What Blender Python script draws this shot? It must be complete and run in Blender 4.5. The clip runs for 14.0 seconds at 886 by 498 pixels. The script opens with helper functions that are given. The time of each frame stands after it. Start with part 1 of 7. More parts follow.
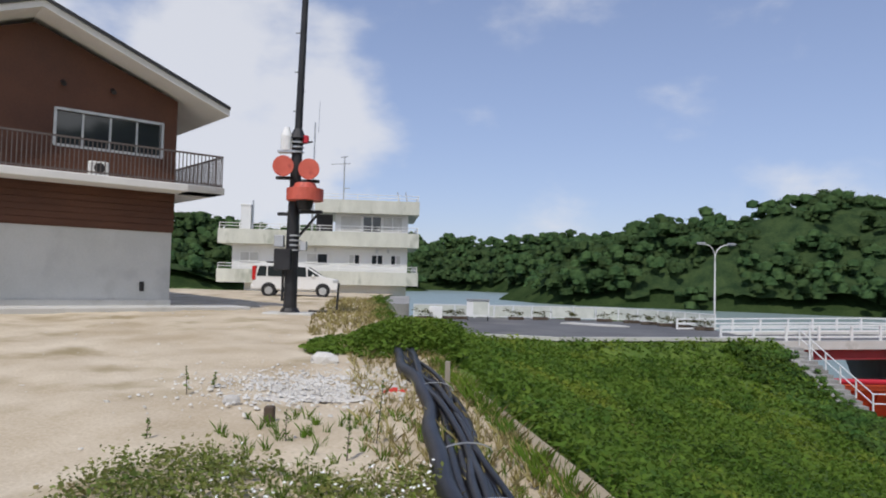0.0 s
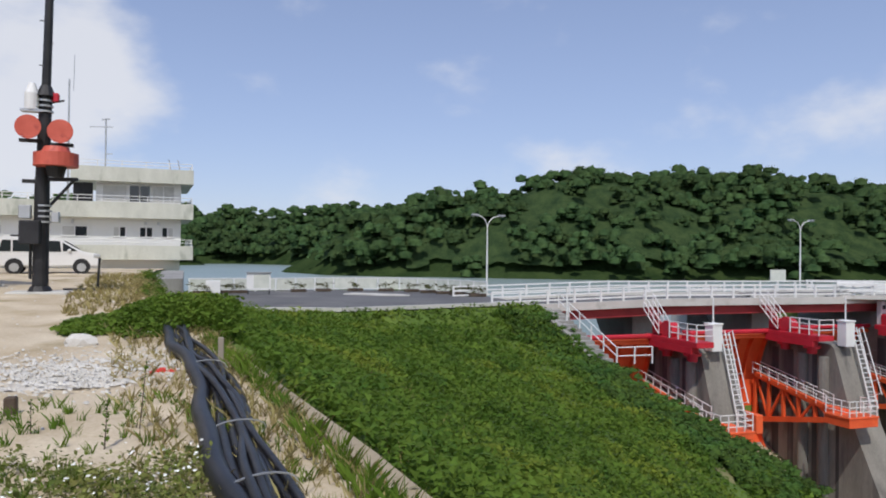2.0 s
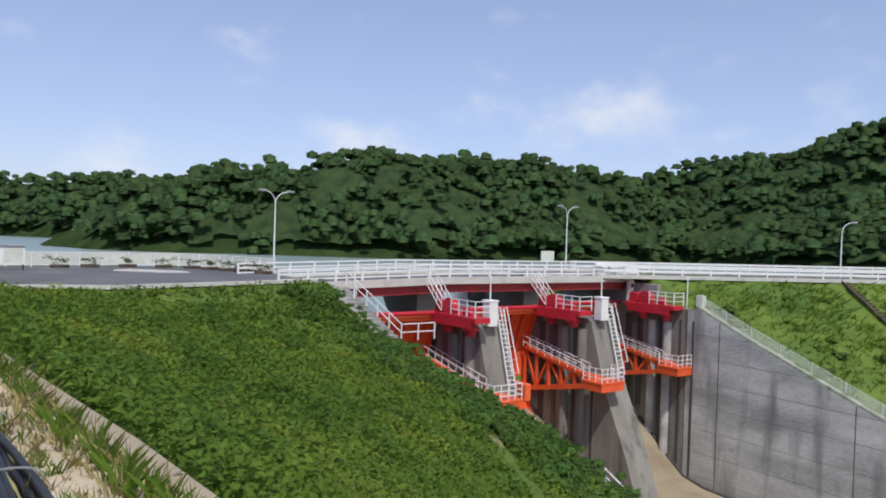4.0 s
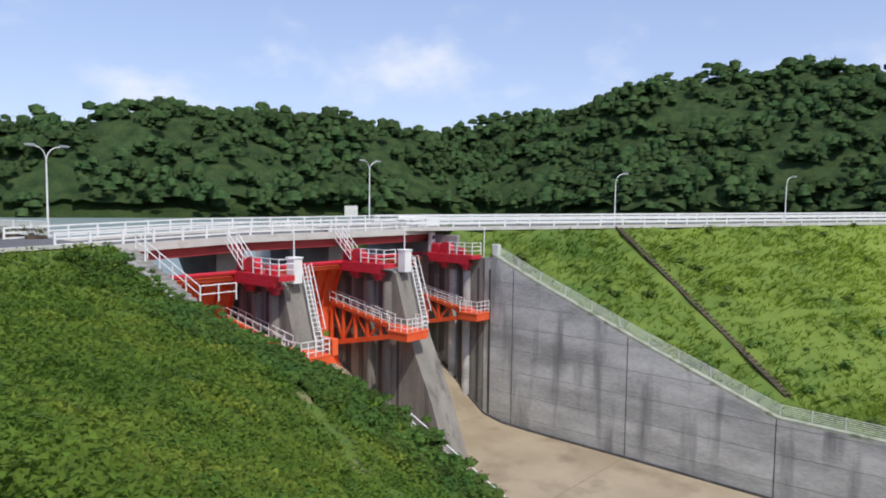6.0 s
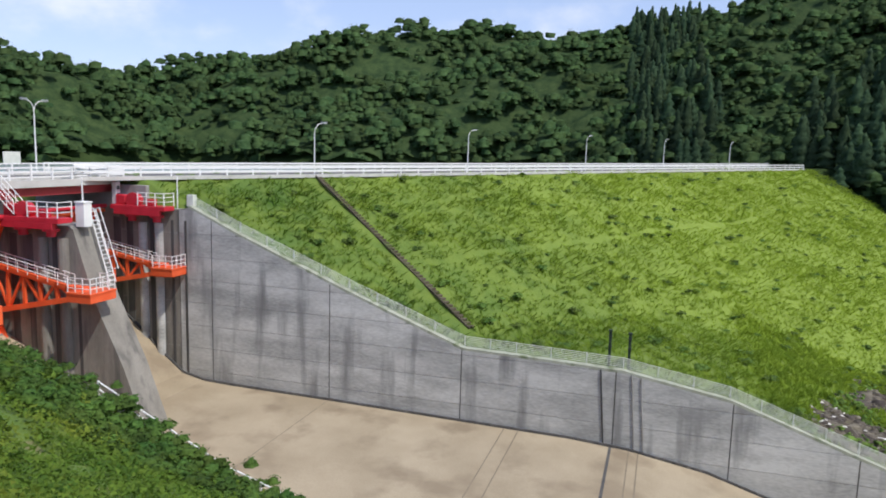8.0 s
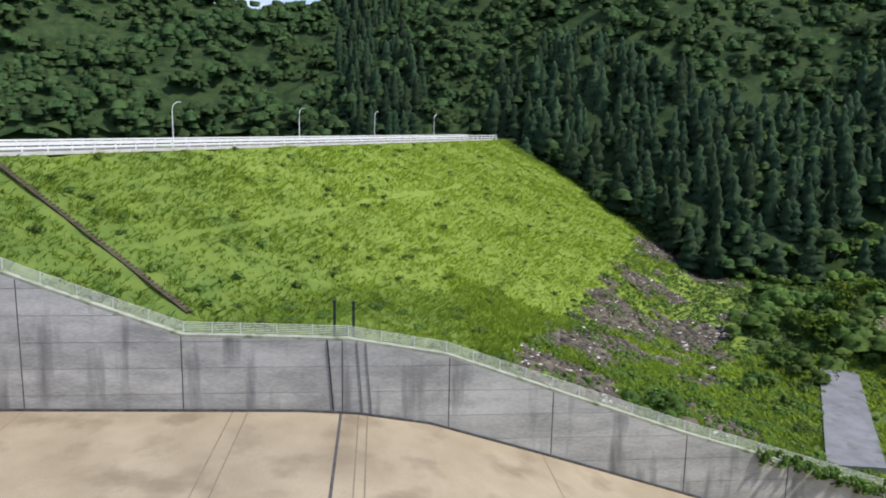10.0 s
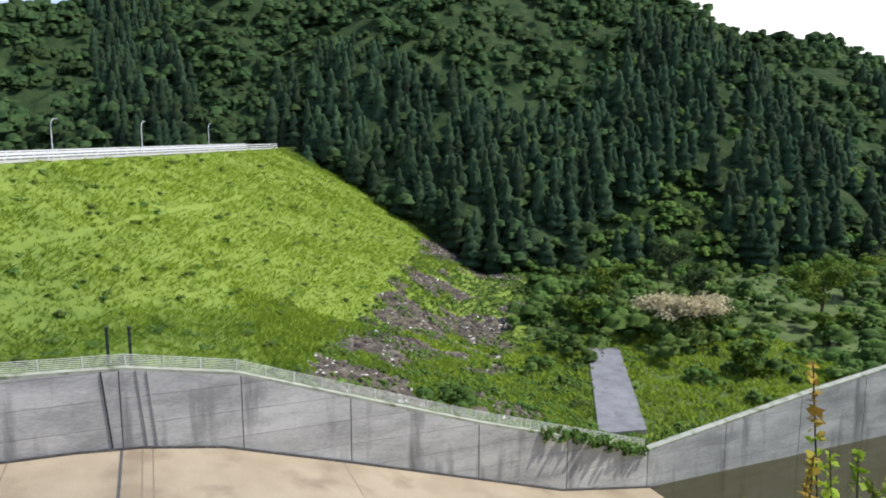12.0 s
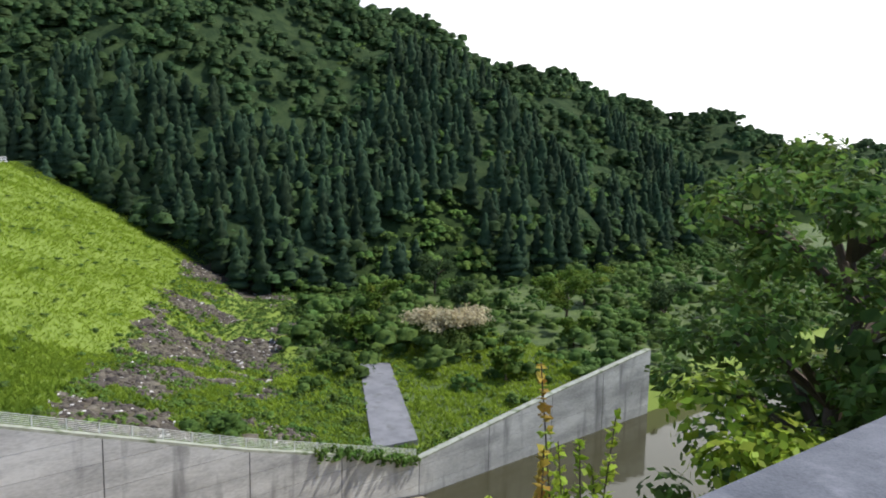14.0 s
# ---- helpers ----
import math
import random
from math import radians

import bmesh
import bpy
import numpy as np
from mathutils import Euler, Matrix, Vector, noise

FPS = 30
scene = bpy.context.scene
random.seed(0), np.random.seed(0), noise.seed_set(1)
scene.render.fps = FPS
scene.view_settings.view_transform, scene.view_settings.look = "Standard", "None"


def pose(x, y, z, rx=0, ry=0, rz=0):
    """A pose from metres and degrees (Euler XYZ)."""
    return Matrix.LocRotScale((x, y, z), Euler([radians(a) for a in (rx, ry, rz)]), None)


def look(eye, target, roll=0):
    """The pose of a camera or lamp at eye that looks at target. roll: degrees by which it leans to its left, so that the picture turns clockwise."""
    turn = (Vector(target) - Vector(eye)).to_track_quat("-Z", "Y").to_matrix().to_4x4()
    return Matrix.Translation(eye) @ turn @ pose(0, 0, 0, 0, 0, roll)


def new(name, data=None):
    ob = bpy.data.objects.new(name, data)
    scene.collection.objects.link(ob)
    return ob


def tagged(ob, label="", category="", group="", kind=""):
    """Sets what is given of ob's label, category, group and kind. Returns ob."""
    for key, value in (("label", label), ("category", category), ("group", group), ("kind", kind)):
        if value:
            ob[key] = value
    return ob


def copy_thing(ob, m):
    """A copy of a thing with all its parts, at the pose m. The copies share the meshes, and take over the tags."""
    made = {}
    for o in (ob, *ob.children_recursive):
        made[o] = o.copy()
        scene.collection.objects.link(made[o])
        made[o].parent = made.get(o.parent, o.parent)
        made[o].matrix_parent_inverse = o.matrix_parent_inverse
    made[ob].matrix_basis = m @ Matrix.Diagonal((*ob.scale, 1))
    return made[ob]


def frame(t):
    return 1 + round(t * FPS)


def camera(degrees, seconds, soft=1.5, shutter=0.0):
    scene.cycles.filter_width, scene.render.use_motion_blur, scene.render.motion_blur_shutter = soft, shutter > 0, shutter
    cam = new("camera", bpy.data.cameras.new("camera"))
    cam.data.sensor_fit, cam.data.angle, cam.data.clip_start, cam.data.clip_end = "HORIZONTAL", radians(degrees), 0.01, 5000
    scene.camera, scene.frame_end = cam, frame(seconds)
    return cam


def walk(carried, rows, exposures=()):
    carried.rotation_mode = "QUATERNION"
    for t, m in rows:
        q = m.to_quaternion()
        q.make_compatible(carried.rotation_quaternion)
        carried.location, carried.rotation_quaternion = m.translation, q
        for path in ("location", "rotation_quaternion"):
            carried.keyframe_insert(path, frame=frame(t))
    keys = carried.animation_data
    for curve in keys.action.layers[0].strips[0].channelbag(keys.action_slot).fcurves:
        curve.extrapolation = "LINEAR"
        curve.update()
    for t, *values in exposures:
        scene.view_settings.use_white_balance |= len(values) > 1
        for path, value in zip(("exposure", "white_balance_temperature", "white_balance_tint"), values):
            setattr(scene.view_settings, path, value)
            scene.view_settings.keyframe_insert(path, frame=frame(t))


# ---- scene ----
# camera: a hand-held turn on the spot, arm's length about the body's axis
EYE_Z = 1.6
PATH = [
    (0, 0.35, 2.43, 1.41), (0.5, 4.79, 2.06, 1.25), (1, 9.34, 1.59, 0.96), (1.5, 13.83, 0.96, 0.65),
    (2, 17.47, 0.45, 0.57), (2.5, 21.74, 0, 0.15), (3, 26.01, -0.41, 0.08), (3.2, 27.6, -0.54, 0.63),
    (5.3, 44.22, -2.87, 1.08), (5.5, 45.65, -3.39, 0.94), (6, 49.59, -4.2, 0.71), (6.5, 53.75, -4.37, 0.47),
    (7, 58.47, -4.87, 0.68), (7.5, 64.23, -5.79, 1.34), (8, 73.1, -7.74, 1.61), (8.5, 78.08, -8.4, 2),
    (9, 85.38, -8.5, 1.46), (9.2, 87.91, -8.62, 1.38), (11.3, 105.4, -9.73, 0.39), (11.5, 107.44, -9.53, 0.25),
    (12, 112.16, -8.59, -0), (12.5, 116.3, -8.39, -0.07), (13, 121.19, -8.24, 0.39), (13.5, 125.84, -7.93, 0.66),
    (14, 130.44, -6.97, 1.06)]
ARM = 0.3


def heading(yaw, pitch, roll):
    a, e = radians(yaw), radians(pitch)
    way = Vector((math.sin(a) * math.cos(e), math.cos(a) * math.cos(e), math.sin(e)))
    eye = Vector((ARM * math.sin(a), ARM * math.cos(a) - ARM, EYE_Z))
    return look(eye, eye + way, roll)


cam = camera(63.2, 14.0, soft=1.9)
walk(cam, [(t, heading(y, p, r)) for t, y, p, r in PATH], exposures=[(0.0, -0.38), (3.2, -0.24), (5.3, -0.06), (7.5, 0.06), (9.2, 0.18), (11.3, 0.3), (13.0, 0.45), (14.0, 0.26)])

# daylight: high sun behind and to the side, hazy blue sky with cloud
SUN_AZ, SUN_EL = 203.0, 56.0
world = bpy.data.worlds.new("sky")
scene.world = world
world.use_nodes = True
wt = world.node_tree
bg = wt.nodes["Background"]
sky = wt.nodes.new("ShaderNodeTexSky")
sky.sky_type, sky.sun_disc = "NISHITA", False
sky.sun_elevation, sky.sun_rotation = radians(SUN_EL), radians(SUN_AZ)
sky.air_density, sky.dust_density, sky.ozone_density = 1.0, 0.5, 1.6
# fair-weather cloud: soft heaps low over the hills, thickening in two directions
tc = wt.nodes.new("ShaderNodeTexCoord")


def wmath(op, a, b=None, c=None):
    n = wt.nodes.new("ShaderNodeMath")
    n.operation = op
    for i, v in enumerate((a, b, c)):
        if v is None:
            continue
        if isinstance(v, (int, float)):
            n.inputs[i].default_value = v
        else:
            wt.links.new(v, n.inputs[i])
    return n.outputs[0]


def wdot(az, el):
    """Cosine of the angle to a direction in the sky."""
    n = wt.nodes.new("ShaderNodeVectorMath")
    n.operation = "DOT_PRODUCT"
    a, e = radians(az), radians(el)
    n.inputs[1].default_value = (math.sin(a) * math.cos(e), math.cos(a) * math.cos(e), math.sin(e))
    wt.links.new(tc.outputs["Generated"], n.inputs[0])
    return n.outputs["Value"]


def wrange(v, lo, hi, a=0.0, b=1.0):
    n = wt.nodes.new("ShaderNodeMapRange")
    n.interpolation_type = "SMOOTHSTEP"
    for i, k in enumerate((lo, hi, a, b)):
        n.inputs[i + 1].default_value = k
    wt.links.new(v, n.inputs[0])
    return n.outputs[0]


stretch = wt.nodes.new("ShaderNodeMapping")
stretch.inputs["Scale"].default_value = (1.0, 1.0, 1.7)
wt.links.new(tc.outputs["Generated"], stretch.inputs[0])
puff = wt.nodes.new("ShaderNodeTexNoise")
puff.inputs["Scale"].default_value, puff.inputs["Detail"].default_value, puff.inputs["Roughness"].default_value = 5.5, 7, 0.52
wt.links.new(stretch.outputs[0], puff.inputs["Vector"])
sep = wt.nodes.new("ShaderNodeSeparateXYZ")
wt.links.new(tc.outputs["Generated"], sep.inputs[0])
heap = wmath("MULTIPLY", wrange(wdot(-23, 7), 0.915, 0.985), 0.33)
low = wmath("MULTIPLY", wrange(sep.outputs["Z"], 0.3, 0.1), 0.06)
amount = wmath("ADD", wmath("ADD", puff.outputs[0], heap), low)
cover = wmath("MULTIPLY", wrange(amount, 0.55, 0.86), wrange(wdot(150, 25), 0.985, 0.8, 0.95, 0.85))
glare = wrange(wdot(148, 16), 0.8, 0.96)
cl = wt.nodes.new("ShaderNodeMix")
cl.data_type = "RGBA"
cl.inputs[7].default_value = (8.0, 8.15, 8.7, 1)
wt.links.new(cover, cl.inputs[0])
tint = wt.nodes.new("ShaderNodeMix")
tint.data_type, tint.blend_type = "RGBA", "MULTIPLY"
tint.inputs[0].default_value, tint.inputs[7].default_value = 1.0, (1.12, 1.08, 1.3, 1)
wt.links.new(sky.outputs[0], tint.inputs[6])
haze = wt.nodes.new("ShaderNodeMix")
haze.data_type = "RGBA"
haze.inputs[7].default_value = (5.0, 6.1, 8.3, 1)
wt.links.new(wrange(sep.outputs["Z"], 0.75, 0.0, 0.15, 0.45), haze.inputs[0])
wt.links.new(tint.outputs[2], haze.inputs[6])
wt.links.new(haze.outputs[2], cl.inputs[6])
gl = wt.nodes.new("ShaderNodeMix")
gl.data_type = "RGBA"
gl.inputs[7].default_value = (11.0, 11.2, 11.4, 1)
wt.links.new(glare, gl.inputs[0])
wt.links.new(cl.outputs[2], gl.inputs[6])
wt.links.new(gl.outputs[2], bg.inputs[0])
bg.inputs[1].default_value = 0.12
sun = new("sun", bpy.data.lights.new("sun", "SUN"))
sun.data.energy, sun.data.angle, sun.data.color = 3.6, radians(0.6), (1.0, 0.95, 0.87)
sa, se = radians(SUN_AZ), radians(SUN_EL)
sun.matrix_world = look((0, 0, 80), (-math.sin(sa) * math.cos(se), -math.cos(sa) * math.cos(se), 80 - math.sin(se)))
# ---- materials ----
def rgb(c):
    return (*c, 1.0)


def surface(name, a, b, size=1.0, rough=0.8, bump=0.3, fine=0.05, metal=0.0, stain=None, stain_size=4.0, stain_at=0.55, rnd=0.0,
            stretch=(1, 1, 1), island=0.0, spec=0.4, drip=None, tone=0.0):
    """Two tones mixed at a broad and a fine scale, an optional third tone in patches, relief, and a spread per object or island."""
    m = bpy.data.materials.new(name)
    m.use_nodes = True
    nt = m.node_tree
    n, l = nt.nodes, nt.links
    p = n["Principled BSDF"]
    geo = n.new("ShaderNodeNewGeometry")
    mp = n.new("ShaderNodeMapping")
    mp.inputs["Scale"].default_value = stretch
    l.new(geo.outputs["Position"], mp.inputs["Vector"])
    big = n.new("ShaderNodeTexNoise")
    big.inputs["Scale"].default_value, big.inputs["Detail"].default_value = 1.0 / size, 5
    l.new(mp.outputs[0], big.inputs["Vector"])
    small = n.new("ShaderNodeTexNoise")
    small.inputs["Scale"].default_value, small.inputs["Detail"].default_value = 1.0 / fine, 3
    l.new(mp.outputs[0], small.inputs["Vector"])
    add = n.new("ShaderNodeMath")
    add.operation = "MULTIPLY_ADD"
    add.inputs[1].default_value = 0.45
    l.new(small.outputs[0], add.inputs[0])
    l.new(big.outputs[0], add.inputs[2])
    ramp = n.new("ShaderNodeMapRange")
    ramp.inputs[1].default_value, ramp.inputs[2].default_value = 0.52, 0.92
    l.new(add.outputs[0], ramp.inputs[0])
    mix = n.new("ShaderNodeMix")
    mix.data_type = "RGBA"
    mix.inputs[6].default_value, mix.inputs[7].default_value = rgb(a), rgb(b)
    l.new(ramp.outputs[0], mix.inputs[0])
    col = mix.outputs[2]
    if stain:
        st = n.new("ShaderNodeTexNoise")
        st.inputs["Scale"].default_value, st.inputs["Detail"].default_value = 1.0 / stain_size, 6
        if drip:
            dm = n.new("ShaderNodeMapping")
            dm.inputs["Scale"].default_value = drip
            l.new(geo.outputs["Position"], dm.inputs["Vector"])
        l.new((dm if drip else mp).outputs[0], st.inputs["Vector"])
        r2 = n.new("ShaderNodeMapRange")
        r2.inputs[1].default_value, r2.inputs[2].default_value = stain_at, stain_at + 0.16
        l.new(st.outputs[0], r2.inputs[0])
        mx = n.new("ShaderNodeMix")
        mx.data_type = "RGBA"
        mx.inputs[7].default_value = rgb(stain)
        l.new(r2.outputs[0], mx.inputs[0])
        l.new(col, mx.inputs[6])
        col = mx.outputs[2]
    if rnd or island or tone:
        hsv = n.new("ShaderNodeHueSaturation")
        vr = n.new("ShaderNodeMapRange")
        if rnd:
            oi = n.new("ShaderNodeObjectInfo")
            l.new(oi.outputs["Random"], vr.inputs[0])
        elif tone:
            at = n.new("ShaderNodeAttribute")
            at.attribute_name = "tone"
            l.new(at.outputs["Fac"], vr.inputs[0])
        else:
            l.new(geo.outputs["Random Per Island"], vr.inputs[0])
        sp = rnd or tone or island
        vr.inputs[3].default_value, vr.inputs[4].default_value = 1 - sp, 1 + sp
        l.new(vr.outputs[0], hsv.inputs["Value"])
        hr = n.new("ShaderNodeMapRange")
        l.new(vr.inputs[0].links[0].from_socket, hr.inputs[0])
        hr.inputs[3].default_value, hr.inputs[4].default_value = 0.5 - 0.04 * sp, 0.5 + 0.04 * sp
        l.new(hr.outputs[0], hsv.inputs["Hue"])
        l.new(col, hsv.inputs["Color"])
        col = hsv.outputs[0]
    l.new(col, p.inputs["Base Color"])
    p.inputs["Roughness"].default_value, p.inputs["Metallic"].default_value = rough, metal
    p.inputs["Specular IOR Level"].default_value = spec
    if bump:
        bp = n.new("ShaderNodeBump")
        bp.inputs["Strength"].default_value, bp.inputs["Distance"].default_value = bump, fine
        l.new(add.outputs[0], bp.inputs["Height"])
        l.new(bp.outputs[0], p.inputs["Normal"])
    return m


def leafy(name, a, b, size=3.0, island=0.35, gloss=0.5, stain=None, stain_size=4.0, stain_at=0.5, tone=0.0, bump=0.0, grain=0.4, through_light=0.4):
    """Foliage: two greens by place, a spread per leaf, a little light let through."""
    m = surface(name, a, b, size=size, rough=gloss, bump=bump, fine=grain, island=island, tone=tone, spec=0.12, stain=stain, stain_size=stain_size, stain_at=stain_at)
    n, l = m.node_tree.nodes, m.node_tree.links
    p, out = n["Principled BSDF"], n["Material Output"]
    tr = n.new("ShaderNodeBsdfTranslucent")
    src = p.inputs["Base Color"].links[0].from_socket
    l.new(src, tr.inputs["Color"])
    mx = n.new("ShaderNodeMixShader")
    mx.inputs[0].default_value = through_light
    l.new(p.outputs[0], mx.inputs[1])
    l.new(tr.outputs[0], mx.inputs[2])
    l.new(mx.outputs[0], out.inputs["Surface"])
    return m


M_SAND = surface("sandy_soil", (0.44, 0.35, 0.23), (0.66, 0.57, 0.43), size=1.6, fine=0.04, bump=0.6, stain=(0.34, 0.27, 0.15), stain_size=1.5, stain_at=0.54)
M_SOILGRASS = surface("turf", (0.075, 0.135, 0.018), (0.13, 0.19, 0.026), size=1.6, fine=0.16, bump=0.7, stain=(0.07, 0.135, 0.02), stain_size=5.0, stain_at=0.54)
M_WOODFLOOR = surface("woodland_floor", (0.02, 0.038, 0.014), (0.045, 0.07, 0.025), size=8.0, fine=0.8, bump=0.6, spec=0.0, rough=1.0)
M_PANEL = surface("board_marked_concrete", (0.31, 0.315, 0.305), (0.6, 0.605, 0.58), size=1.8, fine=0.12, bump=0.25, stain=(0.2, 0.203, 0.2), stain_size=1.5, stain_at=0.56, stretch=(1, 0.35, 1.2), rnd=0.08, drip=(1, 1, 0.16))
M_COPING = surface("mossy_coping_concrete", (0.27, 0.29, 0.22), (0.42, 0.44, 0.36), size=0.8, fine=0.05, bump=0.3, stain=(0.13, 0.17, 0.08), stain_size=0.9, stain_at=0.54)
M_CONC = surface("grey_concrete", (0.24, 0.235, 0.225), (0.36, 0.355, 0.34), size=1.8, fine=0.06, bump=0.25, stain=(0.17, 0.165, 0.16), stain_size=1.6, stain_at=0.56, stretch=(1, 1, 0.35))
M_CONC_LIGHT = surface("pale_concrete", (0.5, 0.49, 0.46), (0.6, 0.59, 0.56), size=1.2, fine=0.03, bump=0.2, stain=(0.4, 0.39, 0.35), stain_size=1.0, stain_at=0.6)
M_FLOOR = surface("chute_concrete", (0.3, 0.245, 0.165), (0.4, 0.335, 0.235), size=4.0, fine=0.1, bump=0.15, stain=(0.25, 0.2, 0.135), stain_size=3.0, stain_at=0.52)
M_ASPH = surface("asphalt", (0.1, 0.1, 0.105), (0.15, 0.15, 0.15), size=3.0, fine=0.03, bump=0.3, stain=(0.19, 0.18, 0.17), stain_size=5)
M_WHITE = surface("white_paint", (0.74, 0.75, 0.75), (0.82, 0.82, 0.81), size=0.8, fine=0.05, bump=0.03, rough=0.45, stain=(0.62, 0.6, 0.55), stain_size=0.7, stain_at=0.64)
M_RED = surface("red_paint", (0.46, 0.018, 0.035), (0.58, 0.03, 0.05), size=0.7, fine=0.05, bump=0.05, rough=0.45, stain=(0.4, 0.03, 0.03), stain_at=0.6)
M_GIRDER = surface("dull_red_paint", (0.25, 0.03, 0.035), (0.34, 0.045, 0.045), size=1.0, fine=0.05, bump=0.05, rough=0.55)
M_ORANGE = surface("orange_red_paint", (0.75, 0.1, 0.03), (0.85, 0.14, 0.045), size=0.7, fine=0.05, bump=0.05, rough=0.45, stain=(0.6, 0.07, 0.025), stain_at=0.62)
M_PLASTER = surface("white_plaster", (0.7, 0.71, 0.7), (0.78, 0.78, 0.77), size=2.0, fine=0.05, bump=0.1, stain=(0.6, 0.6, 0.56), stain_size=1.2, stain_at=0.6)
M_FASCIA = surface("weathered_concrete_fascia", (0.5, 0.51, 0.45), (0.64, 0.65, 0.58), size=1.0, fine=0.05, bump=0.15, stain=(0.33, 0.35, 0.29), stain_size=0.8, stain_at=0.58, stretch=(1, 1, 0.4))
M_BROWN = surface("brown_cladding", (0.075, 0.03, 0.018), (0.115, 0.046, 0.026), size=1.5, fine=0.05, bump=0.1, rough=0.6)
M_GREYWALL = surface("grey_render", (0.47, 0.48, 0.47), (0.56, 0.565, 0.555), size=1.5, fine=0.05, bump=0.1, stain=(0.42, 0.425, 0.42), stain_size=1.2)
M_DARK = surface("dark_metal", (0.012, 0.012, 0.014), (0.03, 0.03, 0.033), size=0.5, fine=0.02, bump=0.05, rough=0.5)
M_STEEL = surface("galvanised_steel", (0.45, 0.46, 0.47), (0.58, 0.59, 0.6), size=0.4, fine=0.02, bump=0.05, rough=0.4, metal=0.6)
M_ROOF = surface("dark_roof_sheet", (0.02, 0.021, 0.025), (0.035, 0.036, 0.04), size=0.8, fine=0.03, bump=0.05, rough=0.45)
M_FOREST = leafy("woodland_leaves", (0.044, 0.093, 0.038), (0.112, 0.185, 0.068), size=4.0, gloss=0.85, tone=0.24, bump=0.7, grain=0.6, through_light=0.45)
M_PINE = leafy("cedar_needles", (0.024, 0.052, 0.028), (0.06, 0.1, 0.048), size=6.0, gloss=0.9, tone=0.3, bump=0.8, grain=0.6, through_light=0.25)
M_VINE = leafy("vine_leaves", (0.075, 0.15, 0.03), (0.16, 0.25, 0.05), size=3.0, gloss=0.7, tone=0.3, bump=1.0, grain=0.5, through_light=0.25)
M_THICKET = leafy("thicket_leaves", (0.06, 0.12, 0.028), (0.14, 0.22, 0.045), size=2.0, gloss=0.7, tone=0.3, bump=0.8, grain=0.25, through_light=0.25)
M_BRIER = leafy("dark_thicket_leaves", (0.04, 0.09, 0.02), (0.1, 0.175, 0.035), size=1.5, gloss=0.7, tone=0.3, bump=0.8, grain=0.2, through_light=0.25)
M_WEED = leafy("weedy_leaves", (0.07, 0.14, 0.02), (0.145, 0.225, 0.032), size=1.4, island=0.16, gloss=0.65, stain=(0.23, 0.28, 0.04), stain_size=3.2, stain_at=0.54)


def drier_eastward(m, colour, s0, s1):
    """Blends a turf towards another sward along the dam."""
    n, l = m.node_tree.nodes, m.node_tree.links
    geo = n.new("ShaderNodeNewGeometry")
    sp = n.new("ShaderNodeVectorMath")
    sp.operation, sp.inputs[1].default_value = "DOT_PRODUCT", (0.875, -0.485, 0.0)
    l.new(geo.outputs["Position"], sp.inputs[0])
    nz = n.new("ShaderNodeTexNoise")
    nz.inputs["Scale"].default_value, nz.inputs["Detail"].default_value = 0.12, 4
    l.new(geo.outputs["Position"], nz.inputs["Vector"])
    wob = n.new("ShaderNodeMath")
    wob.operation, wob.inputs[1].default_value = "MULTIPLY_ADD", 70.0
    l.new(nz.outputs[0], wob.inputs[0])
    l.new(sp.outputs["Value"], wob.inputs[2])
    mr = n.new("ShaderNodeMapRange")
    mr.inputs[1].default_value, mr.inputs[2].default_value, mr.inputs[4].default_value = s0 + 35, s1 + 35, 0.8
    l.new(wob.outputs[0], mr.inputs[0])
    p = n["Principled BSDF"]
    src = p.inputs["Base Color"].links[0].from_socket
    mx = n.new("ShaderNodeMix")
    mx.data_type = "RGBA"
    mx.inputs[7].default_value = rgb(colour)
    l.new(mr.outputs[0], mx.inputs[0])
    l.new(src, mx.inputs[6])
    for link in list(src.links):
        if link.to_node != mx:
            l.new(mx.outputs[2], link.to_socket)


M_GRASS = leafy("meadow_grass", (0.105, 0.19, 0.024), (0.18, 0.26, 0.034), size=1.6, island=0.06, gloss=0.8, stain=(0.095, 0.185, 0.028), stain_size=5.0, stain_at=0.54)
drier_eastward(M_GRASS, (0.31, 0.42, 0.045), 32, 85)
drier_eastward(M_SOILGRASS, (0.21, 0.29, 0.035), 32, 85)
M_BARK = surface("bark", (0.07, 0.05, 0.035), (0.12, 0.09, 0.065), size=0.5, fine=0.03, bump=0.6)


def glass(name, tint, rough=0.05):
    m = bpy.data.materials.new(name)
    m.use_nodes = True
    p = m.node_tree.nodes["Principled BSDF"]
    p.inputs["Base Color"].default_value = rgb(tint)
    p.inputs["Roughness"].default_value = rough
    p.inputs["Specular IOR Level"].default_value = 0.8
    return m


M_PANE = glass("dark_window_glass", (0.03, 0.035, 0.04))


def water(name, tint, ripple, size):
    m = glass(name, tint, 0.06)
    n, l = m.node_tree.nodes, m.node_tree.links
    geo = n.new("ShaderNodeNewGeometry")
    tx = n.new("ShaderNodeTexNoise")
    tx.inputs["Scale"].default_value, tx.inputs["Detail"].default_value = 1.0 / size, 4
    l.new(geo.outputs["Position"], tx.inputs["Vector"])
    bp = n.new("ShaderNodeBump")
    bp.inputs["Strength"].default_value, bp.inputs["Distance"].default_value = ripple, size * 0.2
    l.new(tx.outputs[0], bp.inputs["Height"])
    l.new(bp.outputs[0], n["Principled BSDF"].inputs["Normal"])
    n["Principled BSDF"].inputs["Specular IOR Level"].default_value = 0.5
    return m


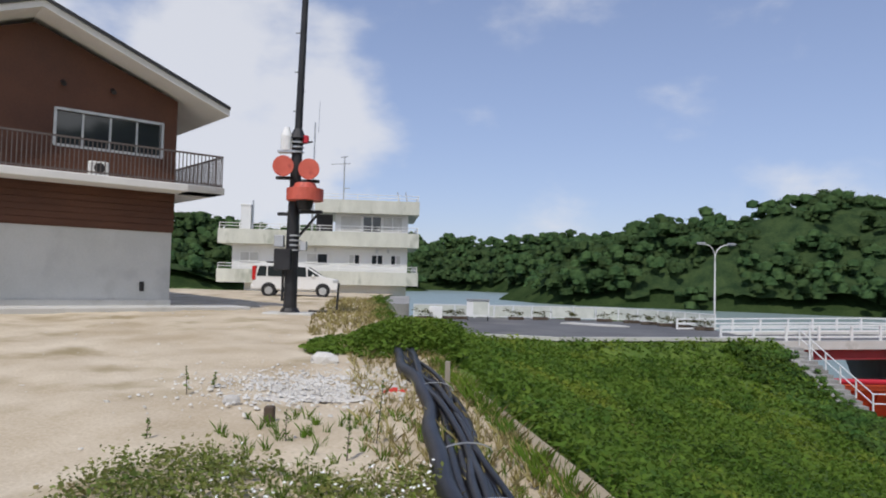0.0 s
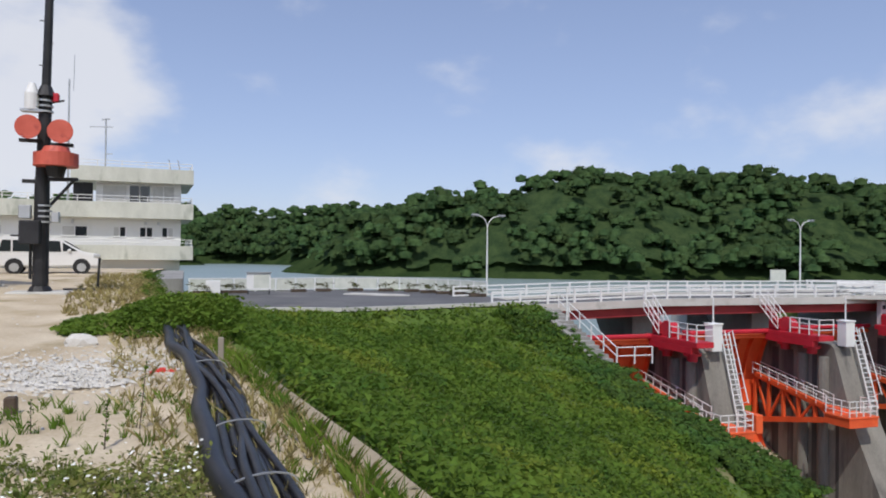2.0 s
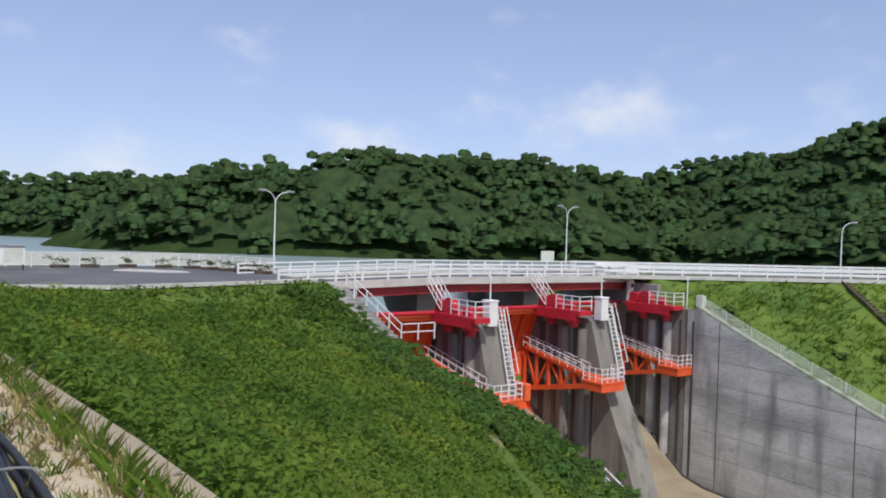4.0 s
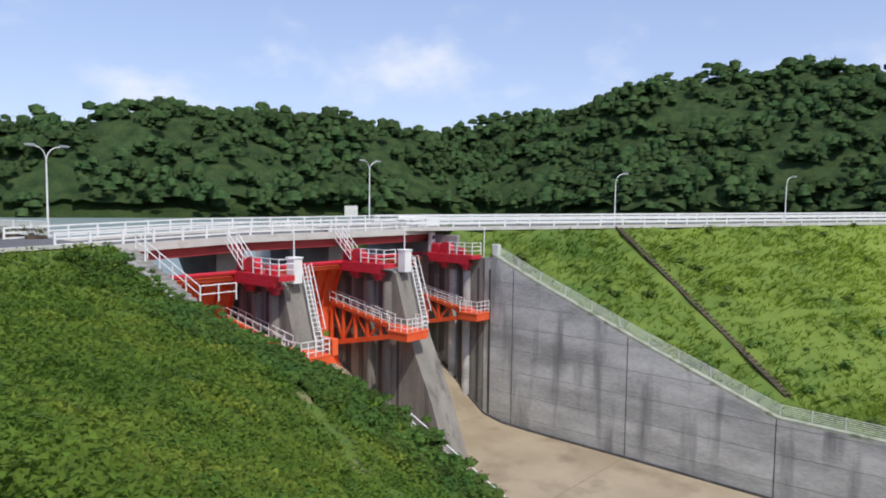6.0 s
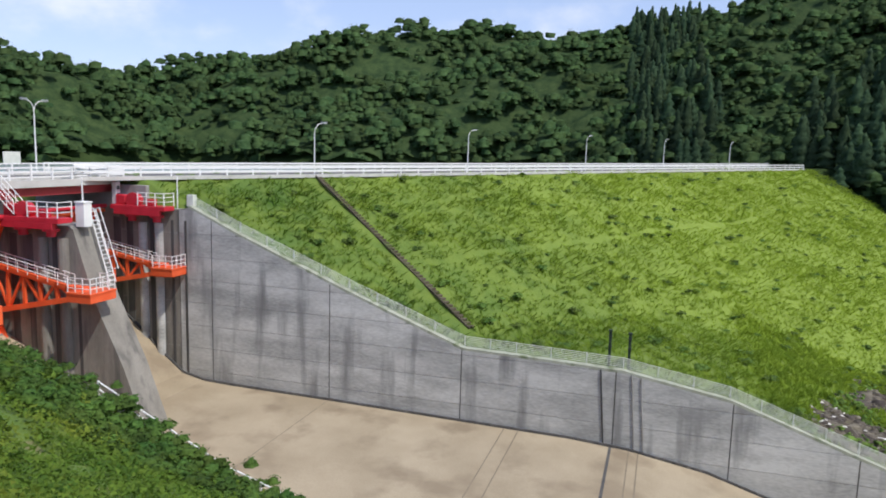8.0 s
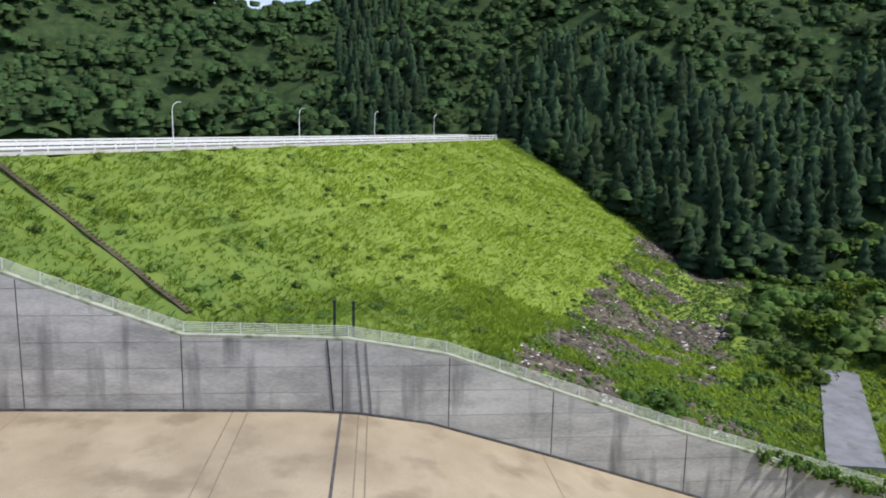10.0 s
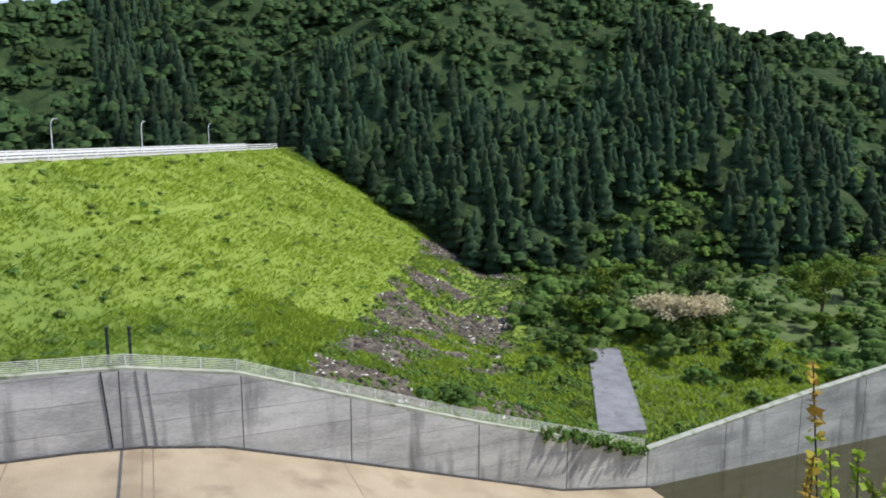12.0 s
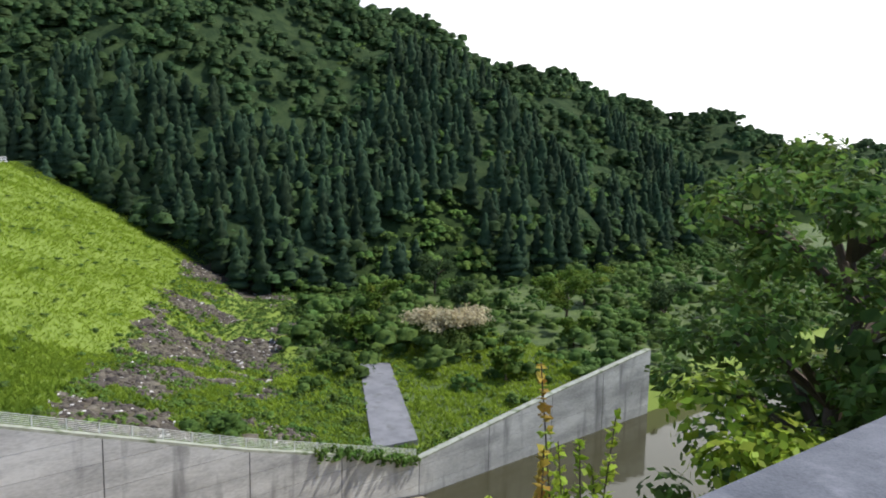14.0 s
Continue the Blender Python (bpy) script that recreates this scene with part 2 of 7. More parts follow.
M_LAKE = water("lake_water", (0.24, 0.31, 0.3), 1.0, 1.2)
M_LAKE.node_tree.nodes["Principled BSDF"].inputs["Roughness"].default_value = 0.35
M_RIVER = water("river_water", (0.05, 0.047, 0.022), 0.05, 1.5)

M_SIREN = surface("faded_red_paint", (0.5, 0.09, 0.06), (0.62, 0.13, 0.09), size=0.4, fine=0.03, bump=0.05, rough=0.55, stain=(0.33, 0.05, 0.04), stain_size=0.3, stain_at=0.55)
M_HORN = surface("orange_red_horn", (0.6, 0.1, 0.05), (0.7, 0.14, 0.07), size=0.3, fine=0.02, bump=0.03, rough=0.5)
M_CARPAINT = surface("white_car_paint", (0.78, 0.78, 0.79), (0.82, 0.82, 0.82), size=1.0, fine=0.1, bump=0, rough=0.2)
M_TYRE = surface("tyre_rubber", (0.015, 0.015, 0.016), (0.03, 0.03, 0.03), size=0.2, fine=0.02, bump=0.2, rough=0.85)
M_TAIL = surface("red_lens", (0.5, 0.02, 0.02), (0.6, 0.03, 0.03), size=0.2, fine=0.02, bump=0, rough=0.15)
M_HOSE = surface("black_corrugated_pipe", (0.01, 0.01, 0.012), (0.022, 0.022, 0.026), size=0.3, fine=0.02, bump=0.2, rough=0.42)
M_ROCK = surface("broken_white_stone", (0.5, 0.48, 0.44), (0.68, 0.66, 0.62), size=0.4, fine=0.03, bump=0.5, rnd=0.18)
M_RUBBLE = surface("grey_rubble", (0.05, 0.042, 0.03), (0.13, 0.11, 0.085), size=0.6, fine=0.05, bump=0.5, island=0.6)
M_PETAL = surface("white_petals", (0.78, 0.78, 0.74), (0.85, 0.85, 0.82), size=0.1, fine=0.01, bump=0)
M_DRY = leafy("dry_grass", (0.3, 0.25, 0.1), (0.42, 0.36, 0.17), size=0.8, island=0.3, gloss=0.7)
M_REDLEAF = leafy("reddish_leaves", (0.32, 0.15, 0.035), (0.42, 0.34, 0.06), size=0.3, island=0.4, gloss=0.6)
M_BRIGHTLEAF = leafy("bright_young_leaves", (0.22, 0.33, 0.03), (0.36, 0.45, 0.05), size=0.4, island=0.3, gloss=0.5)
M_BLOSSOM = leafy("cream_blossom", (0.42, 0.37, 0.22), (0.58, 0.52, 0.34), size=0.8, island=0.2, gloss=0.7)
M_REDPLASTIC = surface("red_plastic", (0.6, 0.05, 0.04), (0.7, 0.08, 0.06), size=0.2, fine=0.02, bump=0.05)
M_WOOD = surface("grey_timber", (0.26, 0.22, 0.17), (0.36, 0.32, 0.26), size=0.3, fine=0.01, bump=0.3, stretch=(1, 1, 0.1))
M_DRAPE = surface("pale_curtain", (0.5, 0.5, 0.48), (0.6, 0.6, 0.58), size=0.3, fine=0.05, bump=0.1)
M_SOFFIT = surface("white_soffit_board", (0.68, 0.67, 0.65), (0.75, 0.74, 0.72), size=1.0, fine=0.05, bump=0.05)
M_ANNEX = surface("pale_fence_mesh", (0.55, 0.58, 0.52), (0.66, 0.68, 0.62), size=0.5, fine=0.04, bump=0.1)
M_VALLEY = surface("valley_turf", (0.05, 0.085, 0.02), (0.1, 0.15, 0.03), size=2.5, fine=0.3, bump=0.6)
M_DEBRIS = surface("stony_earth", (0.07, 0.055, 0.035), (0.12, 0.098, 0.065), size=1.5, fine=0.2, bump=0.8, stain=(0.1, 0.12, 0.04), stain_size=2.5, stain_at=0.55)
M_STREAK = surface("dark_and_wet_stained_concrete", (0.05, 0.05, 0.05), (0.1, 0.098, 0.095), size=0.6, fine=0.05, bump=0.2, stain=(0.18, 0.175, 0.17), stain_size=0.5, stain_at=0.6, stretch=(1, 1, 0.15))
M_BANKLEAF = leafy("glossy_bank_leaves", (0.065, 0.13, 0.03), (0.16, 0.25, 0.05), size=0.8, island=0.4, gloss=0.45, through_light=0.5)
M_PARAPET = surface("rough_blue_grey_concrete", (0.075, 0.085, 0.1), (0.15, 0.16, 0.18), size=0.25, fine=0.012, bump=0.7, stain=(0.2, 0.21, 0.23), stain_size=0.2, stain_at=0.58)
M_CHALK = surface("crushed_chalk", (0.58, 0.54, 0.47), (0.74, 0.7, 0.63), size=0.3, fine=0.03, bump=0.7, stain=(0.46, 0.39, 0.29), stain_size=0.35, stain_at=0.56)
M_HEDGELEAF = leafy("bank_hedge_leaves", (0.05, 0.11, 0.02), (0.12, 0.2, 0.035), size=1.5, island=0.3, gloss=0.7)
M_PIER = surface("stained_pier_concrete", (0.17, 0.16, 0.14), (0.28, 0.265, 0.235), size=1.2, fine=0.06, bump=0.25, stain=(0.1, 0.095, 0.09), stain_size=0.9, stain_at=0.5, stretch=(1, 1, 0.15))
M_HEDGE = leafy("brownish_clipped_leaves", (0.07, 0.08, 0.03), (0.13, 0.13, 0.05), size=0.5, island=0.3, gloss=0.7)
M_GREENPOST = surface("dark_green_paint", (0.015, 0.03, 0.02), (0.03, 0.05, 0.035), size=0.3, fine=0.03, bump=0.05)
M_DRYTURF = surface("worn_dry_turf", (0.13, 0.14, 0.05), (0.23, 0.21, 0.09), size=0.8, fine=0.08, bump=0.6)
M_BEDLEAF = leafy("yellowish_low_weeds", (0.12, 0.17, 0.04), (0.26, 0.27, 0.08), size=0.5, island=0.35, gloss=0.6, stain=(0.2, 0.15, 0.07), stain_size=0.6, stain_at=0.56)
M_SLAB = surface("weathered_slab", (0.15, 0.155, 0.165), (0.23, 0.235, 0.245), size=1.6, fine=0.08, bump=0.2, stain=(0.12, 0.125, 0.12), stain_size=1.2, stain_at=0.58)
M_FLOORLINE = surface("damp_floor_line", (0.17, 0.14, 0.1), (0.24, 0.2, 0.14), size=0.8, fine=0.05, bump=0.1)
# ---- mesh helpers ----
def part(name, bm, material, parent=None, label=""):
    """Links a bmesh as one mesh object under a thing or a part."""
    me = bpy.data.meshes.new(name)
    bm.normal_update()
    bm.to_mesh(me)
    bm.free()
    me.materials.append(material)
    ob = new(name, me)
    if parent is not None:
        ob.parent = parent
    return tagged(ob, label)


def thing(name, at, label, category, turn=0.0, group="", kind=""):
    ob = new(name)
    ob.matrix_world = pose(*at, 0, 0, turn)
    return tagged(ob, label, category, group, kind)


def box(bm, lo, hi, bevel=0.0):
    r = bmesh.ops.create_cube(bm, size=1.0)
    s = [max(hi[i] - lo[i], 1e-4) for i in range(3)]
    c = [(hi[i] + lo[i]) / 2 for i in range(3)]
    bmesh.ops.transform(bm, matrix=Matrix.Translation(c) @ Matrix.Diagonal((*s, 1)), verts=r["verts"])
    if bevel:
        edges = list({e for v in r["verts"] for e in v.link_edges})
        bmesh.ops.bevel(bm, geom=edges, offset=bevel, segments=1, affect="EDGES")
    return bm


def boxes(*pairs, bevel=0.0):
    bm = bmesh.new()
    for lo, hi in pairs:
        box(bm, lo, hi, bevel)
    return bm


def bar(bm, a, b, r, n=6, r2=None):
    """A round bar from a to b."""
    a, b = Vector(a), Vector(b)
    d = b - a
    c = bmesh.ops.create_cone(bm, cap_ends=True, segments=n, radius1=r, radius2=r if r2 is None else r2, depth=d.length)
    q = d.to_track_quat("Z", "Y").to_matrix().to_4x4()
    bmesh.ops.transform(bm, matrix=Matrix.Translation((a + b) / 2) @ q, verts=c["verts"])
    return bm


def beam(bm, a, b, w, h):
    """A square bar from a to b, w wide and h high."""
    a, b = Vector(a), Vector(b)
    d = b - a
    r = bmesh.ops.create_cube(bm, size=1.0)
    x = d.normalized()
    side = Vector((0, 0, 1)).cross(x)
    side = side.normalized() if side.length > 1e-4 else Vector((1, 0, 0))
    up = x.cross(side)
    m = Matrix((x * d.length, side * w, up * h)).transposed().to_4x4()
    m.translation = (a + b) / 2
    bmesh.ops.transform(bm, matrix=m, verts=r["verts"])
    return bm


def prism(bm, outline, axis, lo, hi):
    """A closed outline of (u, v) swept along axis 'x', 'y' or 'z' from lo to hi."""
    def at(u, v, w):
        return (w, u, v) if axis == "x" else (u, w, v) if axis == "y" else (u, v, w)
    a = [bm.verts.new(at(u, v, lo)) for u, v in outline]
    b = [bm.verts.new(at(u, v, hi)) for u, v in outline]
    n = len(outline)
    for i in range(n):
        bm.faces.new((a[i], a[(i + 1) % n], b[(i + 1) % n], b[i]))
    bm.faces.new(a[::-1]), bm.faces.new(b)
    bmesh.ops.recalc_face_normals(bm, faces=bm.faces[:])
    return bm


def sheet(name, verts, faces, material, label, category, kind="stuff", smooth=False):
    me = bpy.data.meshes.new(name)
    me.from_pydata(verts if isinstance(verts, list) else verts.tolist(), [], faces if isinstance(faces, list) else faces.tolist())
    me.materials.append(material)
    if smooth:
        me.shade_smooth()
    return tagged(new(name, me), label, category, "", kind)


def polar(az, d):
    return d * math.sin(radians(az)), d * math.cos(radians(az))


# ---- the lie of the land (heights in metres, the standing place is 0) ----
XL, XR = 19.8, 47.5           # inner faces of the chute's side walls
ROAD = -1.4                   # road and bridge deck
LAKE, RIVER = -5.0, -27.9
NX, NY = math.sin(radians(29)), math.cos(radians(29))   # across the embankment, towards the lake
CREST_Q = 58.0


def lerp(v, xs, ys):
    return np.interp(v, xs, ys)


WALL_Y = [-73.4, -57.5, -38.5, -22.6, -12.65, -5.1, 1.6, 8.8, 12.5, 21.4, 30.5, 34.7]
WALL_Z = [-20.2, -22.0, -24.6, -19.7, -16.25, -13.6, -12.45, -12.2, -12.1, -8.75, -5.1, -3.25]


def wall_top_right(y):
    return lerp(y, WALL_Y + [35.2, 70], WALL_Z + [-3.4, -3.4])


def wall_top_left(y):
    return lerp(y, [-60, -30, 0, 13, 19, 34, 40, 41], [-26, -21, -13, -9.3, -6.6, -4.0, -1.7, -1.5])


def chute_floor(y):
    return lerp(y, [-45, -30, -12.3, -4, 1, 4.7, 23, 31, 33.5, 35.4, 37.4, 39.2, 40.6, 42], [-28.9, -26.5, -20.95, -18.45, -17.65, -17.4, -17.05, -16.95, -16.85, -16.45, -15.0, -13.4, -12.3, -11.6])


def crest_z(s):
    return -1.05 + 0.0075 * (s - 39)


def pad_edge(y):
    return lerp(y, [-60, 0, 5.5, 7.9, 10, 12.5, 16, 20, 34, 60], [2.2, 1.8, 1.2, 0.85, 0.55, 0.2, -0.5, -1.2, -2.6, -3.5])


RIDGES = [  # lines of hilltops: steepness, then azimuth, distance, elevation of the tree tops
    (0.4, [(-60, 420, 5.0), (-35, 400, 4.6), (-20, 380, 4.5), (-8, 480, 3.5), (2, 560, 3.2), (10, 520, 3.7), (18, 420, 4.8)]),
    (0.5, [(11.5, 235, 3.0), (14, 238, 4.0), (18, 250, 4.8), (23, 260, 5.8), (29, 270, 7.1), (36, 285, 6.8), (42, 310, 6.4), (48, 370, 5.2)]),
    (0.6, [(46, 440, 4.6), (51, 400, 5.8), (57, 360, 7.0), (67, 340, 9.4), (78, 340, 9.7), (86, 340, 10.1), (95, 330, 11.2)]),
    (0.74, [(93, 340, 11.2), (104, 320, 15.8), (116, 300, 15.8), (126.5, 290, 11.6), (132, 300, 9.6), (137, 330, 7.9), (143, 340, 3.7), (151, 330, -1.0), (158, 300, -4.5)]),
    (0.5, [(140, 520, 5.4), (149, 520, 4.4), (156, 560, 1.5), (161, 800, 1.8), (166, 900, 2.6), (180, 900, 3.5), (230, 700, 4.0)]),
]
TREE = 11.5


def ridge_height(x, y):
    out = np.full(np.shape(x), -60.0)
    for steep, line in RIDGES:
        pts = [(*polar(a, d), EYE_Z + d * math.tan(radians(e)) - TREE) for a, d, e in line]
        for (x0, y0, z0), (x1, y1, z1) in zip(pts, pts[1:]):
            dx, dy = x1 - x0, y1 - y0
            t = np.clip(((x - x0) * dx + (y - y0) * dy) / (dx * dx + dy * dy), 0, 1)
            d = np.hypot(x - x0 - t * dx, y - y0 - t * dy)
            z = z0 + t * (z1 - z0)
            out = np.maximum(out, z - steep * np.maximum(np.sqrt(d * d + 400) - 20, 0))
    return out


def rough_noise(x, y, size, seed=0.0):
    a = np.sin(x / size * 2.1 + seed) * np.cos(y / size * 1.7 + 1.3 * seed) + 0.6 * np.sin((x + 0.7 * y) / size * 3.9 + 2 * seed)
    b = 0.4 * np.sin((0.8 * x - y) / size * 7.3 + seed) + 0.25 * np.cos((x + 1.9 * y) / size * 13.1 - seed)
    return (a + b) / 2.2


LATTICE = np.random.default_rng(21).random((256, 256))


def mounds(x, y, size, turn=0.5):
    """Smooth random relief between 0 and 1, about size metres from mound to mound."""
    u, v = (x * math.cos(turn) - y * math.sin(turn)) / size + 500.0, (x * math.sin(turn) + y * math.cos(turn)) / size + 500.0
    i, j = np.floor(u).astype(int), np.floor(v).astype(int)
    f, g = u - i, v - j
    f, g = f * f * (3 - 2 * f), g * g * (3 - 2 * g)
    i, j, i1, j1 = i % 256, j % 256, (i + 1) % 256, (j + 1) % 256
    return (LATTICE[i, j] * (1 - f) + LATTICE[i1, j] * f) * (1 - g) + (LATTICE[i, j1] * (1 - f) + LATTICE[i1, j1] * f) * g


def spurs(x, y):
    """Spurs and gullies on the hillsides."""
    return rough_noise(x, y, 40.0) * 2.5 + 4.0 * np.sin((x * 0.5 + y * 0.9) / 13.0 + 1.5 * np.sin(x / 45.0)) * np.clip((np.hypot(x, y) - 150) / 60, 0, 1)


def land(x, y):
    """Height of the ground."""
    x, y = np.asarray(x, float), np.asarray(y, float)
    q, s = x * NX + y * NY, x * NY - y * NX
    hills = ridge_height(x, y) + spurs(x, y)
    inside = (x > XL - 0.3) & (x < XR + 0.3)
    right = x > XR + 0.3
    # valley floor and lake bed
    z = np.where(q > 64, -9.0, -26.0)
    # embankment with its toe, right of the chute
    face = crest_z(s) - 0.15 - np.maximum(CREST_Q - q, 0) / 1.95
    face = np.where(q > CREST_Q + 8, crest_z(s) - (q - CREST_Q - 8) / 2.2, face)
    toe = np.where(y > -95, wall_top_right(y) - 0.55 - np.clip(x - XR - 40, 0, 60) * 0.08, -26.0)
    toe = np.where(y < -39, np.minimum(toe, -25.0), toe)
    emb = np.where(q < CREST_Q, np.maximum(np.where(s < 170, face, -60), toe), np.where(s < 190, face, -60))
    z = np.where(right, np.maximum(z, emb), z)
    # the left bank: site, grass slope, forecourt
    e = pad_edge(y)
    site = site_z(y) - 0.06
    t = np.clip((x - e) / (XL - e), 0, 1)
    t = t ** lerp(y, [-4, 6], [0.6, 1.0])
    drop_l = wall_top_left(y) - 0.25
    edge_z = lerp(y, [0, 6, 18, 34, 38], [-0.1, -0.1, 0.1, -0.7, ROAD - 0.1])
    slope = edge_z + (drop_l - edge_z) * (0.86 * t + 0.14 * t * t)
    court = np.where(y > 62, ROAD - 0.1 - (y - 62) * 0.8, ROAD - 0.1)
    k = np.clip((y - court_edge(x) + 2.0) / 2.0, 0, 1)
    left = np.where(x < e, site, slope * (1 - k) + court * k)
    z = np.where(x <= XL - 0.3, np.maximum(left, -29.5), z)
    z = np.where((q > 68) & (x > XL), np.maximum(np.where(right, emb, -60), -9.0), z)
    z = np.where((y > 64) & (x > lerp(y, [64, 75, 100], [0, -3, -40])), np.minimum(z, -8.0), z)
    z = np.where(inside & (y > 42.5), -9.0, z)
    z = np.where(inside & (y <= 42.5), chute_floor(y) - 1.0, z)
    z = np.where(inside & (y < -42), -30.0, z)
    far = np.hypot(x, y) > 110
    hz = np.where((x < XR) & (y < 60) & (y > -330), -60, hills)
    z = np.where(far, np.maximum(z, hz), z)
    return z


def site_z(y):
    return lerp(y, [-30, 0, 6, 20, 40, 60, 75, 95], [0, 0, 0, 0.4, 0.62, 0.3, -1.0, -8])


def court_edge(x):
    return lerp(x, [0, 6.4, 18.4], [36.5, 37.5, 41.0])


def toe_bearing(x, y):
    """Bearing of a spot on the dam toe, with the bearings at which the stony ground begins and ends at its height."""
    a, e = np.degrees(np.arctan2(x, y)), np.degrees(np.arctan2(land(x, y) - EYE_Z, np.hypot(x, y)))
    return a, lerp(e, [-21.5, -17.4, -11.8, -7.5], [100, 101.5, 108.3, 111]), lerp(e, [-21.5, -18, -12.5, -9], [120, 117, 118.5, 117.5]), (e > -22) & (e < -7.6)


def dam_relief(x, y):
    """Tussocky relief of the dam face."""
    return 0.4 * (mounds(x, y, 4.2) - 0.5) + 0.45 * (mounds(x, y, 1.9, 1.1) - 0.5)


def rubble_at(x, y):
    a, lo, hi, band = toe_bearing(x, y)
    w = 1.6 * rough_noise(x, y, 4.0, 7.0)
    return (x > XR + 2) & band & (a > lo + w) & (a < hi + w) & (mounds(x, y, 7.0) + 0.6 * mounds(x, y, 2.2, 1.3) > 0.76)


def axis_steps(*runs):
    out = []
    for a, b, n in runs:
        out += list(np.linspace(a, b, n, endpoint=False))
    return np.array(out + [runs[-1][1]])


gx = axis_steps((-3000, -600, 10), (-600, -80, 50), (-80, -8, 45), (-8, 0, 24), (0, 19.0, 86), (19.0, 19.8, 2), (19.8, 47.5, 12), (47.5, 48.3, 2), (48.3, 110, 90), (110, 190, 80), (190, 330, 40), (330, 700, 45), (700, 3000, 10))
gy = axis_steps((-3000, -700, 10), (-700, -250, 45), (-250, -60, 60), (-60, -6, 64), (-6, 45, 140), (45, 75, 24), (75, 330, 70), (330, 700, 45), (700, 3000, 10))
GX, GY = np.meshgrid(gx, gy, indexing="ij")
bank = (GX > pad_edge(GY) + 0.2) & (GX < XL - 0.6) & (GY < court_edge(GX) - 0.6) & (GY > -30)
dam = (GX > XR + 1.2) & (GX < 200) & (GX * NX + GY * NY < CREST_Q - 0.7) & (GY > -90)
GZ = land(GX, GY) + np.where((np.hypot(GX, GY) < 60) | dam, 0.03, 0.3) * rough_noise(GX, GY, 1.7, 2.0)
GZ += np.where(dam & ~rubble_at(GX, GY), dam_relief(GX, GY), 0.0)
GZ += np.where(bank, 0.28 * (mounds(GX, GY, 1.9) - 0.4) + 0.2 * (mounds(GX, GY, 0.8, 1.2) - 0.4), 0.0) * np.clip((np.hypot(GX, GY) - 2) / 4, 0, 1)
GZ = np.where(np.hypot(GX, GY) > 1200, np.minimum(GZ, 0), GZ)
ni, nj = GX.shape
idx = np.arange(ni * nj).reshape(ni, nj)
quads = np.stack([idx[:-1, :-1], idx[1:, :-1], idx[1:, 1:], idx[:-1, 1:]], -1).reshape(-1, 4)
ground = sheet("ground", np.stack([GX, GY, GZ], -1).reshape(-1, 3), quads, M_SOILGRASS, "grassy sloping ground with bare sandy building plot", "ground", "structure", smooth=True)
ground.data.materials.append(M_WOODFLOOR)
cx, cy = (GX[:-1, :-1] + GX[1:, 1:]) / 2, (GY[:-1, :-1] + GY[1:, 1:]) / 2
ground.data.materials.append(M_VALLEY)
ground.data.materials.append(M_DEBRIS)
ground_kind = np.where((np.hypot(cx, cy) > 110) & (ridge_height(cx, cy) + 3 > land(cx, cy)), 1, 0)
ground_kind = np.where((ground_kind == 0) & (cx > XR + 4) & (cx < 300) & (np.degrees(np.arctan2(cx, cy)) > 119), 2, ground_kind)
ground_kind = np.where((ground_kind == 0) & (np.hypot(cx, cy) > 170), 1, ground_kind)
ground_kind = np.where(rubble_at(cx, cy), 3, ground_kind)
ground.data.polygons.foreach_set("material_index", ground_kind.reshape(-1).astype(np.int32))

# bare building plot: follows the kerb line at its edge
pu = axis_steps((0, 3, 24), (3, 12, 40), (12, 80, 40))
pv = axis_steps((-40, 2, 20), (2, 16, 90), (16, 66, 90))
PU, PV = np.meshgrid(pu, pv, indexing="ij")
PX = pad_edge(PV) - 0.1 - PU
PZ = site_z(PV) + 0.035 * rough_noise(PX, PV, 1.3, 1.0) + 0.02 * rough_noise(PX, PV, 0.35, 4.0)
idx = np.arange(PX.size).reshape(PX.shape)
quads = np.stack([idx[:-1, :-1], idx[:-1, 1:], idx[1:, 1:], idx[1:, :-1]], -1).reshape(-1, 4)
sheet("site_ground", np.stack([PX, PV, PZ], -1).reshape(-1, 3), quads, M_SAND, "bare pale sandy soil of a building plot", "ground", "structure", smooth=True)


def flat(name, x0, y0, x1, y1, z, mat, label, category):
    return sheet(name, [(x0, y0, z), (x1, y0, z), (x1, y1, z), (x0, y1, z)], [(0, 1, 2, 3)], mat, label, category, "structure")


flat("lake_water", -400, 43.5, 700, 900, LAKE, M_LAKE, "still green-grey reservoir water behind the dam", "water")
flat("river_water", 6, -900, 400, -20, RIVER, M_RIVER, "murky olive river water below the spillway", "water")
# ---- vegetation as joined meshes of many small leaves ----
RNG = np.random.default_rng(7)


def quick_mesh(name, verts, quads, material, label, category, kind="stuff", sides=4):
    """Many small faces at once."""
    me = bpy.data.meshes.new(name)
    verts, quads = np.asarray(verts, np.float32).reshape(-1, 3), np.asarray(quads, np.int32).reshape(-1, sides)
    me.vertices.add(len(verts))
    me.vertices.foreach_set("co", verts.ravel())
    me.loops.add(quads.size)
    me.loops.foreach_set("vertex_index", quads.ravel())
    me.polygons.add(len(quads))
    me.polygons.foreach_set("loop_start", np.arange(0, quads.size, sides, dtype=np.int32))
    me.update(calc_edges=True)
    me.validate()
    me.materials.append(material)
    ob = new(name, me)
    return tagged(ob, label, category, "", kind) if label else ob


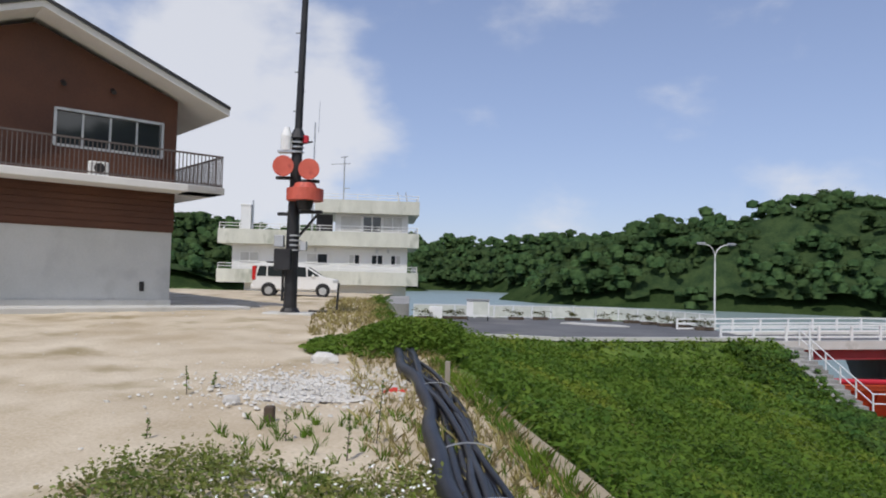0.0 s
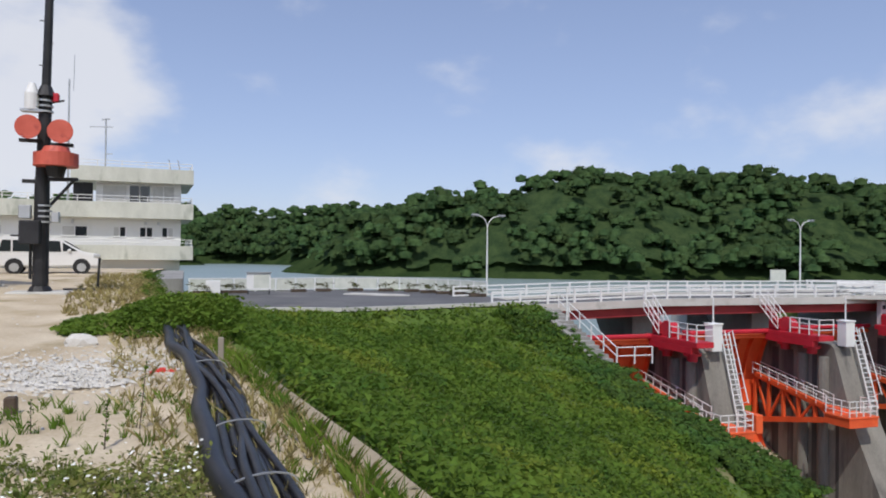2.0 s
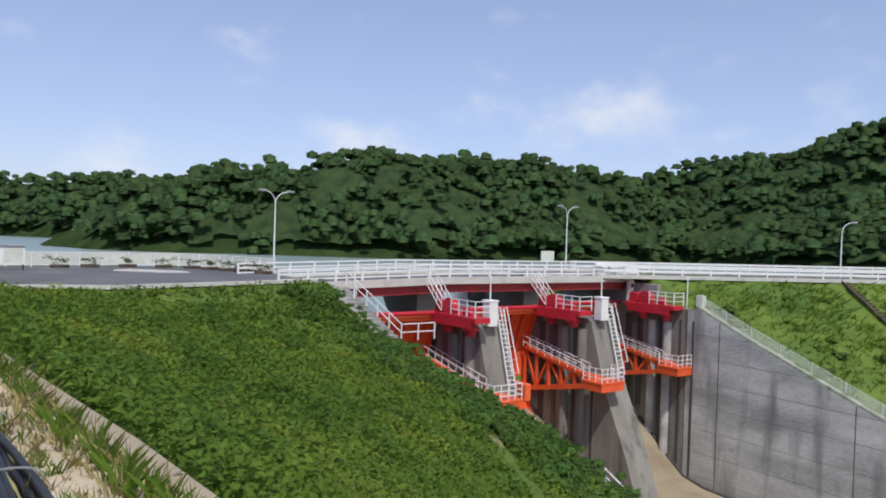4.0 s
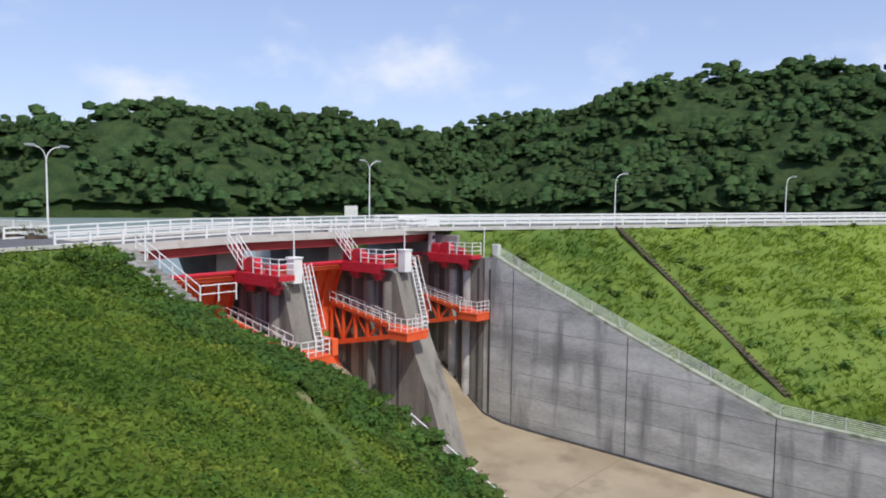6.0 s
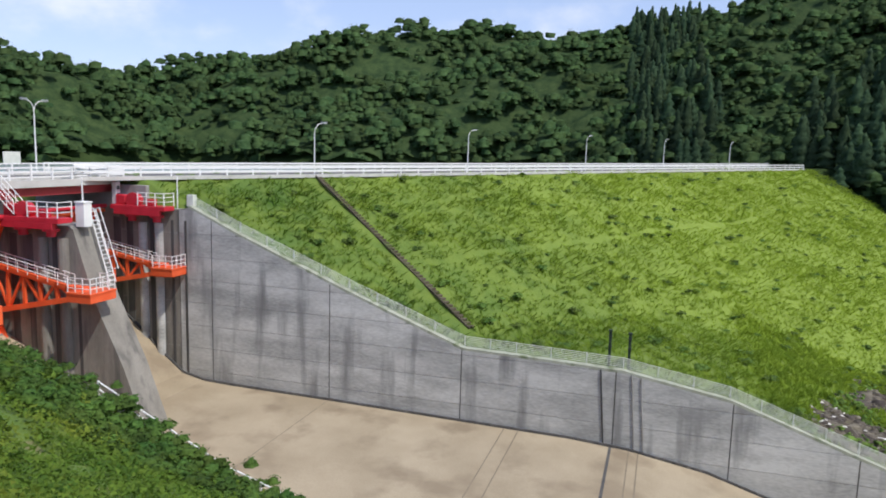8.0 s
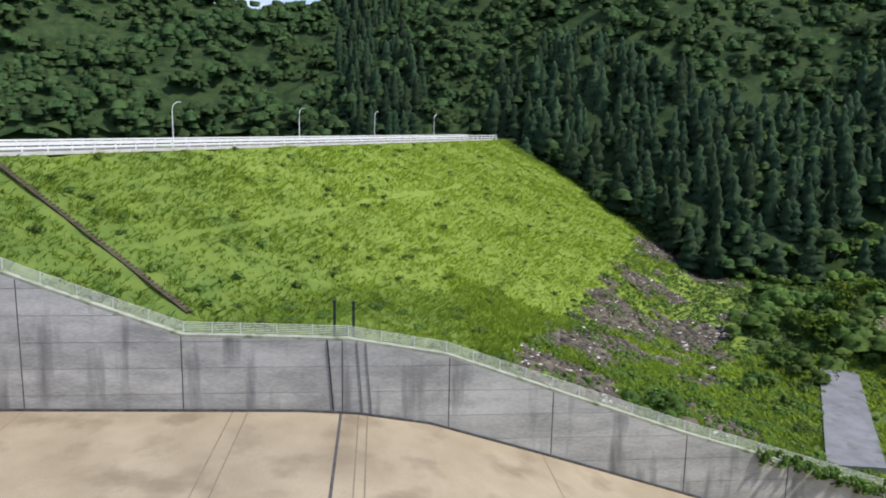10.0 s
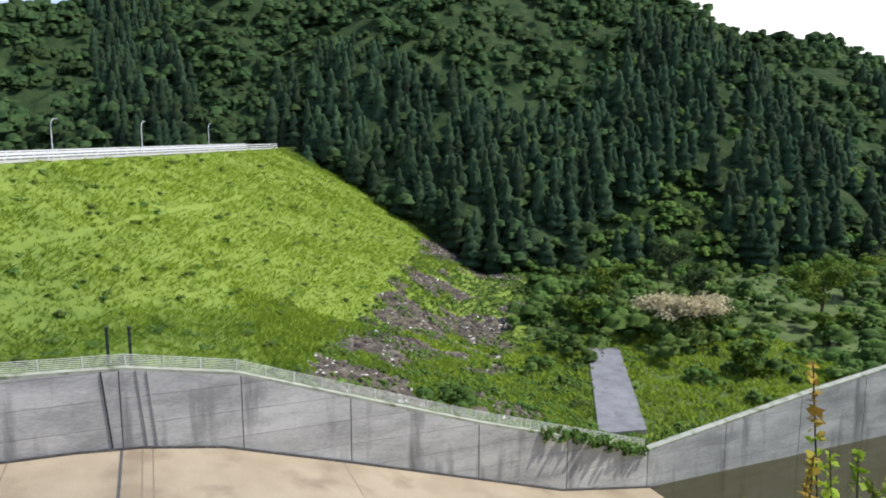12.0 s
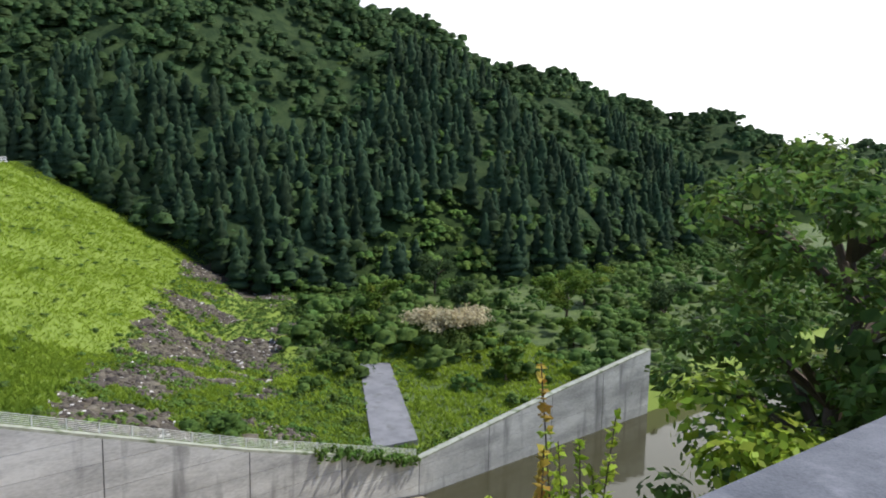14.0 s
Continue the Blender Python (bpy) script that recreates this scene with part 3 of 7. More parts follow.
def leaf_quads(centres, normals, size, droop=0.0):
    """A pointed leaf or leaf clump (a kite of four corners) at each centre, facing its normal. Returns (n, 4, 3)."""
    n = normals / (np.linalg.norm(normals, axis=1, keepdims=True) + 1e-9)
    t = np.cross(n, RNG.normal(size=n.shape))
    t /= np.linalg.norm(t, axis=1, keepdims=True) + 1e-9
    b = np.cross(n, t)
    s = np.asarray(size).reshape(-1, 1) * np.ones((len(n), 1))
    k = RNG.uniform(0.45, 0.8, (len(n), 1))
    c = np.stack([centres + t * s, centres + b * s * k, centres - t * s, centres - b * s * k], 1)
    c[:, 0, 2] -= droop * s[:, 0]
    return c


def three(c):
    """Leaf clumps cut down to three corners."""
    return np.stack([c[:, 0] * 1.0, c[:, 1] * 1.2 - 0.2 * c[:, 3], c[:, 3] * 1.2 - 0.2 * c[:, 1]], 1)


def broad_crown(n, leaf):
    """A crown about 1 wide and 1 high: several rounded clumps, each covered in leaf clumps; unit size."""
    k = RNG.integers(9, 14)
    cc = RNG.normal(size=(k, 3)) * (0.24, 0.24, 0.17) + (0, 0, 0.55)
    cr = RNG.uniform(0.12, 0.26, k)
    which = RNG.choice(k, n, p=cr ** 2 / (cr ** 2).sum())
    d = RNG.normal(size=(n, 3))
    d /= np.linalg.norm(d, axis=1, keepdims=True)
    d[:, 2] = np.abs(d[:, 2]) * np.where(RNG.random(n) < 0.85, 1, -1)
    p = cc[which] + d * cr[which, None] * RNG.uniform(0.85, 1.12, (n, 1))
    return leaf_quads(p, d + RNG.normal(size=d.shape) * 0.22 + (0, 0, 0.3), RNG.uniform(0.6, 1.3, n) * leaf)


def cone_crown(n, leaf):
    """A slim cedar: drooping tiers narrowing to the tip."""
    h = 1 - np.sqrt(RNG.random(n)) * 0.95
    a = RNG.random(n) * 2 * np.pi
    r = 0.2 * (1 - h) ** 0.8 * (0.75 + 0.3 * np.sin(h * 60)) * RNG.uniform(0.8, 1.1, n) + 0.006
    p = np.stack([r * np.cos(a), r * np.sin(a), h], 1)
    d = np.stack([np.cos(a), np.sin(a), np.full(n, 0.7)], 1)
    return leaf_quads(p, d + RNG.normal(size=d.shape) * 0.4, RNG.uniform(0.6, 1.3, n) * leaf, 0.3)


def plant(templates, x, y, z, width, height):
    """Places crown templates at the given spots; returns vertex blocks."""
    out = []
    pick = RNG.integers(0, len(templates), len(x))
    turn = RNG.random(len(x)) * 2 * np.pi
    for k, tp in enumerate(templates):
        m = pick == k
        if not m.any():
            continue
        c, s = np.cos(turn[m])[:, None], np.sin(turn[m])[:, None]
        v = tp.reshape(-1, 3)
        px = (v[:, 0] * c - v[:, 1] * s) * width[m][:, None] + x[m][:, None]
        py = (v[:, 0] * s + v[:, 1] * c) * width[m][:, None] + y[m][:, None]
        pz = v[:, 2] * height[m][:, None] + z[m][:, None]
        out.append(np.stack([px, py, pz], -1).reshape(-1, 3))
    return np.concatenate(out)


def lumps(clumps, seg, rings, leaves, leaf, flat=0.17, wide=0.24):
    """A crown about 1 wide and 1 high: uneven rounded clumps closed over their tops, with loose leaf sprays on them. Returns corners and triangles."""
    cc = RNG.normal(size=(clumps, 3)) * (wide, wide, flat) + (0, 0, 0.52)
    cc[0] = (0, 0, 0.6)
    cr = RNG.uniform(0.11, 0.22, clumps)
    verts, tris = [], []
    for c, r in zip(cc, cr):
        o = sum(len(v) for v in verts)
        t0 = RNG.random() * 6.28
        v = [(0, 0, 1.0)]
        for i in range(1, rings + 1):
            e = math.pi * 0.62 * i / rings
            v += [(math.sin(e) * math.cos(t0 + 6.2832 * (j + 0.5 * (i % 2)) / seg), math.sin(e) * math.sin(t0 + 6.2832 * (j + 0.5 * (i % 2)) / seg), math.cos(e)) for j in range(seg)]
        v = np.array(v) * RNG.uniform(0.72, 1.16, (len(v), 1))
        verts.append(c + v * r * (1, 1, 0.85))
        for j in range(seg):
            k = (j + 1) % seg
            tris.append((o, o + 1 + j, o + 1 + k))
            for i in range(rings - 1):
                a, b = o + 1 + i * seg, o + 1 + (i + 1) * seg
                tris += [(a + j, b + j, a + k), (a + k, b + j, b + k)]
    n = sum(len(v) for v in verts)
    which = RNG.choice(clumps, leaves, p=cr ** 2 / (cr ** 2).sum())
    d = RNG.normal(size=(leaves, 3))
    d /= np.linalg.norm(d, axis=1, keepdims=True)
    d[:, 2] = np.abs(d[:, 2]) * np.where(RNG.random(leaves) < 0.85, 1, -0.4)
    pos = cc[which] + d * cr[which, None] * (1, 1, 0.85) * RNG.uniform(0.85, 1.35, (leaves, 1))
    lv = three(leaf_quads(pos, d + RNG.normal(size=d.shape) * 0.35 + (0, 0, 0.2), RNG.uniform(0.6, 1.3, leaves) * leaf))
    verts.append(lv.reshape(-1, 3))
    tris = np.concatenate([np.array(tris), n + np.arange(3 * leaves).reshape(-1, 3)])
    return np.concatenate(verts), tris


def spires(seg, tiers, leaves, leaf):
    """A slim cedar: ragged tiers narrowing to the tip, with drooping sprays. Returns corners and triangles."""
    v, tris = [(0, 0, 1.0)], []
    for i in range(1, 2 * tiers + 1):
        h = 1 - 0.93 * i / (2 * tiers)
        for j in range(seg):
            t = 6.2832 * (j + 0.5 * (i % 2)) / seg
            r = (0.19 * (1 - h) ** 0.75 + 0.008) * (1.0 if i % 2 else 0.62) * RNG.uniform(0.72, 1.2)
            v.append((r * math.cos(t), r * math.sin(t), h + RNG.uniform(-0.02, 0.02)))
    for j in range(seg):
        k = (j + 1) % seg
        tris.append((0, 1 + j, 1 + k))
        for i in range(2 * tiers - 1):
            a, b = 1 + i * seg, 1 + (i + 1) * seg
            tris += [(a + j, b + j, a + k), (a + k, b + j, b + k)]
    lv = three(cone_crown(leaves, leaf)).reshape(-1, 3)
    tris = np.concatenate([np.array(tris), len(v) + np.arange(3 * leaves).reshape(-1, 3)])
    return np.concatenate([np.array(v), lv]), tris


class Grove:
    """Gathers many plants of one material and links them as one mesh, each plant with its own tone."""
    def __init__(self):
        self.v, self.t, self.tone, self.n = [], [], [], 0

    def add(self, templates, x, y, z, width, height):
        if len(x) == 0:
            return
        pick, turn, tone = RNG.integers(0, len(templates), len(x)), RNG.random(len(x)) * 2 * np.pi, RNG.random(len(x))
        for k, (tv, tt) in enumerate(templates):
            m = pick == k
            if not m.any():
                continue
            c, s = np.cos(turn[m])[:, None], np.sin(turn[m])[:, None]
            px = (tv[:, 0] * c - tv[:, 1] * s) * width[m][:, None] + x[m][:, None]
            py = (tv[:, 0] * s + tv[:, 1] * c) * width[m][:, None] + y[m][:, None]
            pz = tv[:, 2] * height[m][:, None] + z[m][:, None]
            count = int(m.sum())
            self.v.append(np.stack([px, py, pz], -1).reshape(-1, 3))
            self.t.append((tt[None] + (self.n + len(tv) * np.arange(count))[:, None, None]).reshape(-1, 3))
            self.tone.append(np.repeat(tone[m], len(tv)))
            self.n += count * len(tv)

    def link(self, name, material, label, category):
        ob = quick_mesh(name, np.concatenate(self.v), np.concatenate(self.t), material, label, category, sides=3)
        ob.data.attributes.new("tone", "FLOAT", "POINT").data.foreach_set("value", np.concatenate(self.tone).astype(np.float32))
        ob.data.shade_smooth()
        return ob


def spots(az0, az1, d0, d1, gap):
    """Random places in a ring sector, about gap apart."""
    area = 0.5 * radians(az1 - az0) * (d1 * d1 - d0 * d0)
    n = int(area / gap ** 2)
    a, d = np.radians(RNG.uniform(az0, az1, n)), np.sqrt(RNG.uniform(d0 * d0, d1 * d1, n))
    return d * np.sin(a), d * np.cos(a)


def cedar_stand(x, y):
    """Where planted cedars stand among the broadleaved wood."""
    a = np.degrees(np.arctan2(x, y))
    upper = (a > 87) & (a < 102) & (mounds(x, y, 60.0) > 0.3)
    lower = (a > 99) & (a < 126) & (np.hypot(x, y) < 185 + 40 * mounds(x, y, 30.0))
    return upper | lower | ((mounds(x, y, 45.0) > 0.7) & (a > 112) & (np.hypot(x, y) < 285))


def vine_slope(x, y):
    """The open slope overgrown with vines above the valley trees."""
    a, e = np.degrees(np.arctan2(x, y)), np.degrees(np.arctan2(land(x, y) - EYE_Z, np.hypot(x, y)))
    return (a > 126.5 + 0.5 * (e + 3)) & (a < 133.5) & (e > -9.5) & (e < -3.2 - 0.5 * np.abs(a - 130.5)) & (np.hypot(x, y) < 260)


def understorey(az0, az1, d0, d1, da, dd):
    """The closed lower leaf layer between the crowns, an uneven sheet over the wooded ground. Returns corners, triangles and tones."""
    A, D = np.meshgrid(np.radians(np.arange(az0, az1 + da, da)), np.arange(d0, d1 + dd, dd), indexing="ij")
    X, Y = D * np.sin(A), D * np.cos(A)
    base = land(X, Y)
    wooded = (ridge_height(X, Y) + spurs(X, Y) > base - 1.5) & (base > -24.5) & ~((X < XR) & (Y < 60) & (D < 200)) & ~((base < LAKE + 0.8) & (Y > 20)) & ~vine_slope(X, Y)
    Z = base + 0.6 + 2.6 * mounds(X, Y, 7.0) + 1.6 * mounds(X, Y, 3.0, 1.2)
    idx = np.arange(X.size).reshape(X.shape)
    quad = np.stack([idx[:-1, :-1], idx[1:, :-1], idx[1:, 1:], idx[:-1, 1:]], -1)[wooded[:-1, :-1] & wooded[1:, 1:] & wooded[1:, :-1] & wooded[:-1, 1:]]
    tris = np.concatenate([quad[:, (0, 2, 1)], quad[:, (0, 3, 2)]])
    used = np.zeros(X.size, bool)
    used[tris.ravel()] = True
    back = np.cumsum(used) - 1
    return np.stack([X, Y, Z], -1).reshape(-1, 3)[used], back[tris], 0.0 + 0.12 * mounds(X, Y, 9.0).reshape(-1)[used]


def woodland():
    near_b = [lumps(8, 5, 2, 95, 0.025, 0.11, 0.19) for _ in range(10)]
    far_b = [lumps(8, 5, 2, 60, 0.024, 0.08, 0.19) for _ in range(7)]
    near_c = [spires(6, 5, 80, 0.028) for _ in range(6)]
    low_b = [lumps(11, 5, 2, 90, 0.03, 0.06, 0.3) for _ in range(4)]
    broad, cedars, vines = Grove(), Grove(), Grove()
    for az0, az1, d0, d1, gap, da, dd in ((84, 150, 120, 340, 4.6, 0.6, 3.0), (46, 84, 140, 425, 5.9, 0.6, 4.0), (8, 46, 150, 335, 5.6, 0.6, 4.0), (-40, 8, 300, 560, 8.5, 0.7, 6.0), (8, 24, 335, 560, 8.5, 0.7, 6.0), (24, 46, 335, 420, 6.8, 0.6, 5.0), (44, 58, 425, 470, 6.8, 0.6, 5.0), (150, 172, 250, 600, 8.5, 0.7, 6.0), (138, 150, 340, 560, 8.5, 0.7, 6.0), (156, 176, 700, 940, 11.0, 0.7, 8.0)):
        x, y = spots(az0, az1, d0, d1, gap)
        hz, z = ridge_height(x, y) + spurs(x, y), land(x, y)
        ok = (hz > z - 1.5) & (z > -25.2) & ~((x < XR) & (y < 60) & (np.hypot(x, y) < 200))
        ok &= ~((z < LAKE + 0.3) & (y > 20))
        x, y, z = x[ok], y[ok], z[ok]
        k = RNG.uniform(0.6, 1.2, len(x)) * (gap / 5.2 if gap < 8 else 1.35)
        vine = vine_slope(x, y)
        b = ~(cedar_stand(x, y) & (RNG.random(len(x)) < 0.6)) & ~vine
        broad.add(far_b if gap > 7.5 else near_b, x[b], y[b], z[b] - 0.6, 11.5 * k[b], 9.6 * k[b] * RNG.uniform(0.85, 1.1, b.sum()))
        v, t, tone = understorey(az0, az1, d0, d1, da, dd)
        broad.v.append(v)
        broad.t.append(t + broad.n)
        broad.tone.append(tone)
        broad.n += len(v)
        vines.add(low_b, x[vine], y[vine], z[vine] - 1.2, 7.0 * k[vine], 4.6 * k[vine])
    x, y = spots(86, 150, 130, 330, 4.0)
    z = land(x, y)
    ok = cedar_stand(x, y) & ~vine_slope(x, y) & (ridge_height(x, y) + spurs(x, y) > z - 1.5) & (z > -25.2)
    x, y, z = x[ok], y[ok], z[ok]
    cedars.add(near_c, x, y, z - 0.5, RNG.uniform(13, 20, len(x)), RNG.uniform(8, 13.5, len(x)))
    broad.link("woodland", M_FOREST, "dense dark green broadleaved forest on steep hills", "forest")
    cedars.link("cedar_wood", M_PINE, "dark stands of tall cedars among the forest", "forest")
    vines.link("vine_slope", M_VINE, "bright green vines overgrowing the open hillside", "vines")


def blades(x, y, z, height, width, per=5, lean=0.5):
    """Tufts of narrow bent blades."""
    n = len(x)
    a = RNG.random((n, per)) * 2 * np.pi
    h = height[:, None] * RNG.uniform(0.5, 1.1, (n, per))
    ln = h * RNG.uniform(0.1, lean, (n, per))
    w = width[:, None] * RNG.uniform(0.6, 1.2, (n, per))
    bx, by = x[:, None] + 0.25 * height[:, None] * RNG.normal(size=(n, per)) * 0.5, y[:, None] + 0.25 * height[:, None] * RNG.normal(size=(n, per)) * 0.5
    ca, sa_ = np.cos(a), np.sin(a)
    zz = z[:, None] - 0.05 * height[:, None]
    p0 = np.stack([bx - sa_ * w, by + ca * w, zz + 0 * h], -1)
    p1 = np.stack([bx + sa_ * w, by - ca * w, zz + 0 * h], -1)
    p2 = np.stack([bx + ca * ln * 0.5 + sa_ * w * 0.8, by + sa_ * ln * 0.5 - ca * w * 0.8, zz + h * 0.65], -1)
    p3 = np.stack([bx + ca * ln, by + sa_ * ln, zz + h], -1)
    return np.stack([p0, p1, p2, p3], 2).reshape(-1, 3)


def embankment_grass():
    n = 48000
    s, d = RNG.uniform(-14, 168, n), RNG.uniform(0, 52, n)
    q = CREST_Q - 0.4 - d
    x, y = s * NY + q * NX, -s * NX + q * NY
    z = land(x, y)
    stairs = np.abs(s - 38.9) < 0.8
    path = np.abs(d - 12.6 - 0.15 * np.sin(s * 0.2)) < 0.35
    ok = (x > XR + 0.7) & (s > -14) & ~stairs & ~(path & (s > 39) & (s < 110)) & ~rubble_at(x, y) & (z > wall_top_right(y) - 1.2)
    ok &= ridge_height(x, y) < z + 1
    x, y, z = x[ok], y[ok], z[ok]
    z = z + dam_relief(x, y)
    patch = np.clip(rough_noise(x, y, 9.0, 3.0) * 0.5 + 0.5, 0, 1)
    v = blades(x, y, z, 0.25 + 0.45 * patch, np.full(len(x), 0.045), per=4, lean=2.2)
    quick_mesh("embankment_grass", v, np.arange(len(v)), M_GRASS, "long bright green grass on the dam face", "grass")
    # darker leafy bushes scattered through the grass
    n = 420
    k = RNG.integers(0, len(x), n)
    r = RNG.uniform(0.5, 1.3, n)
    g = Grove()
    g.add([lumps(4, 6, 2, 40, 0.09, 0.06) for _ in range(4)], x[k], y[k], z[k] - 0.3 * r, 1.6 * r, 0.85 * r)
    g.link("face_bushes", M_THICKET, "low leafy weeds scattered over the dam face", "bush")


def valley_green():
    """Shrubs and trees on the valley floor below the dam."""
    x, y = RNG.uniform(XR + 2, 210, 9000), RNG.uniform(-240, 10, 9000)
    z = land(x, y)
    q, s = x * NX + y * NY, x * NY - y * NX
    a, d = np.degrees(np.arctan2(x, y)), np.hypot(x, y)
    onface = (s < 166) & (z > wall_top_right(y) + 0.6) & (y > -39)
    ok = ~onface & (a > 119) & (a < 172) & (d > 66) & ~on_slab(x, y, 1.2) & ((x > XR + 5) | (y < -70))
    ok &= rough_noise(x, y, 9.0, 1.5) > -0.55
    x, y, z, d, a = x[ok], y[ok], z[ok], d[ok], a[ok]
    r = np.where(d > 85, 1.6 + 4.2 * RNG.random(len(x)) ** 2.0, RNG.uniform(0.8, 2.6, len(x)))
    pick = rough_noise(x, y, 7.0, 4.0) > 0.05
    crowns = [lumps(7, 6, 2, 90, 0.05) for _ in range(6)]
    keep = RNG.random(len(x)) < 0.24
    for name, m, mat, words in (("valley_shrubs", pick & keep, M_BRIER, "thick dark green shrubs and small trees on the valley floor"), ("valley_willows", ~pick & keep, M_THICKET, "lighter green rounded bushes along the river")):
        g = Grove()
        g.add(crowns, x[m], y[m], z[m] - 0.3 * r[m], 1.6 * r[m], 1.25 * r[m])
        g.link(name, mat, words, "shrub")
    # greener low weeds over the rubble and along the wall
    x, y = RNG.uniform(XR + 1.2, 150, 30000), RNG.uniform(-90, 0, 30000)
    a, d, z = np.degrees(np.arctan2(x, y)), np.hypot(x, y), land(x, y)
    rb = rubble_at(x, y)
    lo = toe_bearing(x, y)[1]
    ok = (((a > lo) & ~rb & (a < 128)) | (rb & (mounds(x, y, 2.6, 0.2) > 0.6)) | ((x < XR + 4) & (y < -20))) & (d < 150) & ~on_slab(x, y, 0.3)
    ok &= ridge_height(x, y) < z + 1
    x, y, z = x[ok][:4200], y[ok][:4200], z[ok][:4200]
    r = RNG.uniform(0.4, 1.1, len(x))
    g = Grove()
    g.add([lumps(3, 4, 2, 14, 0.1, 0.08) for _ in range(5)], x, y, z - 0.3 * r, 1.7 * r, 1.0 * r)
    g.link("toe_weeds", M_VINE, "fresh green weeds growing over the dam toe", "weeds")

    x, y = RNG.uniform(XR + 0.9, XR + 34, 14000), RNG.uniform(-78, -8, 14000)
    z = land(x, y)
    ok = ~on_slab(x, y, 0.1) & (z < wall_top_right(y) + 1.0) & ~rubble_at(x, y)
    v = blades(x[ok], y[ok], (z + dam_relief(x, y))[ok], RNG.uniform(0.3, 0.8, ok.sum()), np.full(ok.sum(), 0.08), per=4, lean=1.2)
    quick_mesh("valley_grass", v, np.arange(len(v)), M_GRASS, "rough green grass behind the river wall", "grass")


SLAB = [(52.4, -36.9), (51.5, -41.5), (74.4, -54.9), (76.0, -51.3)]


def on_slab(x, y, margin):
    """Inside the concrete slab by the wall, with a margin."""
    inside_ = np.ones(np.shape(x), bool)
    n = len(SLAB)
    cxx, cyy = sum(p[0] for p in SLAB) / n, sum(p[1] for p in SLAB) / n
    for i in range(n):
        (x0, y0), (x1, y1) = SLAB[i], SLAB[(i + 1) % n]
        nx, ny = y1 - y0, x0 - x1
        ln = math.hypot(nx, ny)
        nx, ny = nx / ln, ny / ln
        if (cxx - x0) * nx + (cyy - y0) * ny > 0:
            nx, ny = -nx, -ny
        inside_ &= (x - x0) * nx + (y - y0) * ny < margin
    return inside_


def slope_path(y):
    """Line of the worn strip that runs down the bank."""
    return 14.0 + 0.43 * (np.asarray(y) - 15.5) + 0.12 * np.sin(np.asarray(y) * 1.3)


def bank_weeds():
    """The near slope: leafy creepers and tall grass, denser close by."""
    n = 110000
    a, d = np.radians(RNG.uniform(-14, 165, n)), 3.2 + 42 * RNG.random(n) ** 1.5
    x, y = d * np.sin(a), d * np.cos(a)
    e = pad_edge(y)
    ok = (x > e + 0.3) & (x < XL - 0.6) & (y < court_edge(x) - 0.4) & (y > -40)
    ok &= ~((np.degrees(a) > 140) & (d < 6)) & (np.abs(x - slope_path(y)) > 0.3)
    x, y, d = x[ok], y[ok], d[ok]
    z = land(x, y)
    clump = np.clip(rough_noise(x, y, 2.2, 6.0) * 0.5 + 0.5, 0, 1)
    h = (0.12 + 0.4 * clump * RNG.uniform(0.5, 1.2, len(x))) * np.where(y < 1, 0.35, 1.0)
    k = len(x)
    per = 4
    px, py = np.repeat(x, per) + RNG.normal(size=k * per) * 0.1, np.repeat(y, per) + RNG.normal(size=k * per) * 0.1
    pz = np.repeat(z + 0.12, per) + np.repeat(h, per) * RNG.uniform(0.1, 1.0, k * per)
    nrm = RNG.normal(size=(k * per, 3)) * 0.5 + (0, 0, 1)
    sz = (0.028 + 0.0024 * np.repeat(d, per)) * RNG.uniform(0.6, 1.4, k * per)
    v = three(leaf_quads(np.stack([px, py, pz], 1), nrm, sz * 1.1, 0.2)).reshape(-1, 3)
    quick_mesh("slope_creepers", v, np.arange(len(v)), M_WEED, "thick creeping leafy weeds covering the bank", "weeds", sides=3)
    g = (RNG.random(k) < 0.1 * (rough_noise(x, y, 3.0, 8.0) > 0.0) + 0.02) & (y > 2)
    v = blades(x[g], y[g], z[g], 0.16 + 0.28 * clump[g], 0.005 + 0.0008 * d[g], per=5, lean=0.7)
    quick_mesh("slope_grass", v, np.arange(len(v)), M_GRASS, "tall grass blades among the bank weeds", "grass")


def wall_hedge():
    """Dark bushes overhanging the west wall, with a worn gap above them."""
    n = 1500
    y = RNG.uniform(-2, 39.5, n)
    x = XL - 0.3 - 3.6 * RNG.random(n)
    r = RNG.uniform(0.35, 0.85, n) * np.where(y > 33, 0.75, 1.0)
    g = Grove()
    g.add([lumps(4, 5, 2, 70, 0.07, 0.1) for _ in range(6)], x, y, land(np.minimum(x, XL - 0.9), y) - 0.3 * r, 1.7 * r, 1.25 * r)
    g.link("wall_bushes", M_BRIER, "dark green bushes overgrowing the west spillway wall", "bush")


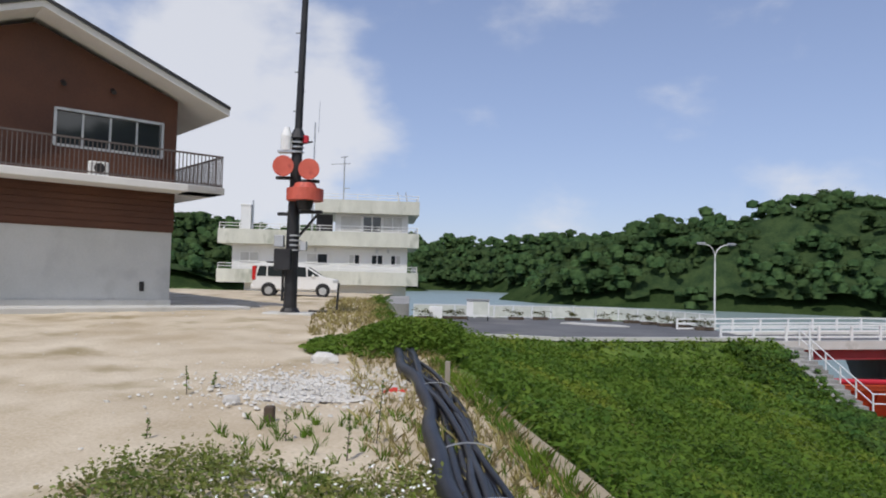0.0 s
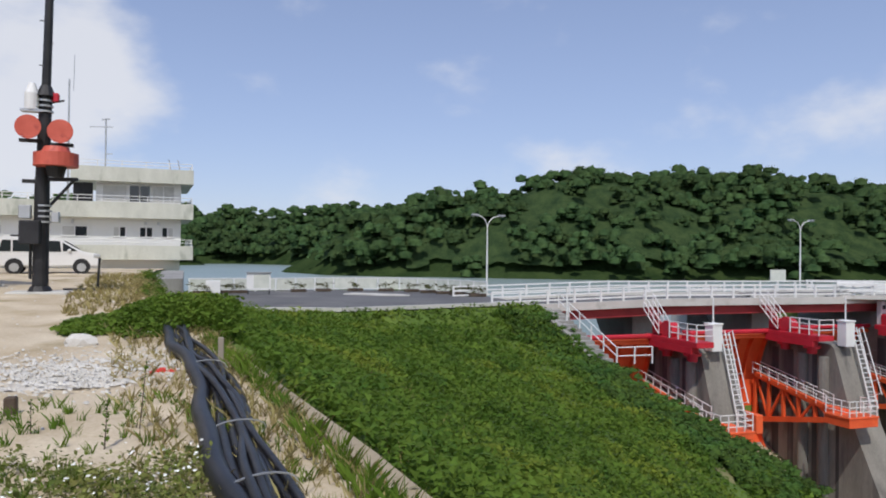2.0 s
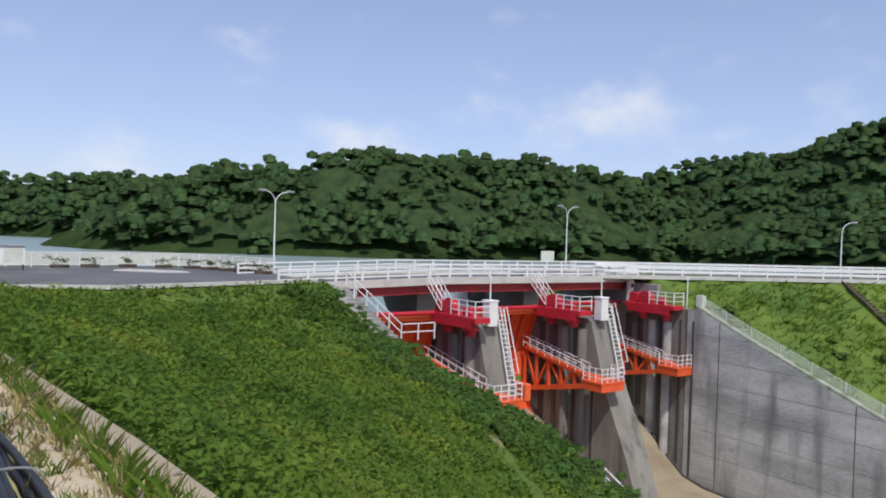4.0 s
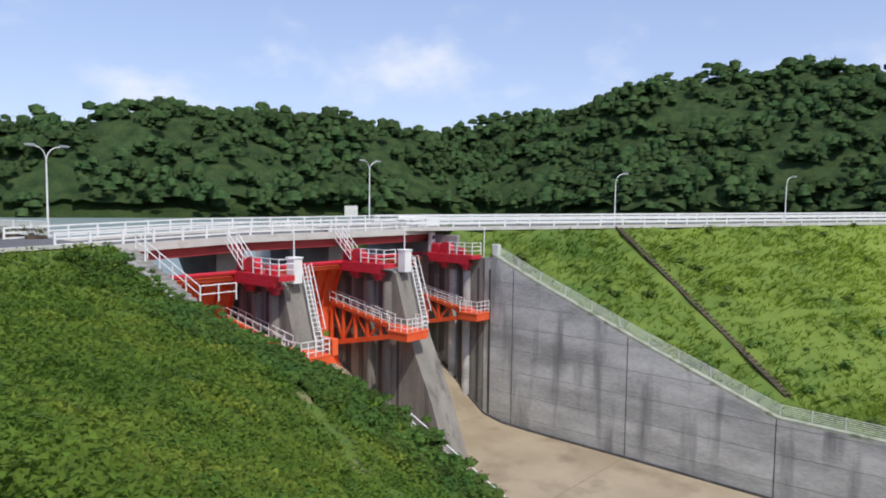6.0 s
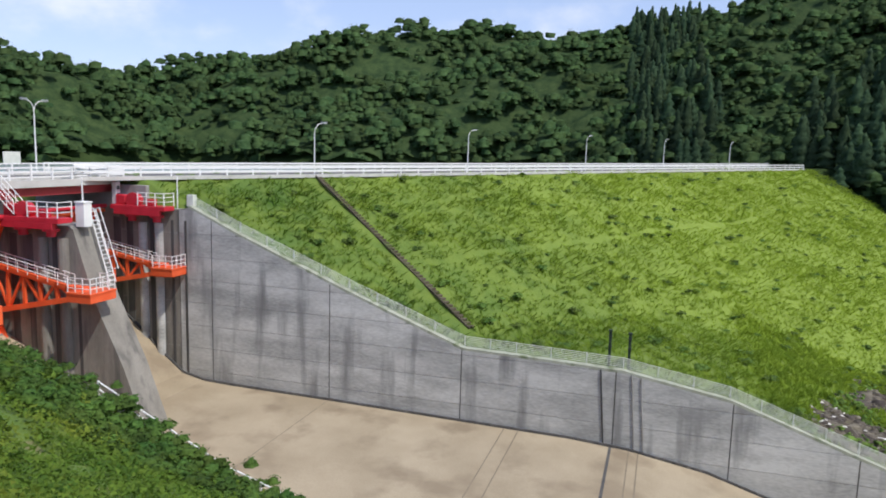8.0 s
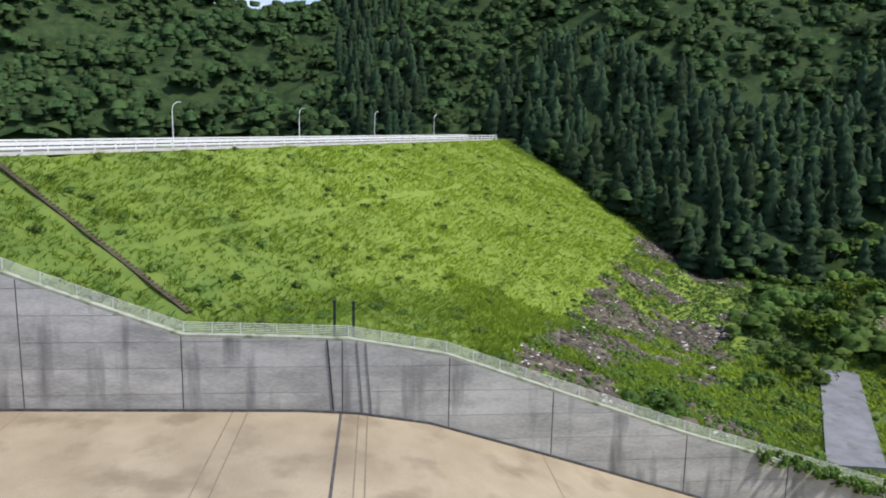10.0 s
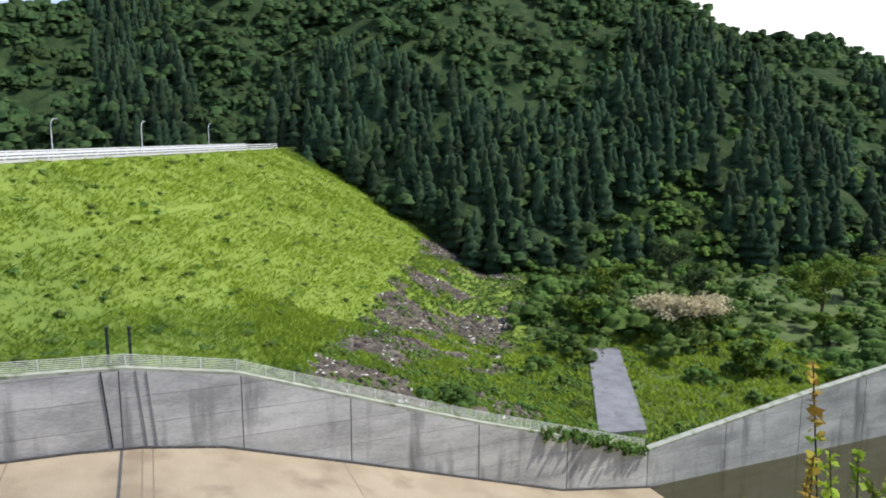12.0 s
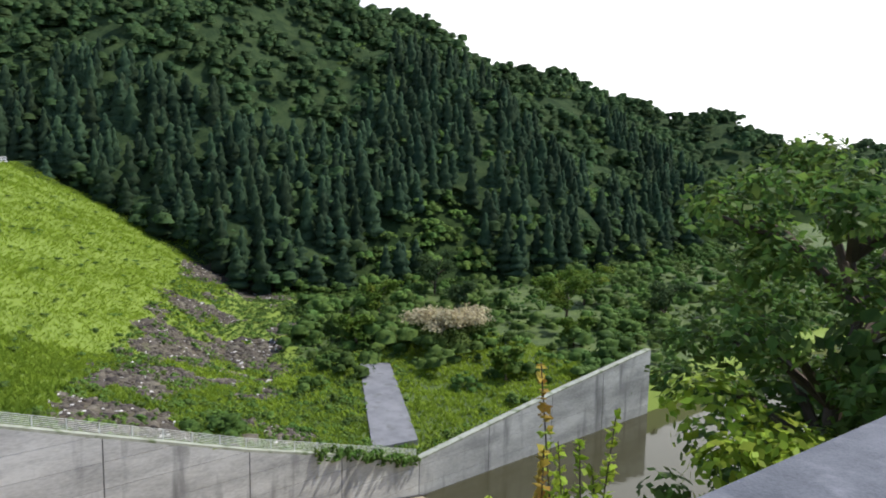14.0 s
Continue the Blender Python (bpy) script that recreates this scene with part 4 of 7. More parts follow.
def slope_bushes():
    """Low bushes and pale seeding grass dotted over the bank."""
    n = 230
    y = RNG.uniform(3, 35, n)
    x = pad_edge(y) + 0.5 + (XL - 4.5 - pad_edge(y)) * RNG.random(n) ** 1.3
    r = RNG.uniform(0.18, 0.55, n)
    x = np.where(np.abs(x - slope_path(y)) < 0.9, x - 1.6, x)
    for k, (mat, words) in enumerate(((M_HEDGELEAF, "darker low bushes dotted over the bank"), (M_WEED, "bright leafy clumps dotted over the bank"))):
        m = np.arange(n) % 2 == k
        v = plant([three(broad_crown(240, 0.066)) for _ in range(4)], x[m], y[m], land(x[m], y[m]) - 0.1 * r[m], 1.9 * r[m], 1.3 * r[m])
        quick_mesh("slope_bushes", v, np.arange(len(v)), mat, words, "bush", sides=3)
    n = 150
    y = np.concatenate([RNG.normal(5.8, 1.0, 60), RNG.uniform(4, 20, 90)])
    x = np.concatenate([RNG.normal(3.4, 0.7, 60), pad_edge(y[60:]) + 0.4 + 5 * RNG.random(90)])
    v = blades(x, y, land(x, y), RNG.uniform(0.25, 0.5, n), np.full(n, 0.006), per=5, lean=0.5)
    quick_mesh("seeding_grass", v, np.arange(len(v)), M_DRY, "pale seeding grass stalks on the bank", "grass")


bank_weeds()
slope_bushes()
wall_hedge()
woodland()
embankment_grass()
valley_green()
# ---- spillway ----
def wall_sweep(name, x0, x1, ys, top, bottom, mat, label):
    """A vertical wall along y between x0 and x1 with a top that follows the profile."""
    bm = bmesh.new()
    outline = [(y, float(top(y))) for y in ys] + [(y, float(bottom(y))) for y in reversed(ys)]
    prism(bm, outline, "x", x0, x1)
    return tagged(part(name, bm, mat), label, "wall", "", "structure")


def foot_right(y):
    return -19.0 if y > 0 else float(chute_floor(y)) - 2.0 if y > -30 else RIVER - 2.0


YR = WALL_Y + [35.2, 44]
wall_east = wall_sweep("wall_east", XR, XR + 0.9, YR, wall_top_right, foot_right, M_CONC, "tall stained grey concrete training wall of the spillway")
YL = [-60, -30, 0, 13, 19, 34, 40, 44]
wall_west = wall_sweep("wall_west", XL - 0.8, XL, YL, wall_top_left, lambda y: float(chute_floor(y)) - 1.5, M_CONC, "grey concrete training wall under the grass slope")

YF = [-45, -30, -12.3, -4, 1, 4.7, 14, 23, 31, 33.5, 34.5, 35.4, 36.4, 37.4, 38.3, 39.2, 40, 40.6, 42]
bm = bmesh.new()
prism(bm, [(y, float(chute_floor(y))) for y in YF] + [(42, -31), (-45, -31)], "x", XL, XR)
floor_ob = tagged(part("chute_floor", bm, M_FLOOR), "sand-coloured concrete spillway floor with faint stains", "floor", "", "structure")
# dark drain line and wet streaks across the floor, below the marker posts
for y0, w, mat in ((2.1, 0.09, M_STREAK), (0.9, 0.04, M_FLOORLINE), (0.3, 0.04, M_FLOORLINE), (9.3, 0.04, M_FLOORLINE), (8.3, 0.04, M_FLOORLINE), (22.7, 0.03, M_FLOORLINE), (-12.0, 0.03, M_FLOORLINE)):
    v = [(XL + 2, y0 - w, float(chute_floor(y0 - w)) + 0.012), (XR, y0 - w, float(chute_floor(y0 - w)) + 0.012), (XR, y0 + w, float(chute_floor(y0 + w)) + 0.012), (XL + 2, y0 + w, float(chute_floor(y0 + w)) + 0.012)]
    me = bpy.data.meshes.new("floor_joint")
    me.from_pydata(v, [], [(0, 1, 2, 3)])
    me.materials.append(mat)
    ob = new("floor_joint", me)
    ob.parent = floor_ob

# pale coping and low fence on the east wall
def rail_run(parent, pts, heights, post_gap, r_post, r_rail, mat, posts_up=1.0, sq=False):
    """Posts and rails along a polyline; each post and each rail a part."""
    post_mesh = None
    seg = [(Vector(a), Vector(b)) for a, b in zip(pts, pts[1:])]
    for h in heights:
        for a, b in seg:
            up = Vector((0, 0, h))
            bm = beam(bmesh.new(), a + up, b + up, r_rail * 1.4, r_rail * 2) if sq else bar(bmesh.new(), a + up, b + up, r_rail, 6)
            part("rail", bm, mat, parent)
    bm = box(bmesh.new(), (-r_post, -r_post, 0), (r_post, r_post, posts_up))
    first = part("post", bm, mat, parent)
    k = 0
    for a, b in seg:
        n = max(1, round((b - a).length / post_gap))
        for i in range(n + (1 if (a, b) == seg[-1] else 0)):
            p = a + (b - a) * (i / n)
            ob = first if k == 0 else new("post", first.data)
            ob.parent = parent
            ob.location = p
            k += 1


cop = bmesh.new()
for ya, yb in zip(WALL_Y, WALL_Y[1:]):
    beam(cop, (XR + 0.3, ya, wall_top_right(ya) + 0.04), (XR + 0.3, yb, wall_top_right(yb) + 0.04), 0.62, 0.2)
part("coping", cop, M_COPING, wall_east, "pale weathered concrete coping")
# dark strip where the wall meets the floor
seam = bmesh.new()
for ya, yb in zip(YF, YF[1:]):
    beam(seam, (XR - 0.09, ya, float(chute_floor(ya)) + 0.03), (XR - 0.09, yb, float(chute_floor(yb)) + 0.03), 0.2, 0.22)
part("foot_seam", seam, M_STREAK, wall_east, "dark strip along the wall foot")
west_rail = thing("wall_handrail", (0, 0, 0), "short low white handrail on the overgrown west wall", "handrail")
rail_run(west_rail, [(XL - 0.12, y, float(wall_top_left(y)) - 0.02) for y in (17.9, 15.4, 13.0, 10.2)], (0.28, 0.55), 1.2, 0.03, 0.03, M_WHITE, 0.58)
# worn strip on the bank
py_ = np.linspace(5, 23, 46)
strip = [(float(slope_path(y)) + dx, y, float(land(slope_path(y) + dx, y)) + 0.05) for y in py_ for dx in (-0.24 - 0.05 * math.sin(3 * y), 0.24 + 0.06 * math.cos(2.3 * y))]
sheet("worn_path", strip, [(2 * i, 2 * i + 1, 2 * i + 3, 2 * i + 2) for i in range(45)], M_DRYTURF, "narrow worn path down the grassy bank", "path", "structure")
wall_fence = thing("wall_fence", (0, 0, 0), "low pale green-white mesh fence along the wall top", "fence")
fence_pts = [(XR + 0.55, y, float(wall_top_right(y)) + 0.12) for y in reversed(WALL_Y[2:])]
rail_run(wall_fence, fence_pts, (0.12, 0.24, 0.36, 0.48, 0.6, 0.72), 2.2, 0.035, 0.022, M_ANNEX, 0.76)
part("end_panel", boxes(((XR + 0.3, 34.5, -3.2), (XR + 0.75, 35.1, -2.3)), bevel=0.02), M_ANNEX, wall_fence)

# gate bays: left face, right face of each opening
BAYS = ((XL, 27.6), (29.8, 37.6), (39.8, XR))
for px in (27.6, 37.6):
    pier = thing("spillway_pier", (px, 0, 0), "grey streaked concrete pier between the spillway gates", "pier", group="spillway piers")
    nose = [(44.5, -17.5), (44.5, -3.9), (36.6, -3.9), (36.2, -4.1), (34.7, -8.7), (32.6, -12.9), (30.8, -17.5)]
    part("body", prism(bmesh.new(), nose, "x", 0, 2.2), M_PIER, pier)
    for y in (38.6, 36.9):
        bm = bmesh.new()
        bar(bm, (-0.1, y, -4.7), (-0.1, y, -16.0), 0.36, 12)
        part("half_column", bm, M_PIER, pier)
    for y, w in ((41.2, 0.3), (39.8, 0.25), (37.75, 0.2), (35.9, 0.13)):
        part("wet_streak", boxes(((-0.012, y - w, -16.5), (0.1, y + w, -4.6 if y > 36 else -8.6))), M_STREAK, pier, "dark water-stained concrete streak")
    # white signal box on the nose with its mast
    part("service_box", boxes(((0.35, 35.6, -3.95), (1.05, 36.3, -2.35)), ((0.3, 35.55, -2.4), (1.1, 36.35, -2.3)), bevel=0.02), M_WHITE, pier)
    part("mast", bar(bmesh.new(), (0.7, 36.0, -2.35), (0.7, 36.0, -0.75), 0.045, 8), M_WHITE, pier)
    # ladder down the sloping nose
    lad = bmesh.new()
    top, bot = Vector((1.35, 36.2, -2.9)), Vector((1.35, 34.75, -7.7))
    for dx in (0, 0.55):
        bar(lad, top + Vector((dx, -0.1, 0)), bot + Vector((dx, -0.1, 0)), 0.045, 6)
        bar(lad, top + Vector((dx, -0.42, 0.1)), bot + Vector((dx, -0.36, 0.9)), 0.035, 6)
    for i in range(17):
        p = top.lerp(bot, (i + 0.5) / 17) + Vector((0, -0.1, 0))
        bar(lad, p, p + Vector((0.55, 0, 0)), 0.03, 5)
    for i in range(6):
        p = top.lerp(bot, i / 6) + Vector((0, -0.1, 0.0))
        for dx in (0, 0.55):
            bar(lad, p + Vector((dx, 0, 0)), p + Vector((dx, -0.38, 0.15)), 0.025, 5)
    part("ladder", lad, M_WHITE, pier, "white steel ladder with safety rails")


def hoist_deck(x, y0, y1, z, wide, steps):
    """Red machinery platform bracketed from a pier or wall face at x."""
    h = thing("gate_hoist", (x, 0, z), "red gate hoist platform with white handrails", "hoist", group="gate hoists")
    part("platform", boxes(((-wide, y0, -0.35), (0, y1, -0.02)), ((-wide, y0 + 0.5, -0.75), (-wide + 0.2, y1 - 0.3, -0.35)), bevel=0.02), M_RED, h)
    for k, y in enumerate((y0 + 1.1, y1 - 1.6)):
        bm = bmesh.new()
        bar(bm, (-wide * 0.55, y, -0.35), (-wide * 0.55, y, -0.75), 0.36, 14)
        bar(bm, (-wide * 0.55, y, -0.75), (-wide * 0.55, y, -0.9), 0.52, 14)
        bar(bm, (-wide * 0.55, y, -0.9), (-wide * 0.55, y, -1.25), 0.3, 14)
        part("bearing", bm, M_RED, h, "flanged red bearing")
    bm = bmesh.new()
    bar(bm, (-wide * 0.75, y1 - 1.9, 0.35), (-0.3, y1 - 1.9, 0.35), 0.5, 16)
    bar(bm, (-wide * 0.8, y1 - 1.9, 0.35), (-wide * 0.7, y1 - 1.9, 0.35), 0.62, 16)
    part("drum", bm, M_RED, h, "red winch drum")
    part("gearbox", boxes(((-wide * 0.7, y1 - 1.1, -0.02), (-0.2, y1 - 0.2, 0.75)), bevel=0.06), M_RED, h, "red gearbox housing")
    part("motor", boxes(((-wide * 0.6, y0 + 1.2, -0.02), (-0.4, y0 + 2.1, 0.5)), bevel=0.06), M_RED, h, "red motor housing")
    rail_run(h, [(-0.05, y0, 0), (-wide, y0, 0), (-wide, y1 - 2.6, 0)], (0.35, 0.7, 1.0), 0.8, 0.03, 0.028, M_WHITE, 1.02)
    if steps:
        st = bmesh.new()
        a, b = Vector((-wide, y1 - 1.5, 0.1)), Vector((-wide, y1 + 0.2, 1.6))
        for dx in (0, 0.7):
            for dz in (0.0, 0.45, 0.9):
                bar(st, a + Vector((dx, 0, dz)), b + Vector((dx, 0, dz)), 0.03, 6)
            for t in (0, 0.33, 0.66, 1):
                p = a.lerp(b, t) + Vector((dx, 0, 0))
                bar(st, p, p + Vector((0, 0, 0.9)), 0.028, 6)
        part("stair_rail", st, M_WHITE, h, "white stair handrail")
        tr = bmesh.new()
        for i in range(9):
            p = a.lerp(b, (i + 0.5) / 9)
            box(tr, (p.x, p.y - 0.13, p.z - 0.03), (p.x + 0.7, p.y + 0.13, p.z))
        part("treads", tr, M_RED, h)


hoist_deck(27.6, 35.0, 40.2, -3.3, 1.2, True)
hoist_deck(37.6, 36.2, 41.2, -3.3, 1.2, True)
hoist_deck(XR, 36.0, 41.0, -3.2, 1.2, False)


def radial_gate(xa, xb, yend, lifted):
    """Tainter gate: curved leaf with ribs, top beam, truss arm with walkway along the right side, trunnion platform."""
    g = thing("radial_gate", (0, 0, 0), "orange-red radial spillway gate with trussed arms", "gate", group="spillway gates")
    yt, zt, rad = yend + 0.9, -8.1, 8.6
    a0, a1 = radians(-32), radians(30)
    bm = bmesh.new()
    rows = []
    for i in range(13):
        a = a0 + (a1 - a0) * i / 12
        rows.append([(yt + rad * math.cos(a), zt + rad * math.sin(a)), (yt + (rad + 0.12) * math.cos(a), zt + (rad + 0.12) * math.sin(a))])
    prism(bm, [r[0] for r in rows] + [r[1] for r in reversed(rows)], "x", xa + 0.1, xb - 0.1)
    part("skin_plate", bm, M_ORANGE, g)
    n = 7
    for k in range(n):
        x = xa + 0.4 + (xb - xa - 0.8) * k / (n - 1)
        bm = bmesh.new()
        out = []
        for i in range(9):
            a = a0 + (a1 - a0) * i / 8
            out.append((yt + (rad - 0.35) * math.cos(a), zt + (rad - 0.35) * math.sin(a)))
        back = [(yt + rad * math.cos(a0 + (a1 - a0) * i / 8), zt + rad * math.sin(a0 + (a1 - a0) * i / 8)) for i in range(8, -1, -1)]
        prism(bm, out + back, "x", x - 0.05, x + 0.05)
        part("rib", bm, M_ORANGE, g)
    zb = zt + rad * math.sin(a1) + 0.1
    yb = yt + rad * math.cos(a1)
    part("top_beam", boxes(((xa + 0.1, yb - 0.9, zb - 0.25), (xb - 0.1, yb + 0.1, zb)), bevel=0.03), M_ORANGE, g)
    bm = bmesh.new()
    bar(bm, (xa + 0.1, yb - 1.0, zb + 0.25), (xb - 0.2, yb - 1.0, zb + 0.25), 0.16, 10)
    part("lifting_pipe", bm, M_RED, g, "red pipe across the gate top")
    # truss arms on both sides
    for x in (xb - 0.7, xa + 0.7):
        top0, top1 = Vector((x, yt + rad * 0.93, -6.7)), Vector((x, yt + 1.5, zt + 0.25))
        low0, low1 = Vector((x, yt + rad * 0.95, -9.9)), Vector((x, yt + 1.2, zt - 0.35))
        arm = part("arm", beam(bmesh.new(), top0, top1, 0.3, 0.34), M_ORANGE, g, "orange-red trussed gate arm")
        part("lower_chord", beam(bmesh.new(), low0, low1, 0.3, 0.34), M_ORANGE, arm)
        m = 5
        for i in range(m):
            u0, u1 = top0.lerp(top1, i / m), top0.lerp(top1, (i + 1) / m)
            l0, l1 = low0.lerp(low1, i / m), low0.lerp(low1, (i + 1) / m)
            part("strut", beam(bmesh.new(), u0, l0, 0.2, 0.2), M_ORANGE, arm)
            part("brace", beam(bmesh.new(), l0, u1, 0.14, 0.14) if i % 2 else beam(bmesh.new(), u0, l1, 0.14, 0.14), M_ORANGE, arm)
        part("trunnion", box(bmesh.new(), (x - 0.25, yt + 0.3, zt - 0.6), (x + 0.25, yt + 1.7, zt + 0.5), 0.04), M_ORANGE, arm)
        if x < (xa + xb) / 2:
            continue
        bm = bmesh.new()
        for dx in (-0.3, 0.3):
            for dz in (0.45, 0.9):
                bar(bm, top0 + Vector((dx, 0, dz)), top1 + Vector((dx, 0, dz)), 0.03, 6)
            for i in range(9):
                p = top0.lerp(top1, i / 8) + Vector((dx, 0, 0.1))
                bar(bm, p, p + Vector((0, 0, 0.82)), 0.025, 6)
        part("walkway_rail", bm, M_WHITE, g, "white walkway handrail")
    z0 = zt + 0.25
    part("trunnion_platform", boxes(((xb - 1.7, yend, z0 - 0.62), (xb + 0.5, yend + 1.9, z0)), ((xb - 1.75, yend - 0.04, z0 - 0.1), (xb + 0.55, yend + 1.9, z0 + 0.02)), bevel=0.02), M_ORANGE, g)
    rail_run(g, [(xb - 1.65, yend + 1.8, z0), (xb - 1.65, yend + 0.05, z0), (xb + 0.45, yend + 0.05, z0), (xb + 0.45, yend + 1.2, z0)], (0.3, 0.6, 0.95), 0.55, 0.025, 0.026, M_WHITE, 0.96)


radial_gate(*BAYS[0], 32.3, False)
radial_gate(*BAYS[1], 33.4, True)
radial_gate(*BAYS[2], 35.0, False)

# ---- road bridge over the gates ----
bridge = thing("bridge", (0, 0, 0), "road bridge with white railings on dull red girders", "bridge")
BX0, BX1, BY0, BY1 = 16.4, 48.6, 41.5, 49.4


def deck_z(x):
    """The deck dips towards the forecourt."""
    return ROAD - 0.36 * max(0.0, min(1.0, (29 - x) / 12.6))


def along(z0, z1, x0=BX0, x1=BX1):
    xs = [x0, 24.0, 29.0, x1]
    return [(x, deck_z(x) + z0) for x in xs] + [(x, deck_z(x) + z1) for x in reversed(xs)]


part("deck", prism(bmesh.new(), along(-0.3, -0.03), "y", BY0, BY1), M_CONC_LIGHT, bridge)
part("road_surface", prism(bmesh.new(), along(-0.03, 0.0), "y", BY0 + 0.5, BY1 - 0.5), M_ASPH, bridge)
for y in (BY0, BY1 - 0.35):
    part("kerb", prism(bmesh.new(), along(-0.03, 0.2), "y", y, y + 0.35), M_CONC_LIGHT, bridge)
for y in (BY0 + 0.35, BY0 + 3.4, BY1 - 0.7):
    gd = part("girder", prism(bmesh.new(), along(-0.85, -0.3, XL - 0.4, XR + 0.1), "y", y, y + 0.06), M_GIRDER, bridge)
    part("flange", prism(bmesh.new(), along(-0.9, -0.85, XL - 0.4, XR + 0.1), "y", y - 0.17, y + 0.23), M_GIRDER, gd)
for y in (BY0 + 0.12, BY1 - 0.2):
    rail_run(bridge, [(x, y, deck_z(x) + 0.2) for x in (BX0, 24.0, 29.0, BX1)], (0.22, 0.55, 0.86), 1.75, 0.06, 0.05, M_WHITE, 0.9, sq=True)
for x in (28.7, 38.7):
    sup = thing("bridge_support", (x, 0, 0), "grey concrete bridge support with flared head", "support", group="bridge supports")
    part("flared_head", prism(bmesh.new(), [(43.6, ROAD - 0.92), (49.2, ROAD - 0.92), (47.6, -4.5), (46.5, -12), (44.52, -12), (44.52, -3.9), (43.6, -3.9)], "x", -1.1, 1.1), M_CONC, sup)
for nm, x0, x1 in (("abutment_west", XL - 3.0, XL - 0.02), ("abutment_east", XR + 0.02, XR + 3.0)):
    tagged(part(nm, boxes(((x0, 38.6 if x0 > 30 else 41.4, -12), (x1, 49.6, ROAD - 0.32)), bevel=0.03), M_CONC), "grey concrete bridge abutment", "abutment", "", "structure")
# sill and reservoir-side wall behind the gates
tagged(part("gate_sill", boxes(((XL, 42.02, -14), (XR, 44.0, -11.5))), M_CONC), "concrete sill under the gates", "sill", "", "structure")

# service stair wall and stub railing on the west abutment
abut_stair = thing("service_steps", (0, 0, 0), "white-railed concrete service steps beside the abutment", "steps")
part("string_wall", prism(bmesh.new(), [(40.6, -1.5), (33.2, -4.1), (33.2, -5.0), (40.6, -2.6)], "x", XL - 0.7, XL - 0.4), M_CONC, abut_stair)
for i in range(14):
    y, z = 40.3 - i * 0.5, -1.7 - i * 0.18
    part("step", boxes(((XL - 0.4, y - 0.5, z - 0.2), (XL + 0.5, y, z))), M_CONC, abut_stair)
rail_run(abut_stair, [(XL + 0.45, 40.2, -1.6), (XL + 0.45, 33.4, -4.1), (XL + 2.6, 33.4, -4.1)], (0.45, 0.9), 1.4, 0.03, 0.03, M_WHITE, 0.92)
part("mast", bar(bmesh.new(), (XL + 0.2, 38.6, -2.5), (XL + 0.2, 38.6, -0.3), 0.05, 8), M_WHITE, abut_stair)
east_mast = thing("signal_mast", (XR + 0.4, 36.0, -3.4), "slim white mast on the spillway wall", "mast")
part("mast", bar(bmesh.new(), (0, 0, 0), (0, 0, 2.5), 0.045, 8), M_WHITE, east_mast)
box_ob = thing("control_box", (XR - 0.5, 41.0, -3.2), "narrow white control cabinet by the gate", "cabinet")
part("body", boxes(((-0.25, -0.2, 0), (0.25, 0.2, 1.7)), bevel=0.02), M_PLASTER, box_ob)
for z in (0.5, 1.1):
    part("dial", boxes(((-0.15, -0.22, z), (0.15, -0.2, z + 0.3))), M_DARK, box_ob)

# ---- crest road of the embankment ----
def crest(s, q, dz=0.0):
    return Vector((s * NY + q * NX, -s * NX + q * NY, float(crest_z(s)) + dz))


S0, S1 = 18.0, 163.0
bm = bmesh.new()
for a, b in ((S0 - 6, 60), (60, 100), (100, S1)):
    v = [bm.verts.new(crest(s, q, dz)) for s, q, dz in ((a, CREST_Q, -0.02), (b, CREST_Q, -0.02), (b, CREST_Q + 7.6, -0.02), (a, CREST_Q + 7.6, -0.02))]
    bm.faces.new(v)
tagged(part("road", bm, M_ASPH), "grey asphalt road along the dam crest", "road", "", "structure")
bm = bmesh.new()
for q in (CREST_Q - 0.1, CREST_Q + 7.6):
    beam(bm, crest(S0 - 6, q, -0.02), crest(S1, q, -0.02), 0.4, 0.3)
tagged(part("kerb", bm, M_CONC_LIGHT), "pale concrete kerbs along the crest road", "kerb", "", "structure")
guard = thing("guard_rail", (0, 0, 0), "white tubular guard rail along the dam crest", "guard rail")
for q in (CREST_Q, CREST_Q + 7.5):
    pts = [crest(S0, q, 0.12)] + [crest(s, q, 0.12) for s in (60, 110, S1)]
    rail_run(guard, pts, (0.34, 0.78), 2.5, 0.05, 0.085, M_WHITE, 0.88, sq=True)
pts = [Vector((BX1, BY0 + 0.12, ROAD + 0.2)), crest(S0, CREST_Q, 0.12)]
rail_run(guard, pts, (0.3, 0.62, 0.9), 2.0, 0.05, 0.06, M_WHITE, 0.95)


